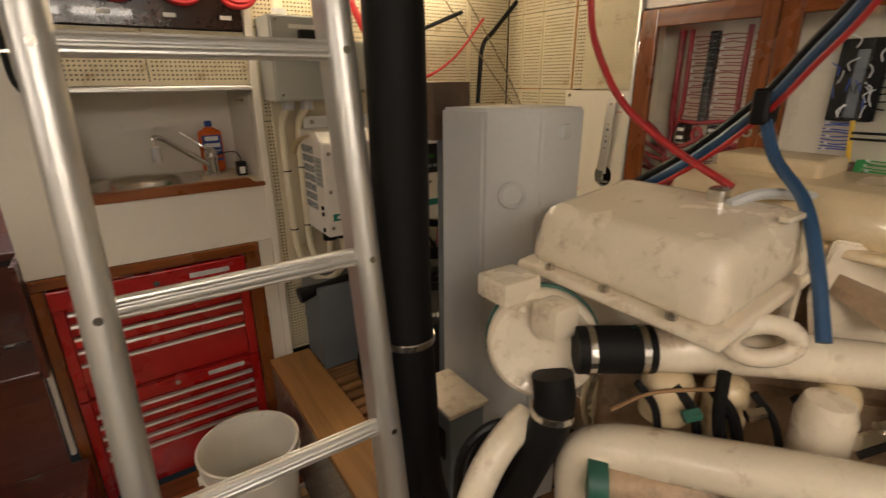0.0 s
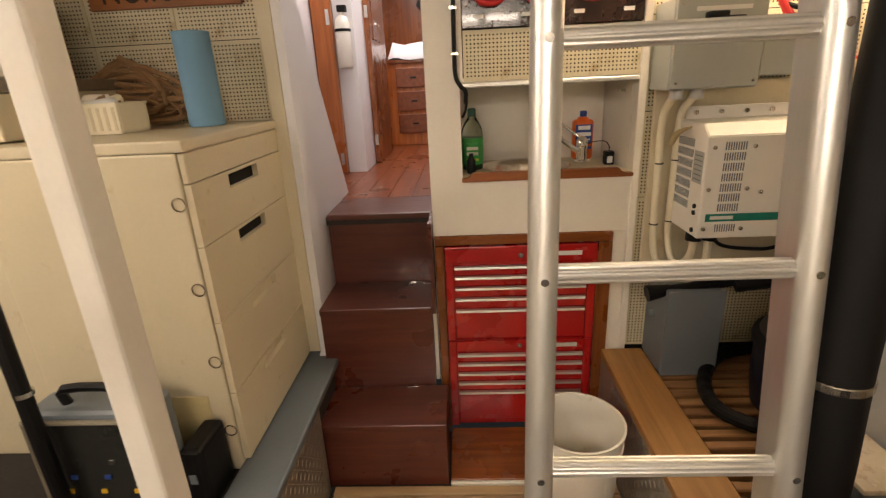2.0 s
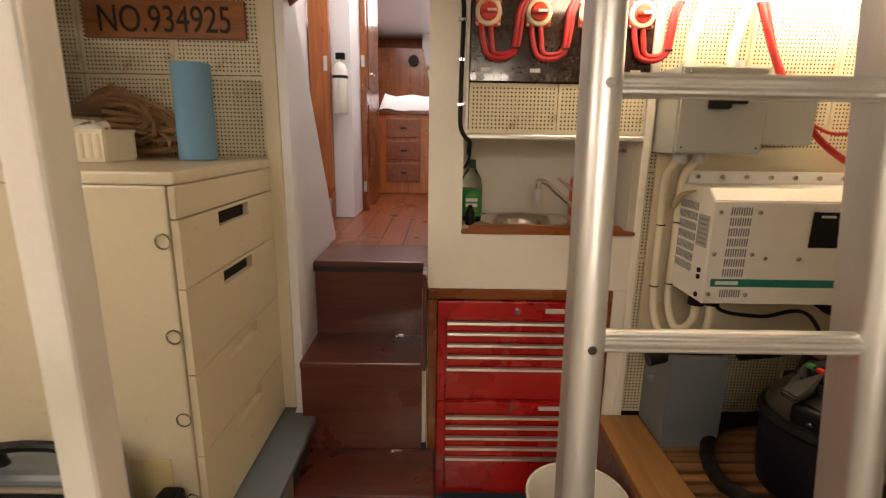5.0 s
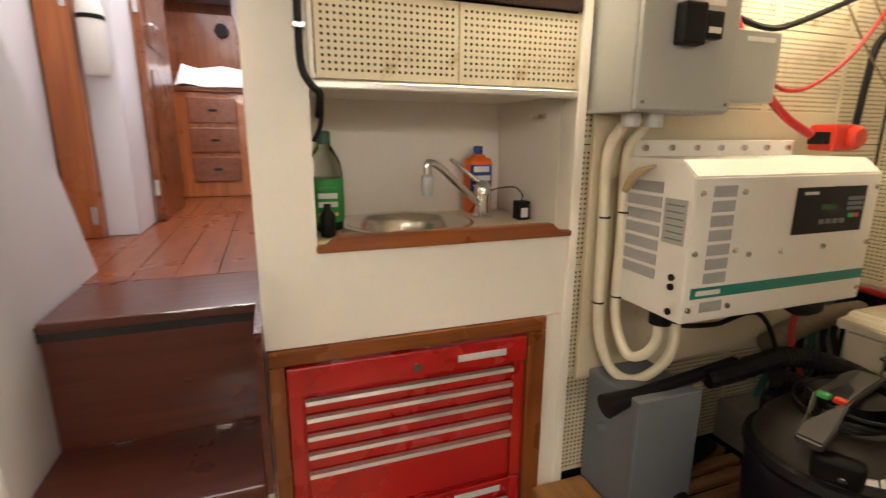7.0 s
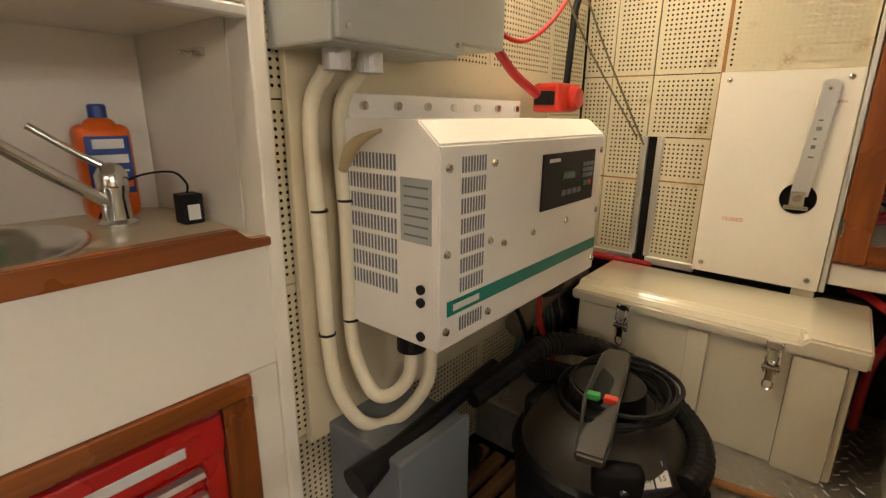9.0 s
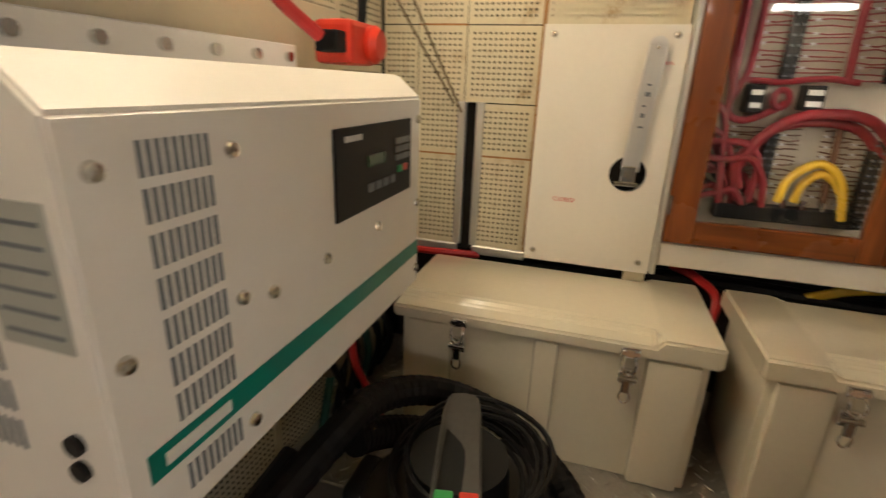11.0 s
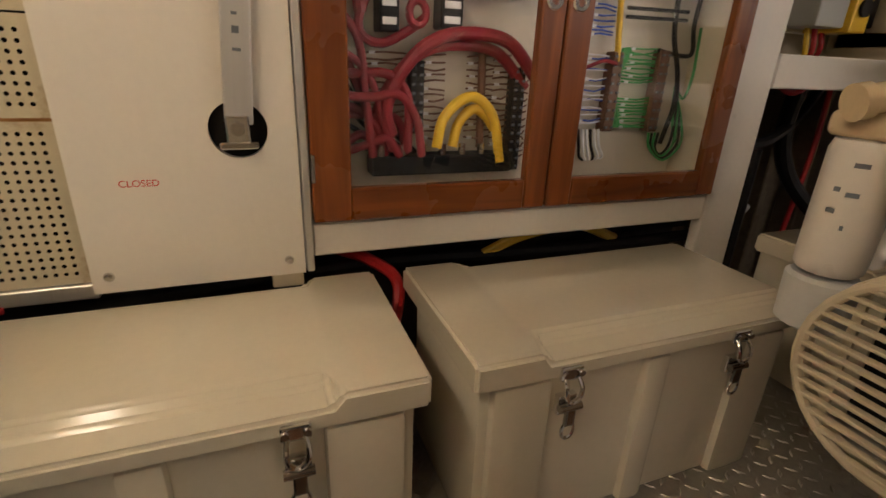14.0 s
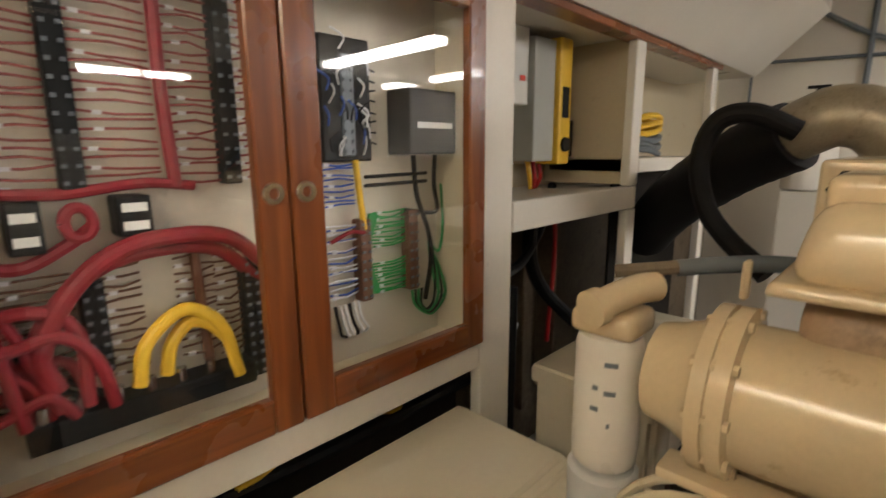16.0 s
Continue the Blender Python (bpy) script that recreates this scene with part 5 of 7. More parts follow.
def switch_panel():
    c = thing("switch_board", (-0.156, SINK - 0.008, 1.614), "dark brown board with four red battery switches", "switch board")
    part("board", box((0, 0, 0), (0.590, 0.010, 0.284), 0.002, 1), DARKPANEL, c)
    for x in (0.053, 0.212, 0.380, 0.539):
        s = part("battery_switch", box((x - 0.040, -0.014, 0.166), (x + 0.040, -0.0005, 0.246), 0.010), REDPLASTIC, c, "red rotary battery switch with a cream ring")
        smooth(part("ring", lathe([(0.041, 0.0), (0.042, 0.006), (0.038, 0.012), (0.030, 0.012), (0.029, 0.008)], 32, m=Matrix.Translation((x, -0.014, 0.207)) @ pose(0, 0, 0, 90)), CREAM, s))
        smooth(part("knob", lathe([(0.028, 0.0), (0.028, 0.012), (0.024, 0.016), (0.002, 0.017)], 28, m=Matrix.Translation((x, -0.014, 0.207)) @ pose(0, 0, 0, 90)), REDPLASTIC, s))
        part("grip", box((x - 0.024, -0.044, 0.200), (x + 0.024, -0.030, 0.214), 0.004), REDPLASTIC, s)
        part("pointer", box((x - 0.006, -0.046, 0.2035), (x + 0.022, -0.0442, 0.2105)), LABEL, s)
        for dx in (-0.034, 0.034):
            for dz in (-0.034, 0.034):
                part("screw", rod((x + dx, -0.0145, 0.206 + dz), (x + dx, -0.018, 0.206 + dz), 0.005, 10), STEEL, s)
        part("name_label", box((x - 0.016, -0.0012, 0.030), (x + 0.018, 0.0, 0.042)), LABEL, c, "small white label")
        for k, dx in enumerate((-0.020, 0.008)):
            r = 0.006
            part("battery_cable", tube([(x + dx, -0.010, 0.172), (x + dx + 0.004, -0.014, 0.130), (x + 0.016 + dx * 0.6, -0.016, 0.088 - 0.010 * (1 - k)), (x + 0.055, -0.018, 0.070 + 0.012 * k), (x + 0.092 - 0.010 * k, -0.016, 0.098), (x + 0.104 - 0.012 * k, -0.014, 0.160), (x + 0.112 - 0.012 * k, -0.014, 0.220), (x + 0.150, -0.016, 0.290), (x + 0.20, -0.018, 0.305)], 0.0085, 10), REDCABLE, c, "red battery cable")
        part("cable_tie", box((x + 0.078, -0.027, 0.098), (x + 0.106, -0.004, 0.104), 0.002, 1), BLACK, c)


switch_panel()


def ceiling_loom():
    c = thing("cable_loom", (0, 1.775, 1.905), "red cables clipped along the top of the bulkhead", "cable")
    for k, (y, z) in enumerate(((0, 0), (0.004, -0.012))):
        part("cable", tube([(-2.2, y, z), (-1.4, y, z + 0.002), (-0.7, y, z - 0.001), (-0.2, y, z), (0.02, y, z), (0.11, y - 0.004, z - 0.012)], 0.0085, 8, 4), REDCABLE, c)
    for k in range(22):
        part("clip", box((-2.1 + 0.1 * k, -0.012, -0.024), (-2.088 + 0.1 * k, 0.03, 0.012), 0.002, 1), BLACK, c)
    b = thing("black_cable", (0, 0, 0), "black cable clipped down beside the sink niche", "cable")
    part("cable", tube([(-0.205, 1.79, 1.93), (-0.195, 1.79, 1.89), (-0.180, 1.79, 1.84), (-0.182, 1.79, 1.70), (-0.184, 1.79, 1.55), (-0.182, 1.792, 1.47), (-0.165, 1.79, 1.435), (-0.150, 1.80, 1.42), (-0.150, 1.84, 1.38)], 0.0075, 8), BLACK, b)
    for z in (1.80, 1.68, 1.54):
        part("clip", box((-0.196, 1.783, z - 0.006), (-0.170, 1.799, z + 0.006), 0.002, 1), STEEL, b)
    part("lead", tube([(-0.155, 1.79, 1.425), (-0.148, 1.80, 1.40), (-0.150, 1.82, 1.36), (-0.163, 1.83, 1.33)], 0.005, 8), BLACK, b)


ceiling_loom()


def fluorescent(x0, y0, x1, y1, z, label, strong=0):
    c = thing("fluorescent_light", (x0, y0, z), label, "light fixture", "fluorescent lights")
    w, d = x1 - x0, y1 - y0
    part("housing", box((0, 0, 0.022 + (0.032 if strong == 0 else 0)), (w, d, 0.076 if strong == 0 else 0.061), 0.004), WHITE, c)
    part("diffuser", box((0.01, 0.008, -0.018), (w - 0.01, d - 0.008, 0.0215 + (0.032 if strong == 0 else 0)), 0.010, 3), BRIGHT if strong else TUBE, c, "glowing ribbed diffuser")


fluorescent(0.11, 1.66, 1.30, 1.75, 1.873, "white fluorescent light glowing above the switches")
fluorescent(-0.82, -0.98, 0.33, -0.86, 1.93, "white fluorescent light glowing under the deck head", 1)
fluorescent(-1.35, -1.96, -0.25, -1.84, 1.93, "white fluorescent light glowing near the aft bulkhead", 1)
fluorescent(-2.01, -0.45, -1.89, 0.65, 1.93, "white fluorescent light glowing on the port side", 1)
jb = thing("junction_box", (0.490, 1.04, 1.805), "cream painted junction box fixed under the ceiling", "junction box")
part("body", box((0, 0.008, 0), (0.075, 0.10, 0.142), 0.004), CREAM, jb)
part("cover", box((0.002, 0, 0.002), (0.073, 0.0075, 0.140), 0.003), CREAM, jb)
for u in (0.025, 0.040):
    part("screw", rod((u, 0.0, 0.115), (u, -0.003, 0.115), 0.004, 8), STEEL, jb)
ov = thing("overhead_cable", (0, 0, 0), "black cable and bracket slung under the deck beam", "cable")
part("cable", tube([(0.49, 1.02, 1.925), (0.47, 0.96, 1.925), (0.475, 0.90, 1.915), (0.52, 0.83, 1.890), (0.62, 0.70, 1.93)], 0.006, 8, 5), BLACK, ov)
part("bracket", box((0.45, 0.90, 1.938), (0.56, 0.94, 1.949), 0.003, 1), BLACK, ov)
part("conduit", rod((-0.05, 1.72, 1.925), (0.60, 1.70, 1.925), 0.006, 8), BLACK, thing("ceiling_cable", (0, 0, 0.0), "black cable along the ceiling beside the light", "cable"))


def conduits():
    c = thing("conduit_pair", (0, 1.768, 0), "two cream flexible conduits looping into the inverter", "conduit")
    smooth(part("conduit", tube([(0.533, -0.02, 1.37), (0.519, 0.01, 1.30), (0.515, 0, 1.1), (0.520, 0, 0.92), (0.528, -0.01, 0.82), (0.560, -0.03, 0.745), (0.608, -0.05, 0.722), (0.650, -0.08, 0.755), (0.664, -0.11, 0.82), (0.662, -0.116, 0.905)], 0.0128, 14, 8), CONDUIT, c))
    smooth(part("conduit", tube([(0.598, -0.02, 1.37), (0.577, 0.01, 1.30), (0.572, 0, 1.1), (0.572, 0, 0.92), (0.572, -0.02, 0.85), (0.582, -0.05, 0.80), (0.600, -0.08, 0.805), (0.611, -0.11, 0.85), (0.612, -0.116, 0.905)], 0.0125, 14, 8), CONDUIT, c))
    for x, z in ((0.517, 1.15), (0.574, 1.16), (0.519, 0.93), (0.574, 0.94)):
        part("cable_tie", lathe([(0.0130, -0.002), (0.0150, -0.002), (0.0150, 0.002), (0.0130, 0.002)], 16, m=Matrix.Translation((x, 0, z))), BLACK, c)
    for x in (0.55, 0.69):
        smooth(part("riser_conduit", tube([(x, 0.02, 1.68), (x + 0.005, 0.02, 1.75), (x + 0.03, 0.02, 1.85), (x + 0.05, 0.0, 1.90)], 0.018, 12), CONDUIT, c))
    g = thing("cotton_glove", (0.56, 1.70, 1.268), "crumpled tan work glove hung beside the inverter", "glove")
    smooth(part("glove", tube([(-0.03, 0.02, -0.05), (-0.02, 0.0, -0.01), (0.02, -0.02, 0.012), (0.08, -0.03, 0.016), (0.11, -0.03, 0.012)], lambda u: 0.007 + 0.004 * math.sin(u * 9), 10), material("tan_cotton", (0.42, 0.33, 0.18), 0.9, bump=0.4), g), 80)


conduits()


def disconnect():
    c = thing("battery_disconnect", (1.205, 1.70, 1.345), "red plastic battery disconnect above the inverter", "switch")
    part("body", box((-0.045, -0.02, -0.035), (0.055, 0.05, 0.035), 0.010), REDPLASTIC, c)
    smooth(part("dial", lathe([(0.030, 0), (0.032, 0.01), (0.024, 0.02), (0.004, 0.022)], 20, m=Matrix.Translation((0.030, -0.02, 0)) @ pose(0, 0, 0, 90)), REDPLASTIC, c))
    part("terminal", box((-0.075, -0.012, -0.018), (-0.045, 0.03, 0.015), 0.004), BLACK, c)
    k = thing("red_cable", (0, 0, 0), "red battery cable hanging against the perforated boards", "cable")
    part("cable", tube([(0.74, 1.78, 1.90), (0.80, 1.77, 1.74), (0.87, 1.76, 1.60), (0.98, 1.76, 1.47), (1.06, 1.75, 1.40), (1.13, 1.72, 1.35)], 0.011, 10), REDCABLE, k)
    part("cable", tube([(0.76, 1.78, 1.90), (0.82, 1.775, 1.72), (0.90, 1.77, 1.58), (1.0, 1.77, 1.46)], 0.009, 10), REDCABLE, k)
    part("branch", tube([(0.95, 1.75, 1.50), (1.03, 1.74, 1.465), (1.13, 1.74, 1.48), (1.26, 1.74, 1.56), (1.40, 1.75, 1.70)], 0.0055, 8), REDCABLE, k)
    b = thing("black_cable", (0, 0, 0), "black cables slung across the perforated boards", "cable")
    part("cable", tube([(0.84, 1.77, 1.64), (0.95, 1.76, 1.615), (1.05, 1.76, 1.63), (1.30, 1.77, 1.72)], 0.008, 8), BLACK, b)
    part("drop", tube([(1.60, 1.77, 1.78), (1.48, 1.775, 1.66), (1.42, 1.775, 1.60), (1.405, 1.775, 1.50), (1.40, 1.78, 1.36)], 0.010, 8), BLACK, b)
    part("lashing", tube([(1.18, 1.79, 1.82), (1.40, 1.76, 1.55), (1.575, 1.62, 1.24)], 0.003, 6), material("dull_cord", (0.20, 0.15, 0.09), 0.9), b)
    part("lashing", tube([(1.34, 1.79, 1.78), (1.50, 1.72, 1.50), (1.580, 1.60, 1.22)], 0.003, 6), bpy.data.materials["dull_cord"], b)


disconnect()


def lower_corner():
    c = thing("grey_enclosure", (0.52, 1.605, DECK + 0.004), "dark grey steel enclosure standing on the platform", "enclosure")
    part("body", box((0.015, 0.012, 0), (0.205, 0.20, 0.335), 0.006), DARKGREY, c)
    part("cover", box((0.011, 0.0, 0.002), (0.209, 0.0115, 0.338), 0.004), DARKGREY, c)
    part("knob", rod((-0.006, 0.12, 0.20), (0.016, 0.12, 0.20), 0.012, 10), DARKGREY, c)
    v = thing("shop_vacuum", (0.925, 1.405, DECK + 0.002), "black shop vacuum with a taupe lid and coiled hose", "vacuum cleaner")
    smooth(part("drum", lathe([(0.13, 0.0), (0.160, 0.01), (0.172, 0.10), (0.176, 0.20), (0.180, 0.215), (0.180, 0.235), (0.172, 0.24)], 36), material("black_blue_drum", (0.007, 0.008, 0.018), 0.4), v))
    TAUPE = material("taupe_plastic", (0.034, 0.029, 0.022), 0.45, vary=0.3)
    smooth(part("lid", lathe([(0.172, 0.24), (0.166, 0.270), (0.152, 0.305), (0.126, 0.335), (0.09, 0.352), (0.004, 0.356)], 40), TAUPE, v, "scuffed taupe lid"), 60)
    smooth(part("collar", lathe([(0.181, 0.232), (0.187, 0.245), (0.181, 0.262), (0.168, 0.266)], 40), BLACK, v))
    for a in (60, 180, 300):
        pan = box((-0.045, -0.168, 0.262), (0.045, -0.130, 0.325), 0.016, 3)
        bmesh.ops.transform(pan, matrix=pose(0, 0, 0, 0, 0, a), verts=pan.verts)
        smooth(part("lid_vent", pan, BLACK, v, "black recessed lid vent"))
    smooth(part("cord_drum", lathe([(0.075, 0.352), (0.070, 0.40), (0.02, 0.405)], 28), BLACK, v))
    for k in range(7):
        rr = 0.092 + 0.006 * (k % 4)
        part("cord", tube([(rr * math.cos(a) * 1.15 + 0.004 * k, rr * math.sin(a) - 0.004 * k, 0.362 + 0.006 * k + 0.004 * math.sin(3 * a + k)) for a in [math.tau * q / 28 for q in range(29)]], 0.0044, 6, 0), BLACK, v, "wound black power cord" if k == 0 else "")
    hd = prism([(-0.175, -0.026), (-0.10, -0.032), (0.06, -0.030), (0.125, -0.024), (0.138, 0.0), (0.125, 0.024), (0.06, 0.030), (-0.10, 0.032), (-0.175, 0.026)], 0.020, "z", 0.0, bevel=0.004)
    bmesh.ops.subdivide_edges(hd, edges=hd.edges[:], cuts=2)
    for q in hd.verts:
        q.co.z += 0.408 - 2.6 * max(0.0, abs(q.co.x) - 0.05) ** 2 - (0.04 if q.co.x < -0.12 else 0)
    bmesh.ops.transform(hd, matrix=pose(0, 0, 0, 0, 0, 12), verts=hd.verts)
    smooth(part("handle", hd, TAUPE, v, "flat taupe carry handle"), 40)
    for nm, m_, yy in (("switch_on", GREENCABLE, 0.015), ("switch_off", REDPLASTIC, -0.016)):
        sw = box((-0.102, yy - 0.012, 0.412), (-0.086, yy + 0.012, 0.424), 0.003, 2)
        bmesh.ops.transform(sw, matrix=pose(0, 0, 0, 0, 0, 12), verts=sw.verts)
        part(nm, sw, m_, v, "green switch" if yy > 0 else "red switch")
    place = pose(-0.096, -0.108, 0.302, -42, 0, -41)
    lp = box((-0.052, -0.003, -0.030), (0.052, 0.003, 0.030), 0.003, 1)
    bmesh.ops.transform(lp, matrix=place, verts=lp.verts)
    plate_ = part("name_plate", lp, material("navy_label", (0.02, 0.022, 0.05), 0.4), v, "navy name plate with white figures")
    for k, word in enumerate(("5", "18.0", "5.5")):
        bar = box((-0.046 + 0.032 * k, -0.0042, -0.024), (-0.018 + 0.032 * k, -0.0031, 0.002))
        bmesh.ops.transform(bar, matrix=place, verts=bar.verts)
        part("white_square", bar, LABEL, plate_)
        letters("figure", word, 0.012, BLACK, plate_, place @ Matrix.Translation((-0.032 + 0.032 * k, -0.0046, -0.010)) @ pose(0, 0, 0, 90), 0.0003)
    bar = box((-0.030, -0.0042, 0.010), (0.040, -0.0031, 0.018))
    bmesh.ops.transform(bar, matrix=place, verts=bar.verts)
    part("print_bar", bar, GREYPLASTIC, plate_)
    ring = [(0.178 * math.cos(a), 0.178 * math.sin(a), 0.275 + 0.06 * max(0, math.sin(a + 0.6)) + 0.006 * k) for k, a in enumerate([math.radians(15 * k - 105) for k in range(14)])]
    part("hose", tube(ring + [(-0.06, 0.205, 0.372), (-0.16, 0.225, 0.350)], 0.025, 12, 6, ridge=0.07), RUBBER, v, "black corrugated hose")
    part("hose", tube([(0.051, 0.355, 0.028), (-0.13, 0.296, 0.028), (-0.258, 0.151, 0.028), (-0.298, 0.002, 0.028), (-0.244, -0.09, 0.028), (-0.137, -0.135, 0.028)], 0.023, 12, 6, ridge=0.07), RUBBER, v, "black corrugated hose looped on the grating")
    low = [(0.192 * math.cos(a), 0.192 * math.sin(a), 0.34 - 0.0135 * k) for k, a in enumerate([math.radians(78 - 11 * k) for k in range(17)])]
    part("hose", tube(low, 0.027, 12, 6, ridge=0.07), RUBBER, v, "black corrugated hose")
    part("wand", tube([(-0.40, 0.250, 0.325), (-0.20, 0.245, 0.350), (-0.05, 0.240, 0.372)], 0.017, 10), BLACK, v)
    smooth(part("nozzle", rod((-0.45, 0.250, 0.315), (-0.37, 0.250, 0.328), 0.030, 12, r2=0.019), BLACK, v))
    r = thing("red_cable", (0, 0, 0), "red cable trailing down behind the battery box", "cable")
    part("cable", tube([(1.12, 1.66, 0.93), (1.10, 1.66, 0.80), (1.13, 1.62, 0.66), (1.20, 1.66, 0.58), (1.22, 1.70, 0.545)], 0.0075, 8), REDCABLE, r)
    b = thing("black_cable", (0, 0, 0), "black cables hanging below the inverter", "cable")
    part("cable", tube([(1.00, 1.66, 0.935), (1.04, 1.62, 0.90), (1.12, 1.62, 0.90), (1.14, 1.66, 0.93)], 0.016, 8), BLACK, b)
    part("cable", tube([(0.70, 1.70, 0.935), (0.74, 1.72, 0.86), (0.90, 1.74, 0.83), (1.06, 1.72, 0.84), (1.20, 1.70, 0.56)], 0.007, 8), BLACK, b)
    p = thing("drain_pipe", (1.112, 1.10, PLATE_TOP + 0.011), "rusty red pipe clamped along the chequer plate", "pipe")
    smooth(part("pipe", tube([(-0.02, 0.34, 0), (-0.012, 0.12, 0), (0.010, -0.02, 0), (0.014, -0.30, 0), (0.012, -0.60, 0)], 0.0095, 10, 5), RUSTY, p))
    smooth(part("clamp", rod((0.005, 0.0, 0), (0.009, -0.018, 0), 0.0125, 14), STEEL, p))
    smooth(part("clamp_screw", rod((0.007, -0.009, 0.010), (0.007, -0.009, 0.021), 0.005, 8), STEEL, p))
    u = thing("hose_bundle", (1.40, 1.73, PLATE_TOP), "grimy grey hose and black cables crammed beside the battery box", "hose")
    smooth(part("grey_hose", tube([(-0.26, 0.02, 0.20), (-0.12, 0.03, 0.235), (0.03, 0.03, 0.255), (0.15, 0.02, 0.26)], 0.034, 16, 6), GRIMY_DIM, u, "grimy grey hose"))
    for q in range(6):
        part("cable", tube([(-0.22 + 0.06 * q, 0.055, 0.0), (-0.20 + 0.055 * q, 0.045 - 0.006 * q, 0.10), (-0.16 + 0.05 * q, 0.05, 0.19), (-0.05 + 0.04 * q, 0.06, 0.30)], 0.010, 8, 5), BLACK if q % 3 else GREENDARK, u)
    k = thing("cable_run", (0, 0, 0), "red and black cables lying behind the battery boxes", "cable")
    for i, (x, z, m) in enumerate(((1.66, 0.86, BLACK), (1.68, 0.89, BLACK), (1.64, 0.83, BLACK), (1.70, 0.85, GREENDARK))):
        part("cable", tube([(x, 1.78, z), (x, 1.4, z - 0.01), (x + 0.01, 1.0, z + 0.01), (x, 0.6, z), (x, 0.2, z)], 0.014, 8), m, k)
    part("cable", tube([(1.66, 1.05, 0.87), (1.61, 1.00, 0.862), (1.58, 0.955, 0.82), (1.52, 0.985, 0.72), (1.50, 0.99, 0.56)], 0.011, 8), REDCABLE, k, "red cable dropping between the boxes")
    part("cable", tube([(1.60, 1.80, 0.85), (1.56, 1.70, 0.858), (1.56, 1.62, 0.860), (1.60, 1.54, 0.85)], 0.010, 8), REDCABLE, k)
    for q in range(3):
        part("cable", tube([(1.64, 0.74 + 0.01 * q, 0.84), (1.63, 0.66, 0.872 + 0.006 * q), (1.63, 0.54, 0.882 + 0.006 * q), (1.64, 0.44 - 0.01 * q, 0.845)], 0.007, 8), YELLOWCABLE, k, "yellow cable")
    # Dark sheet that paints the shade in the gap behind the boxes.
    structure("wall_behind_boxes", box((1.74, 0.14, 0.40), (1.76, 1.83, 0.95)), DARKFLOOR_SHADE, "dark sheet standing in for the shade behind the battery boxes")
    part("bracket", box((0, 0, 0), (0.012, 0.05, 0.024), 0.002, 1), CREAM, thing("panel_bracket", (1.566, 1.122, 0.848), "small cream bracket below the access panel", "bracket"))


lower_corner()

# ---- port side ----


def sign():
    c = thing("number_board", (-1.40, FWD - 0.016, 1.730), "dark stained wooden board with the number burnt in", "sign")
    part("board", box((0, 0, 0), (0.519, 0.015, 0.116), 0.004), SIGNWOOD, c)
    number = letters("number", "NO.934925", 0.1, BURNT, c, pose(0, 0, 0), 0.0012, "dark burnt lettering")
    xs, ys = [v.co.x for v in number.data.vertices], [v.co.y for v in number.data.vertices]
    wide, tall = max(xs) - min(xs), max(ys) - min(ys)
    number.matrix_local = Matrix.Translation((0.262, -0.001, 0.058)) @ pose(0, 0, 0, 90) @ Matrix.Diagonal((0.42 / wide, 0.080 / tall, 1, 1)) @ Matrix.Translation((-(max(xs) + min(xs)) / 2, -(max(ys) + min(ys)) / 2, 0))


sign()


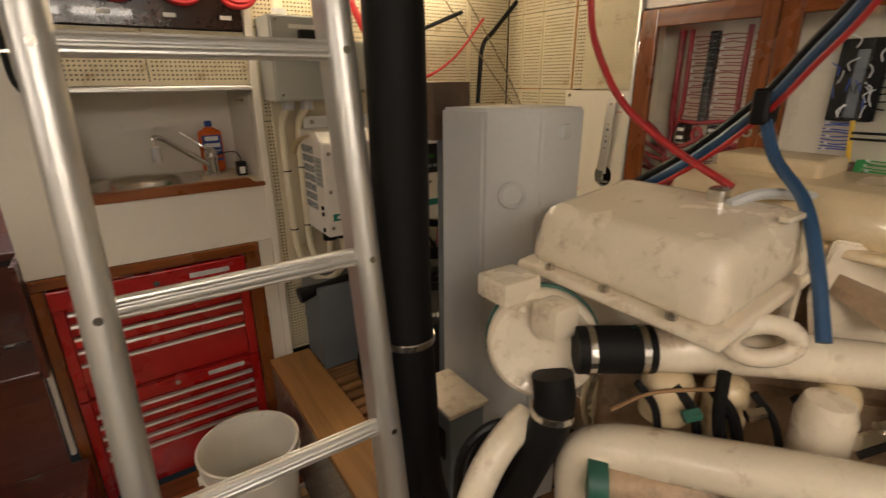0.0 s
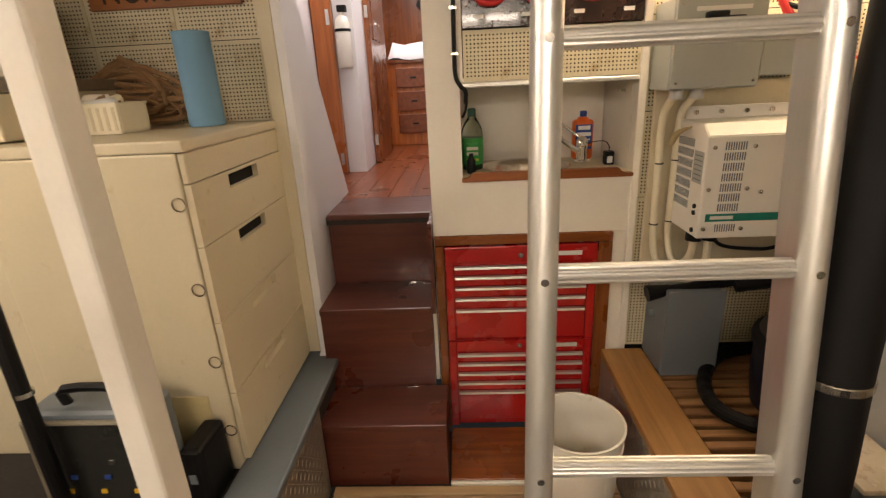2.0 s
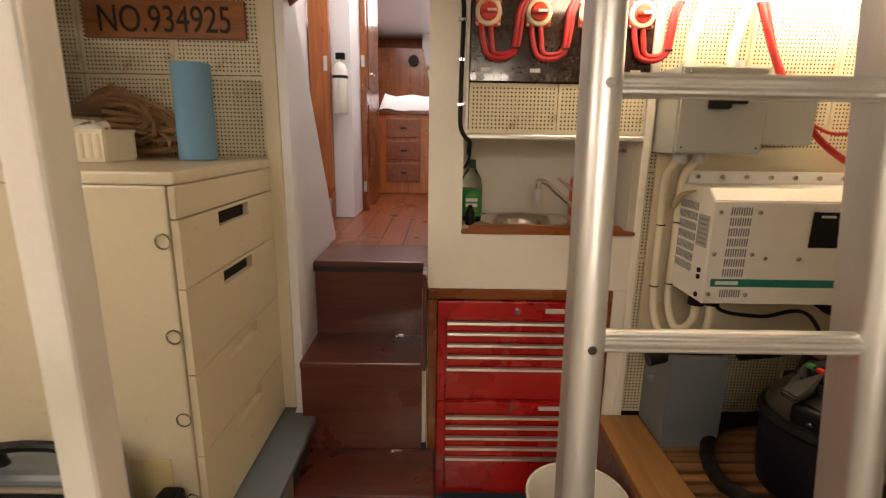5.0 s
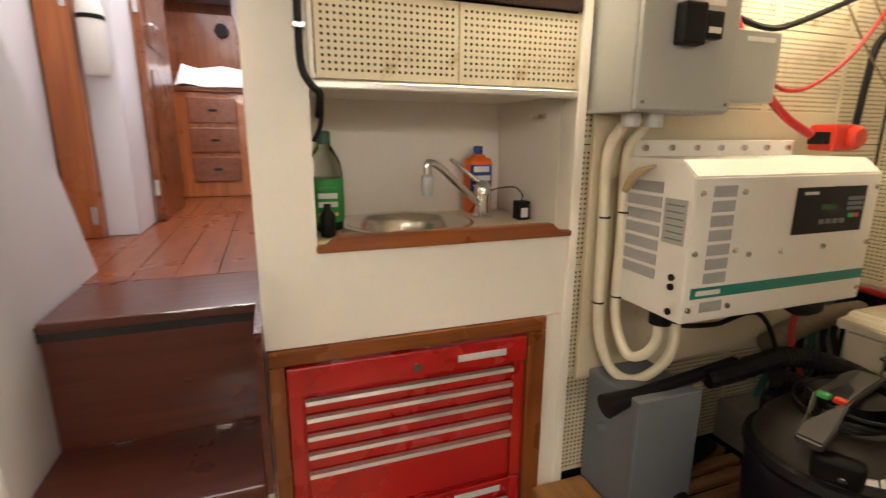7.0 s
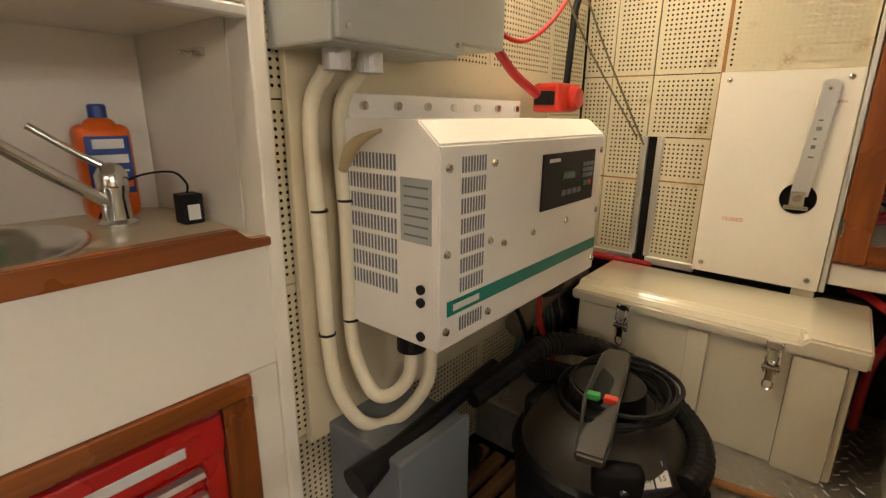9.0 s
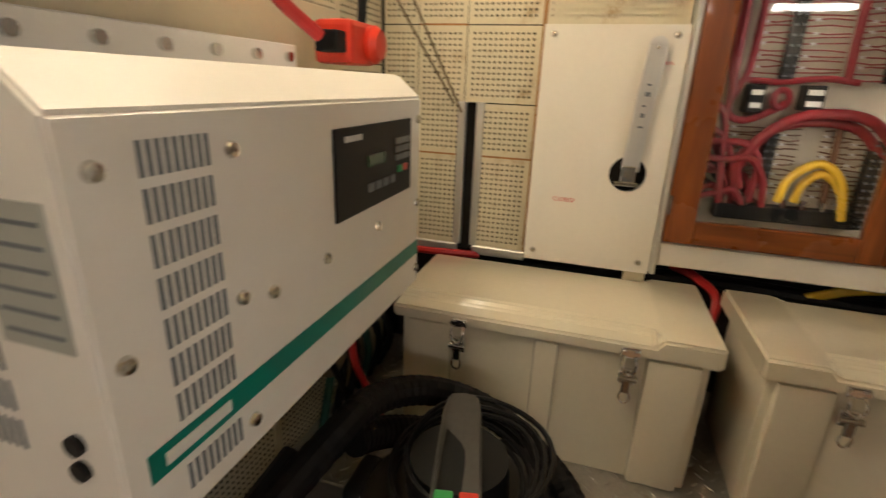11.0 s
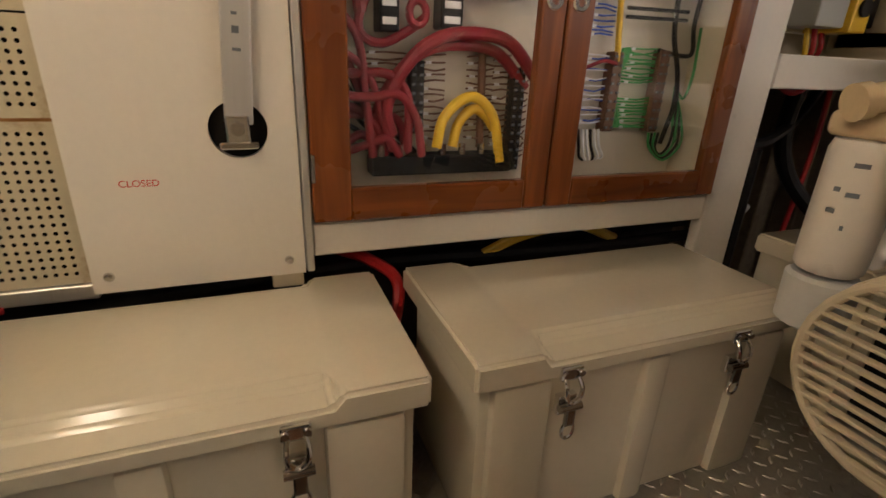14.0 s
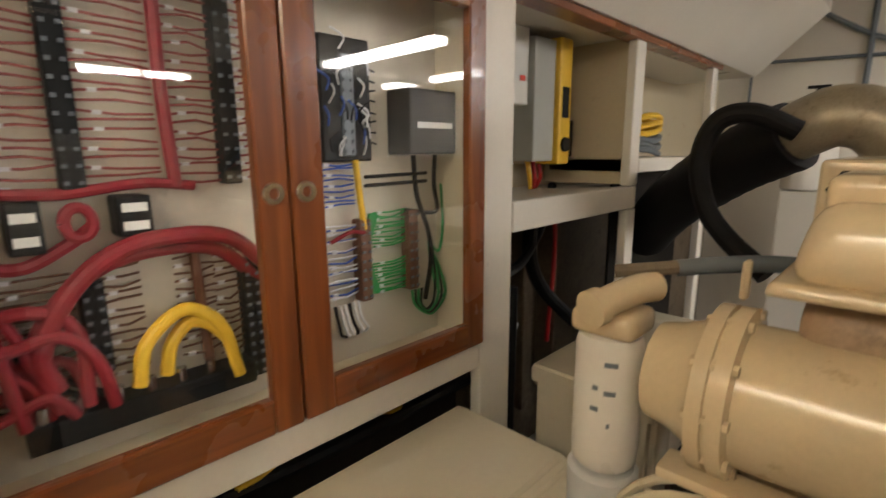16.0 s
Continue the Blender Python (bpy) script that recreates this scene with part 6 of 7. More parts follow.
def port_things():
    t = thing("paper_towel_roll", (-0.985, 1.63, 1.3555), "roll of blue paper towel standing on the drawer cabinet", "paper towel")
    smooth(part("roll", lathe([(0.052, 0), (0.054, 0.002), (0.054, 0.276), (0.052, 0.278), (0.021, 0.278), (0.020, 0.27)], 32), TOWEL, t))
    part("core", lathe([(0.0195, 0.0), (0.0195, 0.274), (0.016, 0.274)], 20), CORD, t)
    b = thing("plastic_basket", (-1.225, 1.50, 1.3555), "tan plastic basket heaped with odds and ends", "basket")
    for x0, y0, x1, y1 in ((-0.09, -0.07, 0.09, -0.062), (-0.09, 0.062, 0.09, 0.07), (-0.09, -0.0615, -0.082, 0.0615), (0.082, -0.0615, 0.09, 0.0615)):
        part("side", box((x0, y0, 0.006), (x1, y1, 0.082), 0.002, 1), CONDUIT, b)
    part("base", box((-0.088, -0.068, 0), (0.088, 0.068, 0.0058)), CONDUIT, b)
    part("rim", tube([(-0.09, -0.07, 0.082), (0.09, -0.07, 0.082), (0.09, 0.07, 0.082), (-0.09, 0.07, 0.082), (-0.09, -0.07, 0.082)], 0.004, 6, 0), CONDUIT, b)
    for k in range(8):
        part("groove", box((-0.080 + 0.022 * k, -0.072, 0.010), (-0.072 + 0.022 * k, -0.0702, 0.074)), CREAM, b)
    rnd = random.Random(8)
    o = thing("loose_rags", (-1.225, 1.50, 1.42), "pale rags and small parts lying in the basket", "rag")
    for k in range(7):
        p = [Vector((rnd.uniform(-0.07, 0.07), rnd.uniform(-0.05, 0.05), 0.005 + rnd.uniform(0, 0.03))) for _ in range(3)]
        smooth(part("scrap", tube(p, 0.010 + 0.006 * rnd.random(), 8, 4), (WHITE, CONDUIT, GREYPLASTIC, CORD)[k % 4], o), 80)
    k = thing("rope_tangle", (-1.28, 1.77, 1.3555), "tangle of frayed brown rope against the bulkhead", "rope")
    pts = []
    for i in range(46):
        u = i / 45
        pts.append((0.30 * math.sin(i * 1.9) * (0.4 + 0.5 * u) - 0.02, -0.03 + 0.025 * math.sin(i * 2.7), 0.02 + 0.09 * (1 + math.cos(i * 1.3)) * (1.15 - abs(math.sin(i * 1.9) * (0.4 + 0.5 * u)))))
    part("strand", tube(pts, 0.008, 6, 4, ridge=0.25), CORD, k)
    s = thing("sea_strainer", (-1.385, 1.32, 1.5145), "white plastic strainer pot with a wire bail", "strainer")
    smooth(part("pot", lathe([(0.05, 0), (0.058, 0.004), (0.056, 0.10), (0.060, 0.102), (0.060, 0.115), (0.04, 0.118)], 28), BUCKETP, s))
    part("print_patch", box((-0.025, -0.0600, 0.028), (0.035, -0.055, 0.082)), LABEL, s)
    for q in range(4):
        part("print_bar", box((-0.020, -0.0608, 0.036 + 0.011 * q), (0.030, -0.0600, 0.040 + 0.011 * q)), DARKGREY, s)
    part("bail", tube([(-0.035, 0, 0.115), (-0.035, 0, 0.17), (0.03, 0, 0.175), (0.035, 0, 0.115)], 0.006, 8, 3), BUCKETP, s)
    part("hose", tube([(-0.01, -0.01, 0.17), (-0.03, 0.0, 0.22), (-0.02, 0.04, 0.26)], 0.010, 8), BUCKETP, s)
    a = thing("air_conditioner_unit", (-1.745, 1.31, 1.5145), "white marine air conditioning unit with a blue badge", "air conditioner")
    part("case", box((-0.25, 0, 0), (0.235, 0.40, 0.235), 0.006), GLOSS_WHITE, a)
    part("side_plate", box((0.2355, 0.005, 0.004), (0.300, 0.38, 0.232), 0.003), GREYBOX, a, "grey painted side plate")
    part("badge", box((0.06, -0.003, 0.125), (0.225, -0.0005, 0.195), 0.004, 2), BLUE, a, "blue badge with a white mark")
    part("badge_mark", box((0.15, -0.0045, 0.150), (0.212, -0.003, 0.168)), LABEL, a)
    part("valve", tube([(0.255, -0.03, 0.03), (0.255, -0.03, 0.09), (0.262, -0.03, 0.122), (0.295, -0.03, 0.128)], 0.014, 10), BLACK, a)
    part("valve_knob", rod((0.262, -0.055, 0.02), (0.262, -0.03, 0.02), 0.011, 12), REDPLASTIC, a)
    part("hose", tube([(0.250, -0.02, 0.06), (0.20, -0.05, 0.012), (0.05, -0.10, -0.02), (-0.2, -0.08, -0.01)], 0.016, 10), BLACK, a)
    for q in range(3):
        part("pipe", tube([(-0.2, -0.04 + 0.05 * q, 0.16 + 0.05 * q), (0.08, -0.05 + 0.05 * q, 0.30 + 0.02 * q), (0.25, 0.0 + 0.05 * q, 0.32 - 0.02 * q), (0.46, 0.10 + 0.04 * q, 0.29 + 0.02 * q)], 0.016, 10), CONDUIT, a, "cream lagged pipe")
    part("bracket", box((0.400, 0.10, 0.0), (0.424, 0.13, 0.29), 0.002, 1), CREAM, a)
    c = thing("caged_lamp", (-1.29, 1.29, 1.93), "caged bulkhead lamp with a warm lit globe", "lamp")
    part("base", box((-0.075, -0.05, -0.022), (0.075, 0.05, 0.015), 0.006), CREAM, c)
    smooth(part("globe", lathe([(0.05, -0.024), (0.048, -0.05), (0.030, -0.075), (0.004, -0.082)], 24), glow("warm_globe", (1.0, 0.55, 0.2), 2.2), c, "glowing ribbed globe"), 80)
    for q in range(4):
        a0 = q * math.pi / 4
        part("cage_bar", tube([(0.056 * math.cos(a0) * u, 0.056 * math.sin(a0) * u, -0.026 - 0.064 * math.sqrt(max(0, 1 - u * u))) for u in [-1 + k / 6 for k in range(13)]], 0.003, 6, 0), CREAM, c)
    part("cage_ring", tube([(0.056 * math.cos(q * math.tau / 20), 0.056 * math.sin(q * math.tau / 20), -0.028) for q in range(21)], 0.004, 6, 0), CREAM, c)
    h = thing("black_hose", (0, 0, 0), "black water hose clipped to the side cabinet", "hose")
    part("hose", tube([(-1.185, 0.95, 1.27), (-1.185, 0.95, 1.15), (-1.19, 0.95, 0.8), (-1.19, 0.95, 0.40)], 0.018, 12), RUBBER, h)
    for z in (1.11, 0.82):
        part("clamp", lathe([(0.0185, 0), (0.021, 0), (0.021, 0.012), (0.0185, 0.012)], 16, m=Matrix.Translation((-1.186, 0.95, z))), STEEL, h)
    x = thing("parts_organiser", (-1.00, 0.99, DECK - 0.008), "grey parts case with clear lid on the port platform", "tool box")
    part("base", box((-0.26, 0.0, 0), (0.06, 0.10, 0.36), 0.02, 3), DARKGREY, x)
    part("lid", box((-0.25, -0.012, 0.02), (0.05, -0.0005, 0.34), 0.008), material("smoky_plastic", (0.022, 0.022, 0.020), 0.25), x, "smoky plastic lid")
    part("frame", tube([(-0.25, -0.012, 0.03), (0.05, -0.012, 0.03), (0.05, -0.012, 0.34), (-0.25, -0.012, 0.34), (-0.25, -0.012, 0.03)], 0.008, 8, 0), TAUPE_RIM, x)
    part("handle", tube([(-0.17, 0.04, 0.355), (-0.17, 0.04, 0.40), (-0.03, 0.04, 0.40), (-0.03, 0.04, 0.355)], 0.012, 8, 3), BLACK, x)
    for u in (-0.22, 0.02):
        part("latch", box((u - 0.02, -0.020, 0.31), (u + 0.02, -0.0125, 0.37), 0.004, 1), TAUPE_RIM, x)
    for q in range(12):
        part("small_part", box((-0.22 + 0.022 * q, -0.0155, 0.08 + 0.045 * (q % 4)), (-0.205 + 0.022 * q, -0.0122, 0.092 + 0.045 * (q % 4))), (REDPLASTIC, YELLOWCABLE, BLUE, STEEL)[q % 4], x)
    y = thing("black_case", (-0.90, 1.08, DECK - 0.008), "black plastic tool case leaning on the drawer cabinet", "tool case")
    part("shell", box((-0.03, -0.05, 0.0), (0.03, 0.09, 0.20), 0.018, 3), BLACK, y)
    part("latch", box((-0.010, -0.056, 0.10), (0.010, -0.0505, 0.13), 0.002, 1), DARKGREY, y)
    e = thing("port_engine_pipe", (-0.70, 0.37, 1.225), "cream painted engine pipe elbow of the port engine", "engine pipe")
    smooth(part("pipe", tube([(-0.35, -0.35, -0.20), (-0.12, -0.12, -0.03), (0.0, 0.0, 0.03), (0.06, 0.025, 0.045), (0.085, 0.033, 0.047)], 0.020, 14), ENGINE, e))
    smooth(part("collar", rod((0.062, 0.026, 0.045), (0.085, 0.033, 0.047), 0.0245, 16), GREYPLASTIC, e))
    m = thing("port_engine", (-1.25, 0.1, DECK), "cream painted port engine block low beside the walkway", "engine")
    smooth(part("block", box((-0.30, -1.3, 0.0), (0.30, 0.22, 0.52), 0.05, 3), ENGINE, m))
    smooth(part("valve_cover", box((-0.20, -1.1, 0.525), (0.20, 0.12, 0.66), 0.04, 3), ENGINE, m))
    smooth(part("filter", rod((0.24, 0.30, 0.10), (0.24, 0.30, 0.34), 0.06, 20), WHITE, m))


port_things()

# ---- cabin beyond the companionway ----


def cabin():
    f = structure("door_frame_passage", box((-0.985, 2.985, UPPER + 0.002), (-0.875, 3.02, 2.49), 0.004), CABINWOOD, "bright varnished door frame in the passage")
    part("strike", box((-0.905, 2.980, 1.78), (-0.885, 2.984, 1.86)), STEEL, f)
    part("hinge", box((-0.905, 2.980, 1.00), (-0.885, 2.984, 1.07)), STEEL, f)
    structure("wall_passage_end", box((-0.873, 3.025, UPPER + 0.002), (-0.762, 3.36, 2.49)), LINER, "pale lined corner beside the cabin door")
    d = thing("cabin_door", (-0.755, 3.34, UPPER + 0.004), "varnished mahogany cabin door standing open", "door")
    part("leaf", box((0.0, 0.0, 0.0), (0.032, 0.62, 1.53), 0.004), MAHOG, d)
    part("panel_moulding", box((0.0325, 0.08, 0.12), (0.038, 0.54, 0.68), 0.003, 1), MAHOG, d)
    part("panel_moulding", box((0.0325, 0.08, 0.78), (0.038, 0.54, 1.42), 0.003, 1), MAHOG, d)
    part("lever_handle", tube([(0.034, 0.06, 0.86), (0.060, 0.06, 0.865), (0.068, 0.12, 0.862)], 0.007, 8, 4), CHROME, d)
    for z in (0.12, 0.9):
        part("hinge", box((0.004, -0.006, z), (0.026, -0.0005, z + 0.07)), STEEL, d)
    e = thing("fire_extinguisher", (-0.815, 3.285, 1.55), "white fire extinguisher on a wall bracket", "fire extinguisher")
    smooth(part("bottle", lathe([(0.035, 0), (0.042, 0.01), (0.042, 0.23), (0.028, 0.265), (0.012, 0.275), (0.012, 0.29)], 24, m=Matrix.Translation((0, -0.308 + 0.0, 0))), GLOSS_WHITE, e))
    part("valve", box((-0.02, -0.325, 0.291), (0.03, -0.29, 0.325), 0.004), BLACK, e)
    part("strap", lathe([(0.0425, 0.19), (0.0445, 0.19), (0.0445, 0.205), (0.0425, 0.205)], 24, m=Matrix.Translation((0, -0.308, 0))), BLACK, e)
    part("bracket", box((-0.02, -0.27, 0.10), (0.02, -0.2615, 0.22)), BLACK, e)
    b = thing("berth", (-0.78, 4.30, UPPER + 0.002), "built in berth with three varnished drawers and white bedding", "bed")
    part("base", box((0.0, 0.0, 0.0), (1.3, 1.5, 0.66), 0.004), CABINWOOD, b)
    part("plinth", box((0.02, -0.02, 0.66), (1.3, 1.5, 0.69), 0.004), MAHOG_X, b)
    for k in range(3):
        z = 0.10 + 0.185 * k
        dr = part("drawer", box((0.075, -0.016, z), (0.36, -0.001, z + 0.155), 0.006), SOLE, b, "bright varnished drawer")
        part("finger_pull", box((0.195, -0.019, z + 0.07), (0.245, -0.0165, z + 0.085), 0.002, 1), BLACK, dr)
    bed = bmesh.new()
    n = 26
    vs = [[bed.verts.new((0.02 + 1.2 * i / n, -0.03 + 1.45 * j / n, 0.72 + 0.09 * (1 if 0 < i < n and j > 0 else -0.3) + 0.035 * noise.noise(Vector((i * 0.35, j * 0.35, 3))))) for j in range(n + 1)] for i in range(n + 1)]
    for i in range(n):
        for j in range(n):
            bed.faces.new((vs[i][j], vs[i + 1][j], vs[i + 1][j + 1], vs[i][j + 1]))
    q = thing("duvet", (-0.78, 4.30, UPPER), "rumpled white duvet on the berth", "bedding")
    smooth(part("cover", bed, LINEN, q), 80)
    structure("wall_cabin_panel", prism([(-1.0, UPPER), (-1.0, 2.35), (-0.45, 2.35), (-0.42, 2.2), (-0.30, 1.62), (-0.30, UPPER)], 0.03, "y", 5.7), MAHOG, "varnished headboard bulkhead with a sloping edge")
    structure("wall_cabin_liner", box((-0.46, 5.74, UPPER), (0.6, 5.77, 2.5)), LINER, "white liner beyond the headboard")
    structure("trim_cabin_rail", box((-0.44, 5.66, 2.13), (0.6, 5.69, 2.17)), MAHOG_X, "mahogany grab rail")
    s = thing("reading_lamp", (-0.55, 5.66, 2.22), "round black reading lamp on the headboard", "lamp")
    smooth(part("head", rod((0, 0.035, 0), (0, -0.02, 0), 0.055, 20), BLACK, s))
    part("stem", rod((-0.06, 0.035, 0), (-0.01, 0.02, 0), 0.012, 8), BLACK, s)
    g = thing("door_bumper", (-0.80, 1.865, 1.86), "small brown leather bumper at the head of the companionway", "bumper")
    smooth(part("pad", rod((0.02, 0.0, 0.0), (0.06, 0.0, 0.03), 0.028, 14), STEPWOOD, g))


cabin()

# ---- starboard engine ----


def starboard_engine():
    c = thing("starboard_engine", (0.78, 0.30, 0.30), "cream painted marine diesel engine with rocker covers and pipes", "engine")
    ox, oy, oz = 0.78, 0.30, 0.30

    def L(*p):
        return (p[0] - ox, p[1] - oy, p[2] - oz)

    def cover(x0, x1, y0, y1, z0, z1, lean, mat):
        bm = bmesh.new()
        for grow, za, zb, bev in ((0.009, z0, z0 + 0.014, 0.006), (0.0, z0 + 0.010, z1, 0.030)):
            box(L(x0 - grow, y0 - grow, za), L(x1 + grow, y1 + grow, zb), bev, 4, bm)
        for v in bm.verts:
            u = max(0.0, (v.co.z + oz - z0) / (z1 - z0))
            v.co.x += (0.5 * (x0 + x1) - ox - v.co.x) * 0.16 * u
            v.co.y += (0.5 * (y0 + y1) - oy - v.co.y) * 0.10 * u
            v.co.z += lean * (v.co.x - (0.5 * (x0 + x1) - ox))
            v.co.z += 0.004 * noise.noise(v.co * 9)
        return smooth(part("rocker_cover", bm, mat, c, "smooth cream rocker cover with a bolted flange"), 50)

    a = cover(0.530, 0.770, 0.228, 0.545, 1.180, 1.285, 0.12, ENGINE)
    b = cover(0.79, 1.015, 0.10, 0.490, 1.228, 1.315, 0.0, GENSET)
    smooth(part("filler_block", box(L(0.88, 0.28, 1.30), L(0.995, 0.44, 1.338), 0.012, 3), GENSET, b))
    for y in (0.28, 0.38, 0.48):
        for rc, x in ((a, 0.523), (a, 0.777)):
            part("cover_bolt", lathe([(0.008, 0), (0.008, 0.008), (0.004, 0.010)], 6, m=Matrix.Translation(L(x, y, 1.196 + 0.12 * (x - 0.625)))), STEEL, rc)
    # block, heads and sump
    smooth(part("block", prism([L(x, y, 0)[:2] for x, y in ((0.60, 0.44), (0.64, 0.37), (0.97, -0.02), (1.05, -0.45), (1.06, 0.40), (1.0, 0.44))], 0.48, "z", 0.55 - oz, bevel=0.02), CASTING, c, "oily brown engine block"))
    smooth(part("cylinder_head", box(L(0.60, 0.34, 1.02), L(0.765, 0.540, 1.178), 0.03, 3), ENGINE, c))
    smooth(part("cylinder_head", box(L(0.80, 0.18, 1.02), L(1.00, 0.465, 1.226), 0.03, 3), CASTING, c))
    smooth(part("sump", box(L(0.72, -0.1, 0.40), L(0.98, 0.38, 0.56), 0.04, 3), CASTING, c))
    for y in (0.02, 0.30):
        part("engine_bearer", box(L(0.66, y - 0.06, 0.37), L(1.02, y + 0.06, 0.60), 0.01), DARKGREY, c)
    # raw water pump
    m = Matrix.Translation(L(0.476, 0.440, 1.085)) @ (Vector((-0.68, -0.70, 0.18))).to_track_quat("Z", "Y").to_matrix().to_4x4()
    pump = smooth(part("water_pump", lathe([(0.055, -0.075), (0.074, -0.06), (0.084, -0.03), (0.084, -0.004), (0.080, 0.004), (0.074, 0.007), (0.070, 0.004), (0.005, 0.006)], 32, m=m), ENGINE, c, "round cream water pump housing"))
    gasket = smooth(part("gasket", lathe([(0.0845, -0.040), (0.088, -0.039), (0.088, -0.026), (0.0845, -0.025)], 32, m=m), GREENDARK, pump, "green painted gasket edge"))
    for k in range(6):
        p = m @ Vector((0.064 * math.cos(k * 1.047), 0.064 * math.sin(k * 1.047), 0.008))
        part("cover_screw", lathe([(0.006, 0), (0.006, 0.005), (0.003, 0.006)], 6, m=Matrix.Translation(p) @ m.to_3x3().to_4x4()), ENGINE, pump)
    smooth(part("outlet_box", box(L(0.42, 0.465, 1.150), L(0.492, 0.53, 1.186), 0.006, 2), ENGINE, pump))
    smooth(part("pump_rib", box(L(0.450, 0.395, 1.115), L(0.500, 0.445, 1.165), 0.010, 2), ENGINE, pump))
    # upper pipe with rubber sleeve
    up = [(0.487, 0.389, 1.0995), (0.525, 0.361, 1.101), (0.571, 0.327, 1.102)]
    smooth(part("rubber_sleeve", tube([L(*p) for p in up], 0.0335, 20, 4), RUBBER, c, "black rubber sleeve with band clamps"))
    for u in (0.18, 0.85):
        q = Vector(L(*up[0])).lerp(Vector(L(*up[-1])), u)
        d = (Vector(up[-1]) - Vector(up[0])).normalized()
        part("band_clamp", lathe([(0.0338, -0.005), (0.0355, -0.0045), (0.0355, 0.0045), (0.0338, 0.005)], 24, m=Matrix.Translation(q) @ d.to_track_quat("Z", "Y").to_matrix().to_4x4()), STEEL, c)
    smooth(part("coolant_pipe", tube([L(0.550, 0.343, 1.102), L(0.66, 0.25, 1.104), L(0.80, 0.11, 1.100), L(0.95, -0.10, 1.09), L(1.02, -0.35, 1.05)], 0.031, 20, 6), ENGINE, c, "cream painted coolant pipe"))
    smooth(part("pipe_end", rod(L(0.548, 0.345, 1.102), L(0.562, 0.334, 1.102), 0.033, 20), GREENDARK, c))
    # lower pipe with elbow
    smooth(part("exhaust_pipe", tube([L(0.501, 0.365, 0.72), L(0.497, 0.367, 0.84), L(0.490, 0.366, 0.900), L(0.489, 0.358, 0.935), L(0.500, 0.339, 0.957), L(0.522, 0.300, 0.972), L(0.555, 0.221, 0.992), L(0.608, 0.096, 1.022), L(0.70, -0.06, 1.035), L(0.85, -0.25, 1.03)], 0.034, 20, 6), ENGINE, c, "cream painted lower pipe with an elbow"))
    smooth(part("inner_pipe", tube([L(0.47, 0.32, 0.93), L(0.55, 0.235, 0.935), L(0.68, 0.09, 0.93)], 0.026, 14, 5), CASTING, c))
    smooth(part("inner_collar", rod(L(0.462, 0.328, 0.93), L(0.480, 0.309, 0.931), 0.034, 16), GREENDARK, c))
    smooth(part("pump_hose", tube([L(0.462, 0.405, 1.06), L(0.460, 0.395, 1.02), L(0.452, 0.40, 0.97), L(0.44, 0.42, 0.90), L(0.43, 0.45, 0.80)], 0.030, 16, 5), RUBBER, c, "black hose below the water pump"))
    part("band_clamp", lathe([(0.0305, -0.006), (0.033, -0.005), (0.033, 0.005), (0.0305, 0.006)], 20, m=Matrix.Translation(L(0.459, 0.396, 1.005))), STEEL, c)
    smooth(part("return_pipe", tube([L(0.30, 0.42, 0.80), L(0.345, 0.425, 0.90), L(0.39, 0.43, 0.95), L(0.45, 0.44, 0.97)], 0.024, 14, 6), ENGINE, c))
    for k in range(4):
        part("black_cable", tube([L(0.36 + 0.02 * k, 0.50, 0.78), L(0.355 + 0.022 * k, 0.47, 0.93 - 0.015 * k), L(0.42 + 0.012 * k, 0.45, 0.965 - 0.02 * k), L(0.50, 0.42, 0.88)], 0.008, 8, 6), BLACK, c)
    # lifting eye, filters and odds between the pipes
    ring = [L(0.625 + 0.030 * math.cos(k * math.tau / 16), 0.215 - 0.026 * math.cos(k * math.tau / 16), 1.150 + 0.024 * math.sin(k * math.tau / 16)) for k in range(17)]
    smooth(part("lifting_eye", tube(ring, 0.0125, 12, 0), ENGINE, c, "cream lifting eye"))
    for x, y, r in ((0.69, 0.150, 0.034), (0.80, 0.05, 0.036)):
        smooth(part("fuel_filter", lathe([(r * 0.4, 0.0), (r * 0.9, 0.012), (r, 0.03), (r, 0.10), (r * 0.8, 0.12)], 22, m=Matrix.Translation(L(x, y, 0.955))), ENGINE, c))
    part("steel_fitting", rod(L(0.71, 0.12, 1.01), L(0.74, 0.09, 1.04), 0.014, 6), STEEL, c)
    part("red_wire", tube([L(0.50, 0.33, 1.03), L(0.55, 0.30, 1.055), L(0.60, 0.24, 1.075)], 0.0028, 6, 5), CORD, c)
    part("dark_hose", tube([L(0.60, 0.24, 1.10), L(0.60, 0.235, 1.03), L(0.62, 0.22, 0.94)], 0.009, 8, 5), RUBBER, c)
    # clutter on the engine's flank between the pipes
    for x, y, z, r, h_ in ((0.60, 0.31, 0.985, 0.036, 0.085), (0.655, 0.255, 0.965, 0.030, 0.10), (0.745, 0.155, 0.985, 0.026, 0.09)):
        smooth(part("cylinder_boss", lathe([(r * 0.55, 0.0), (r * 0.95, 0.008), (r, 0.03), (r, h_ - 0.02), (r * 0.82, h_ - 0.006), (r * 0.5, h_)], 20, m=Matrix.Translation(L(x, y, z))), GENSET, c, "stained tan casting boss"))
    for k in range(5):
        u = 0.035 * k
        part("black_hose", tube([L(0.545 + u, 0.325 - u, 1.06), L(0.555 + u, 0.300 - u, 1.03), L(0.560 + u * 1.1, 0.290 - u, 0.985), L(0.585 + u, 0.285 - u, 0.93)], 0.0055 + 0.0015 * (k % 3), 8, 5), RUBBER, c)
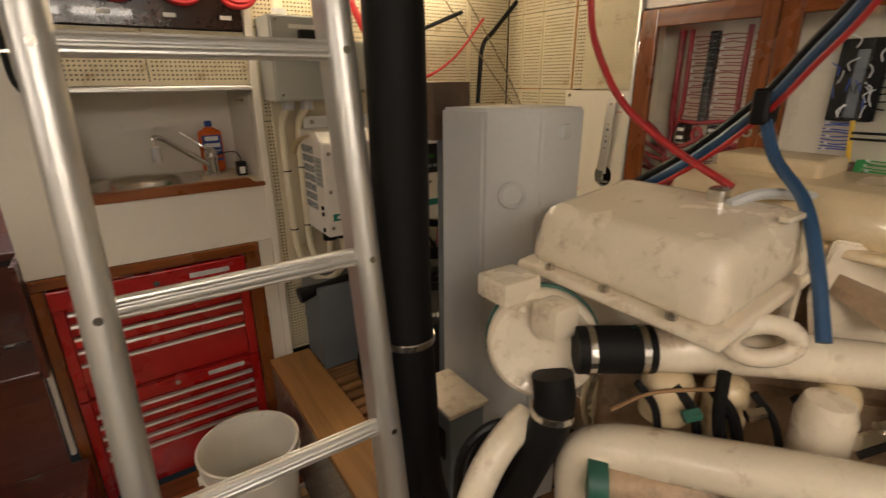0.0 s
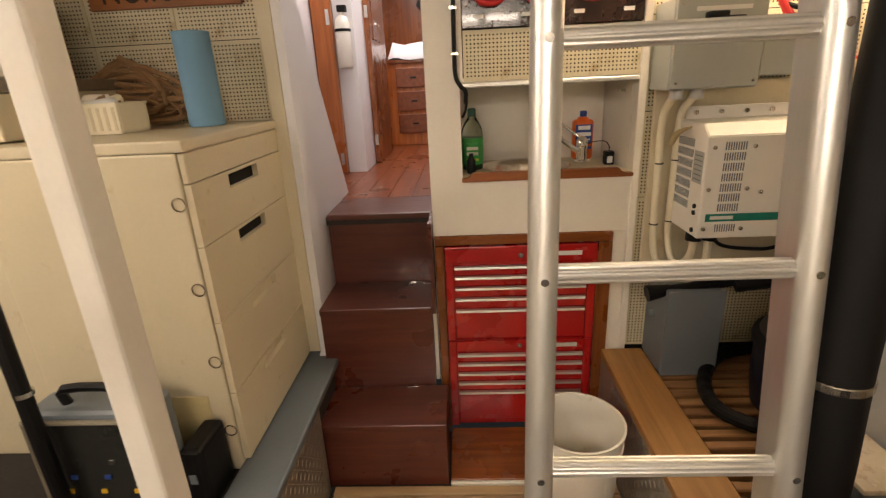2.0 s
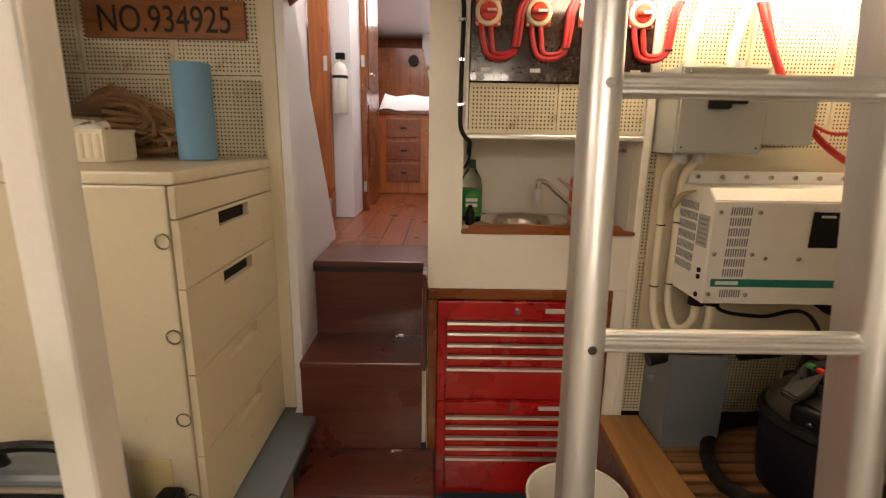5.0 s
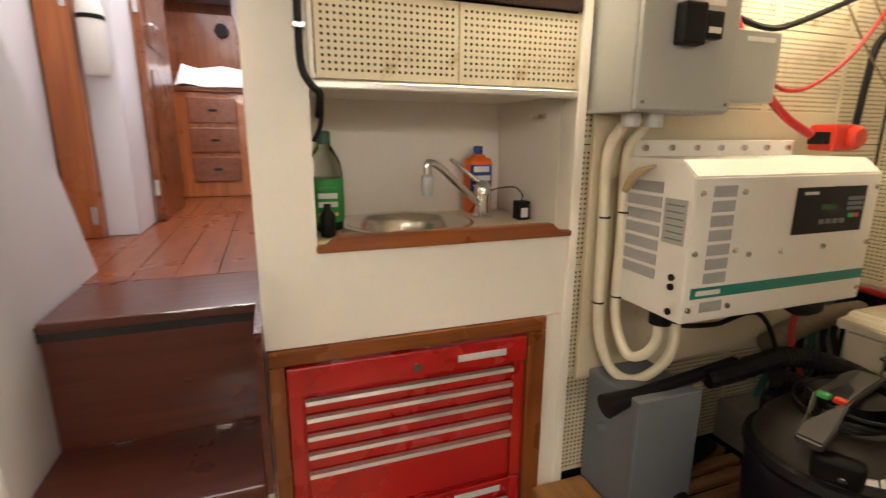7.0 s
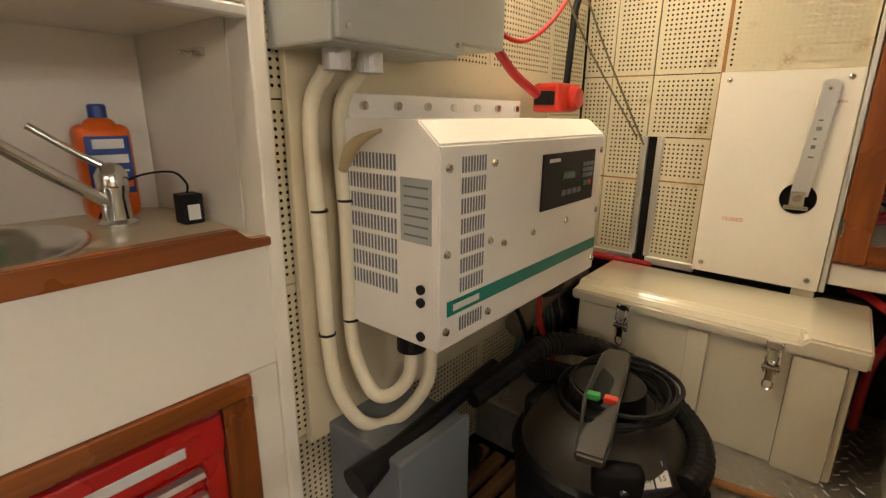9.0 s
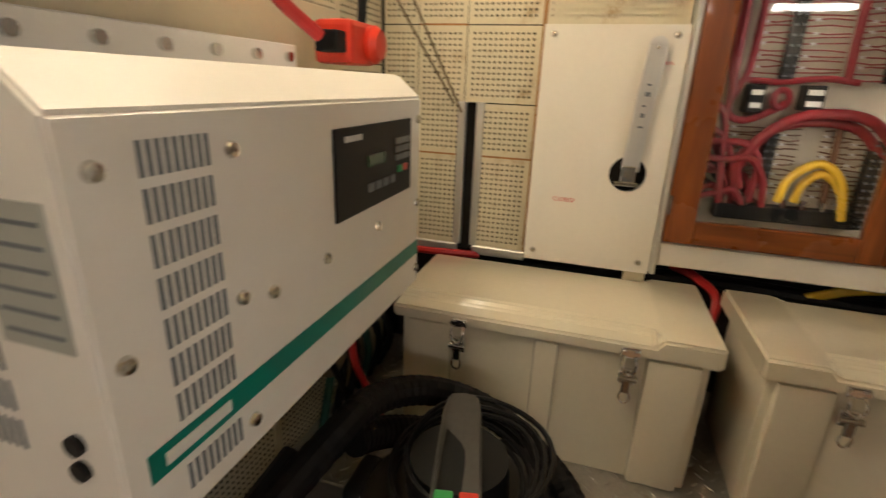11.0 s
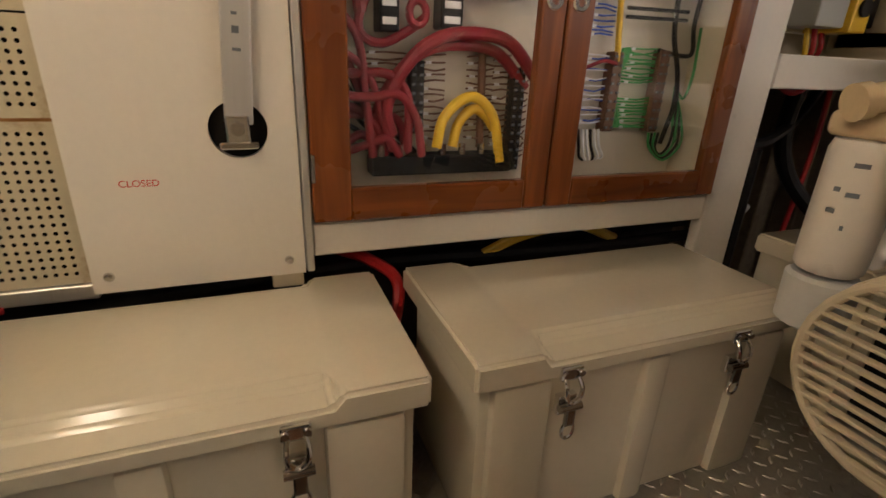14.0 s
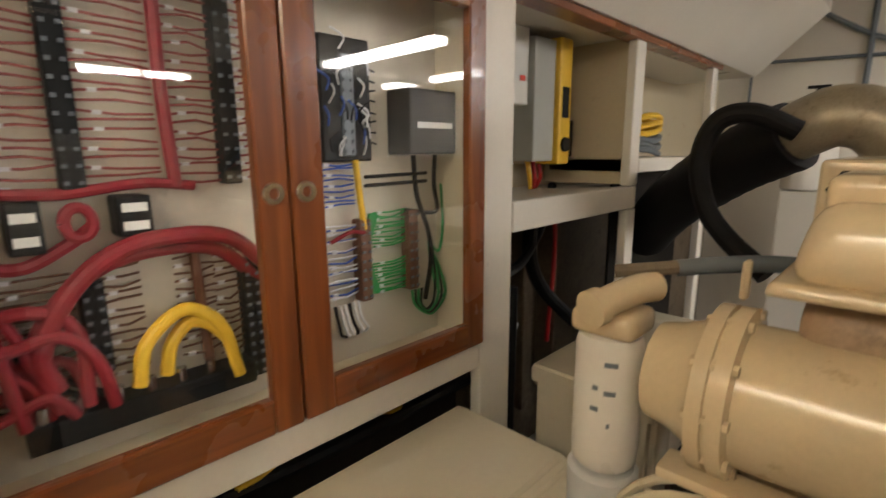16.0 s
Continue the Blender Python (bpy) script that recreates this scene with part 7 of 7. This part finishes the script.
    for k in range(4):
        q = L(0.560 + 0.055 * k, 0.262 - 0.052 * k, 1.035 + 0.010 * (k % 2))
        part("pipe_union", rod(q, (q[0] + 0.018, q[1] - 0.012, q[2] + 0.006), 0.009, 6), STEEL if k % 2 else GREENDARK, c)
    # stay and linkage beside the rocker cover
    part("stay", box(L(0.742, 0.228, 1.10), L(0.754, 0.246, 1.285), 0.003, 1), ENGINE, c, "cream painted flat stay")
    part("stay_top", box(L(0.68, 0.235, 1.286), L(0.755, 0.250, 1.294), 0.002, 1), ENGINE, c)
    plate_ = prism([(0.0, 0.02), (0.015, 0.105), (0.05, 0.10), (0.145, 0.03), (0.15, -0.02), (0.10, -0.055), (0.02, -0.06)], 0.010, "y", 0.0, bevel=0.003)
    bmesh.ops.transform(plate_, matrix=pose(*L(0.765, 0.222, 1.150), 0, 0, -48), verts=plate_.verts)
    bp = smooth(part("bracket_plate", plate_, ENGINE, c, "cream cast bracket with a slotted hole"), 30)
    slot = prism([(0.060, 0.030), (0.068, 0.040), (0.084, 0.036), (0.092, 0.020), (0.086, 0.006), (0.070, 0.010)], 0.004, "y", -0.002)
    bmesh.ops.transform(slot, matrix=pose(*L(0.765, 0.222, 1.150), 0, 0, -48), verts=slot.verts)
    part("slotted_hole", slot, BLACK, bp)
    part("linkage", tube([L(0.70, 0.32, 1.292), L(0.74, 0.30, 1.305), L(0.80, 0.27, 1.30), L(0.86, 0.22, 1.29)], 0.008, 8, 4), GREYPLASTIC, c)
    part("linkage_clip", box(L(0.70, 0.33, 1.285), L(0.725, 0.355, 1.312), 0.004, 1), STEEL, c)
    smooth(part("end_plate", prism([(-0.06, -0.05), (0.07, -0.07), (0.10, 0.03), (0.04, 0.10), (-0.05, 0.07)], 0.03, "z", 0.0), CASTING, c)).matrix_local = pose(*L(0.83, 0.18, 1.16), 20, 10, 0)
    # heat exchanger across the front
    mx = Matrix.Translation(L(1.130, 0.452, 1.108)) @ pose(0, 0, 0, 0, -90)
    ex = smooth(part("heat_exchanger", lathe([(0.040, 0.0), (0.056, 0.004), (0.062, 0.03), (0.074, 0.060), (0.092, 0.062), (0.092, 0.076), (0.087, 0.077), (0.087, 0.080), (0.092, 0.081), (0.092, 0.095), (0.076, 0.097), (0.076, 0.36)], 36, m=mx), GENSET, c, "tan heat exchanger with a flanged end"), 40)
    for k in range(10):
        a0 = k * math.tau / 10
        part("flange_bolt", rod(L(1.130 - 0.058, 0.452 + 0.085 * math.cos(a0), 1.108 + 0.085 * math.sin(a0)), L(1.130 - 0.100, 0.452 + 0.085 * math.cos(a0), 1.108 + 0.085 * math.sin(a0)), 0.006, 6), GENSET, ex)
    # oil filter on its cast head
    fl = smooth(part("oil_filter", lathe([(0.036, 0.0), (0.041, 0.006), (0.042, 0.02), (0.042, 0.165), (0.038, 0.178), (0.030, 0.180)], 28, m=Matrix.Translation(L(1.188, 0.448, 0.958))), GLOSS_WHITE, c, "white spin on oil filter with small print"))
    for k, (dz, ww) in enumerate(((0.150, 0.016), (0.118, 0.007), (0.113, 0.014), (0.090, 0.010), (0.070, 0.004))):
        a0 = radians(112 - (18 if k % 2 else -6))
        p = Vector(L(1.188 + 0.0415 * math.cos(a0), 0.448 + 0.0415 * math.sin(a0), 0.958 + dz))
        bm = box((-ww / 2, -0.001, -0.003), (ww / 2, 0.001, 0.003))
        bmesh.ops.transform(bm, matrix=Matrix.Translation(p) @ pose(0, 0, 0, 0, 0, math.degrees(a0) - 90), verts=bm.verts)
        part("print_bar", bm, DARKGREY, fl)
    smooth(part("filter_head", box(L(1.145, 0.412, 1.138), L(1.228, 0.485, 1.172), 0.014, 3), GENSET, fl))
    smooth(part("filter_cup", lathe([(0.034, 0), (0.044, 0.006), (0.046, 0.075), (0.040, 0.08)], 24, m=Matrix.Translation(L(1.188, 0.448, 0.872))), GREYPLASTIC, fl, "grey lower cup"))
    hd = smooth(part("oil_cooler", tube([L(1.181, 0.498, 1.184), L(1.172, 0.470, 1.191), L(1.160, 0.438, 1.196), L(1.150, 0.415, 1.196)], 0.0185, 16, 5), GENSET, c))
    smooth(part("end_cap", rod(L(1.187, 0.511, 1.181), L(1.182, 0.497, 1.184), 0.0225, 20), GENSET, hd))
    part("rusty_pipe", tube([L(1.232, 0.35, 1.190), L(1.19, 0.33, 1.196), L(1.146, 0.30, 1.202)], 0.010, 10, 4), GRIMY_DIM, c)
    smooth(part("blue_grey_hose", tube([L(1.160, 0.31, 1.199), L(1.12, 0.28, 1.204), L(1.06, 0.24, 1.208), L(0.98, 0.20, 1.205)], 0.012, 10, 4), DARKGREY, c))
    part("bracket", box(L(1.050, 0.41, 1.20), L(1.058, 0.425, 1.245), 0.003, 1), GENSET, c)
    # alternator guard
    gc = Vector(L(0.915, 0.505, 0.872))
    half, gr = 0.115, 0.128

    def stadium(r, dy):
        pts = [gc + Vector((half + r * math.cos(a), dy, r * math.sin(a))) for a in [math.radians(-90 + 12 * k) for k in range(16)]]
        pts += [gc + Vector((-half + r * math.cos(a), dy, r * math.sin(a))) for a in [math.radians(90 + 12 * k) for k in range(16)]]
        return pts + [pts[0]]

    g = part("belt_guard", tube(stadium(gr, 0), 0.007, 8, 0), CREAM, c, "cream slatted belt guard with rounded ends")
    part("guard_rim", tube(stadium(gr + 0.006, -0.03), 0.006, 8, 0), CREAM, g)
    for k in range(15):
        z = -0.119 + 0.017 * k
        s = half + math.sqrt(0.126 ** 2 - z * z)
        part("guard_slat", box(gc + Vector((-s, -0.006, z - 0.0026)), gc + Vector((s, 0.006, z + 0.0026)), 0.001, 1), CREAM, g)
    for x in (-0.12, 0.06, 0.19):
        part("guard_bar", box(gc + Vector((x, -0.012, -0.105)), gc + Vector((x + 0.010, -0.0065, 0.105))), CREAM, g)
    # Added black block so the slat gaps read as shaded.
    part("pulley_housing", box(gc + Vector((-0.20, -0.16, -0.12)), gc + Vector((0.20, -0.06, 0.12)), 0.03, 3), HOLLOW_SHADE, c, "black block standing in for the shade behind the belt guard")
    smooth(part("guard_cover", box(gc + Vector((-0.20, -0.055, 0.128)), gc + Vector((0.19, -0.006, 0.142)), 0.005, 2), GENSET, c))
    # air intake
    smooth(part("intake_hose", tube([L(1.64, -0.80, 1.05), L(1.56, -0.70, 1.13), L(1.46, -0.60, 1.215), L(1.30, -0.51, 1.325), L(1.16, -0.45, 1.395)], 0.086, 24, 9, ridge=0.03), RUBBER, c, "wide black intake hose"))
    smooth(part("intake_elbow", tube([L(1.20, -0.465, 1.375), L(1.14, -0.45, 1.412), L(1.08, -0.45, 1.435), L(1.01, -0.46, 1.415), L(0.96, -0.48, 1.34), L(0.945, -0.50, 1.20), L(0.94, -0.50, 1.05)], 0.070, 22, 6), SILVERWRAP, c, "dull silver lagged intake elbow"))
    part("breather_hose", tube([L(1.14, -0.34, 1.40), L(1.225, -0.31, 1.442), L(1.295, -0.30, 1.425), L(1.326, -0.30, 1.33), L(1.300, -0.30, 1.22), L(1.245, -0.29, 1.15), L(1.15, -0.26, 1.08)], 0.0245, 14, 7), RUBBER, c)
    vent = part("vent_box", box(L(0.82, -0.35, 1.17), L(1.05, 0.02, 1.345), 0.012, 3), GENSET, c, "tan perforated air box")
    for i in range(7):
        for j in range(3):
            part("vent_hole", lathe([(0.010, 0.0), (0.010, 0.0012)], 6, m=Matrix.Translation(L(0.86 + 0.026 * i + 0.013 * (j % 2), 0.0202, 1.275 + 0.022 * j)) @ pose(0, 0, 0, -90)), BLACK, vent)


starboard_engine()


def overhead_hoses():
    c = thing("hose_bundle", (0, 0, 0), "blue, black and red hoses tied together above the engine", "hose")
    base = [(0.814, 0.544, 1.257), (0.813, 0.435, 1.337), (0.789, 0.340, 1.419), (0.750, 0.277, 1.484), (0.700, 0.210, 1.555), (0.62, 0.12, 1.70), (0.55, 0.05, 2.10)]
    for (dx, dz), r, m in (((0, 0), 0.0085, BLUEHOSE), ((0.005, 0.014), 0.008, BLACK), ((-0.005, -0.011), 0.004, REDCABLE)):
        part("hose", tube([(x + dx, y + dx, z + dz) for x, y, z in base], r, 10, 6), m, c)
    part("branch_hose", tube([(0.790, 0.337, 1.410), (0.775, 0.305, 1.352), (0.743, 0.247, 1.305), (0.705, 0.205, 1.240), (0.66, 0.165, 1.16)], 0.0085, 10, 6), BLUEHOSE, c, "blue branch hose")
    part("cable_tie", box((0.770, 0.325, 1.395), (0.810, 0.350, 1.445), 0.004, 1), BLACK, c)
    r = thing("red_cable", (0, 0, 0), "red battery cable drooping down to the engine", "cable")
    part("cable", tube([(0.66, 0.62, 2.1), (0.70, 0.62, 1.75), (0.717, 0.61, 1.589), (0.717, 0.59, 1.514), (0.725, 0.532, 1.423), (0.739, 0.449, 1.360), (0.754, 0.344, 1.305)], 0.0060, 10, 6), REDCABLE, r)


overhead_hoses()


def locker():
    c = thing("grey_tank", (0.714, 0.778, DECK), "tall pale grey plastic tank behind the engine", "tank")
    plan = [(-0.120, 0.105), (-0.080, 0.007), (0.005, -0.073), (0.110, -0.090), (0.118, 0.046), (0.060, 0.110)]
    bm = prism(plan, 1.017, "z", 0.0, bevel=0.006)
    smooth(part("shell", bm, GREYPLASTIC, c), 12)
    m = Matrix.Translation((-0.0358, -0.0355, 0.842)) @ Vector((-0.68, -0.73, 0)).to_track_quat("Z", "Y").to_matrix().to_4x4()
    smooth(part("embossed_disc", lathe([(0.029, -0.002), (0.029, 0.006), (0.027, 0.008), (0.023, 0.008), (0.021, 0.001), (0.002, 0.001)], 28, m=m), GREYPLASTIC, c))
    part("fitting", box((0.045, -0.090, 0.955), (0.070, -0.076, 0.985), 0.004), GREYPLASTIC, c)
    s = thing("steel_bracket_box", (0.655, 0.955, 1.33), "open brown steel box bracketed above the tank", "bracket")
    for lo, hi in (((-0.05, -0.03, 0), (0.05, -0.026, 0.125)), ((-0.05, 0.026, 0), (0.05, 0.03, 0.125)), ((-0.05, -0.0255, 0), (-0.046, 0.0255, 0.125)), ((-0.046, -0.0255, 0), (0.05, 0.0255, 0.004)), ((-0.046, -0.0255, 0.121), (0.05, 0.0255, 0.125))):
        part("plate", box(lo, hi, 0.001, 1), material("tarnished_steel", (0.16, 0.11, 0.08), 0.35, metal=0.6, vary=0.3), s)
    part("strap", box((-0.02, 0.0, -0.93), (0.0, 0.004, -0.001)), DARKGREY, s)
    p = thing("pump_base", (0.555, 0.770, DECK), "cream topped steel pump housing beside the hose", "pump")
    part("housing", box((-0.05, -0.05, 0), (0.045, 0.09, 0.37), 0.008), DARKGREY, p)
    part("cap", box((-0.06, -0.06, 0.3705), (0.05, 0.10, 0.382), 0.004), ENGINE, p)
    part("recess", box((-0.054, -0.03, 0.24), (-0.0505, 0.07, 0.32), 0.001, 1), BLACK, p, "dark slot in the housing")
    d = thing("second_hose", (0, 0, 0), "black hose rising behind the thick hose", "hose")
    part("hose", tube([(0.46, 0.80, 1.0), (0.465, 0.82, 0.8), (0.47, 0.84, 0.6), (0.52, 0.90, 0.42)], 0.042, 16), RUBBER, d)


locker()

# ---- starboard shelves ----


def shelves():
    c = thing("battery_charger", (1.83, -0.285, 1.32), "white and yellow inverter charger on the shelf wall", "charger")
    part("back_plate", box((0.03, -0.12, 0.0), (0.05, 0.18, 0.40), 0.004), LABEL, c, "white mounting plate")
    part("case", box((-0.08, -0.03, 0.01), (0.03, 0.08, 0.36), 0.006), GREYBOX, c)
    part("yellow_front", box((-0.095, -0.10, 0.0), (0.03, -0.032, 0.37), 0.006), YELLOWCABLE, c, "yellow front panel")
    part("screen", box((-0.097, -0.085, 0.14), (-0.0955, -0.047, 0.23)), BLACK, c)
    part("knob", rod((-0.096, -0.066, 0.06), (-0.104, -0.066, 0.06), 0.022, 18), BLACK, c)
    part("white_cover", box((-0.06, 0.082, 0.17), (0.03, 0.17, 0.38), 0.006), LABEL, c, "white cover with a red mark")
    part("red_mark", box((-0.0615, 0.10, 0.235), (-0.0602, 0.125, 0.25)), REDPLASTIC, c)
    part("plug", box((-0.05, -0.20, 0.02), (0.03, -0.125, 0.14), 0.006), BLACK, c, "black connector block")
    for k in range(3):
        part("cable", tube([(-0.02, 0.02 - 0.03 * k, 0.01), (-0.03, 0.02 - 0.03 * k, -0.04), (-0.02 + 0.01 * k, -0.03 * k, -0.075)], 0.007, 8, 4), REDCABLE if k else YELLOWCABLE, c)
    y = thing("cable_coil", (1.75, -0.85, 1.337), "coiled yellow shore power cable on the far shelf", "cable")
    for k in range(6):
        part("loop", tube([(0.10 * math.cos(a), 0.16 * math.sin(a), 0.018 + 0.024 * k + 0.01 * math.sin(3 * a + k)) for a in [math.tau * q / 20 for q in range(21)]], 0.011, 8, 0), YELLOWCABLE if k > 2 else DARKGREY, y)
    h = thing("hull_hose", (0, 0, 0), "grey and black hoses in the dark bay below the shelf", "hose")
    part("hose", tube([(1.68, 0.12, 1.06), (1.70, -0.05, 1.04), (1.75, -0.22, 1.08), (1.78, -0.34, 1.17), (1.80, -0.40, 1.25)], 0.014, 10), BLACK, h)
    part("hose", tube([(1.74, -0.20, 1.20), (1.76, -0.22, 1.05), (1.76, -0.30, 0.92), (1.70, -0.40, 0.80)], 0.022, 10), BLACK, h)
    part("white_pipe", tube([(1.80, -0.02, 1.20), (1.80, -0.02, 1.0), (1.79, -0.06, 0.90), (1.74, -0.12, 0.84)], 0.020, 10), GREYPLASTIC, h, "pale plastic pipe")
    part("red_cable", tube([(1.74, -0.10, 1.19), (1.73, -0.16, 1.165), (1.73, -0.22, 1.185), (1.74, -0.26, 1.20)], 0.008, 8), REDCABLE, h)
    part("red_cable", tube([(1.80, -0.42, 1.20), (1.80, -0.43, 1.0), (1.80, -0.40, 0.70)], 0.008, 8), REDCABLE, h)
    part("vertical_hose", tube([(1.58, 0.115, 1.05), (1.58, 0.118, 0.8), (1.585, 0.115, 0.54)], 0.012, 8), BLACK, h)
    for k in range(4):
        structure("hull_frame", box((1.84, 0.06 - 0.20 * k, 0.45), (1.922, 0.09 - 0.20 * k, 1.19), 0.004, 1), GRIMY_DIM, "grimy painted hull frame")
    t = thing("white_canister", (1.36, -2.25, 1.14), "white filter canister on the aft bulkhead", "canister")
    smooth(part("body", lathe([(0.10, 0.0), (0.12, 0.01), (0.12, 0.42), (0.13, 0.425), (0.13, 0.47), (0.05, 0.49)], 28), GLOSS_WHITE, t))
    part("stand", box((-0.10, -0.10, -1.151), (0.10, 0.10, -0.001), 0.01), WHITE, t)
    part("valve_handle", box((-0.05, -0.012, 0.53), (0.05, 0.012, 0.545), 0.003, 1), BLACK, t)
    part("stem", rod((0, 0, 0.49), (0, 0, 0.53), 0.012, 8), BLACK, t)
    p = thing("pipe_run", (0, -2.53, 0), "thin dark pipes crossing the white aft bulkhead", "pipe")
    for pts, r in (([(1.95, 0, 1.88), (1.0, 0, 1.84)], 0.010), ([(1.74, 0, 2.15), (1.74, 0, 1.4)], 0.008), ([(1.20, 0, 2.15), (1.20, 0, 1.5)], 0.014), ([(1.9, 0, 1.85), (1.70, 0, 2.15)], 0.008), ([(1.5, 0, 2.15), (1.1, 0, 1.9), (0.6, 0, 1.75)], 0.014)):
        part("pipe", tube(pts, r, 8, 1 if len(pts) == 2 else 5), DARKGREY, p)


shelves()
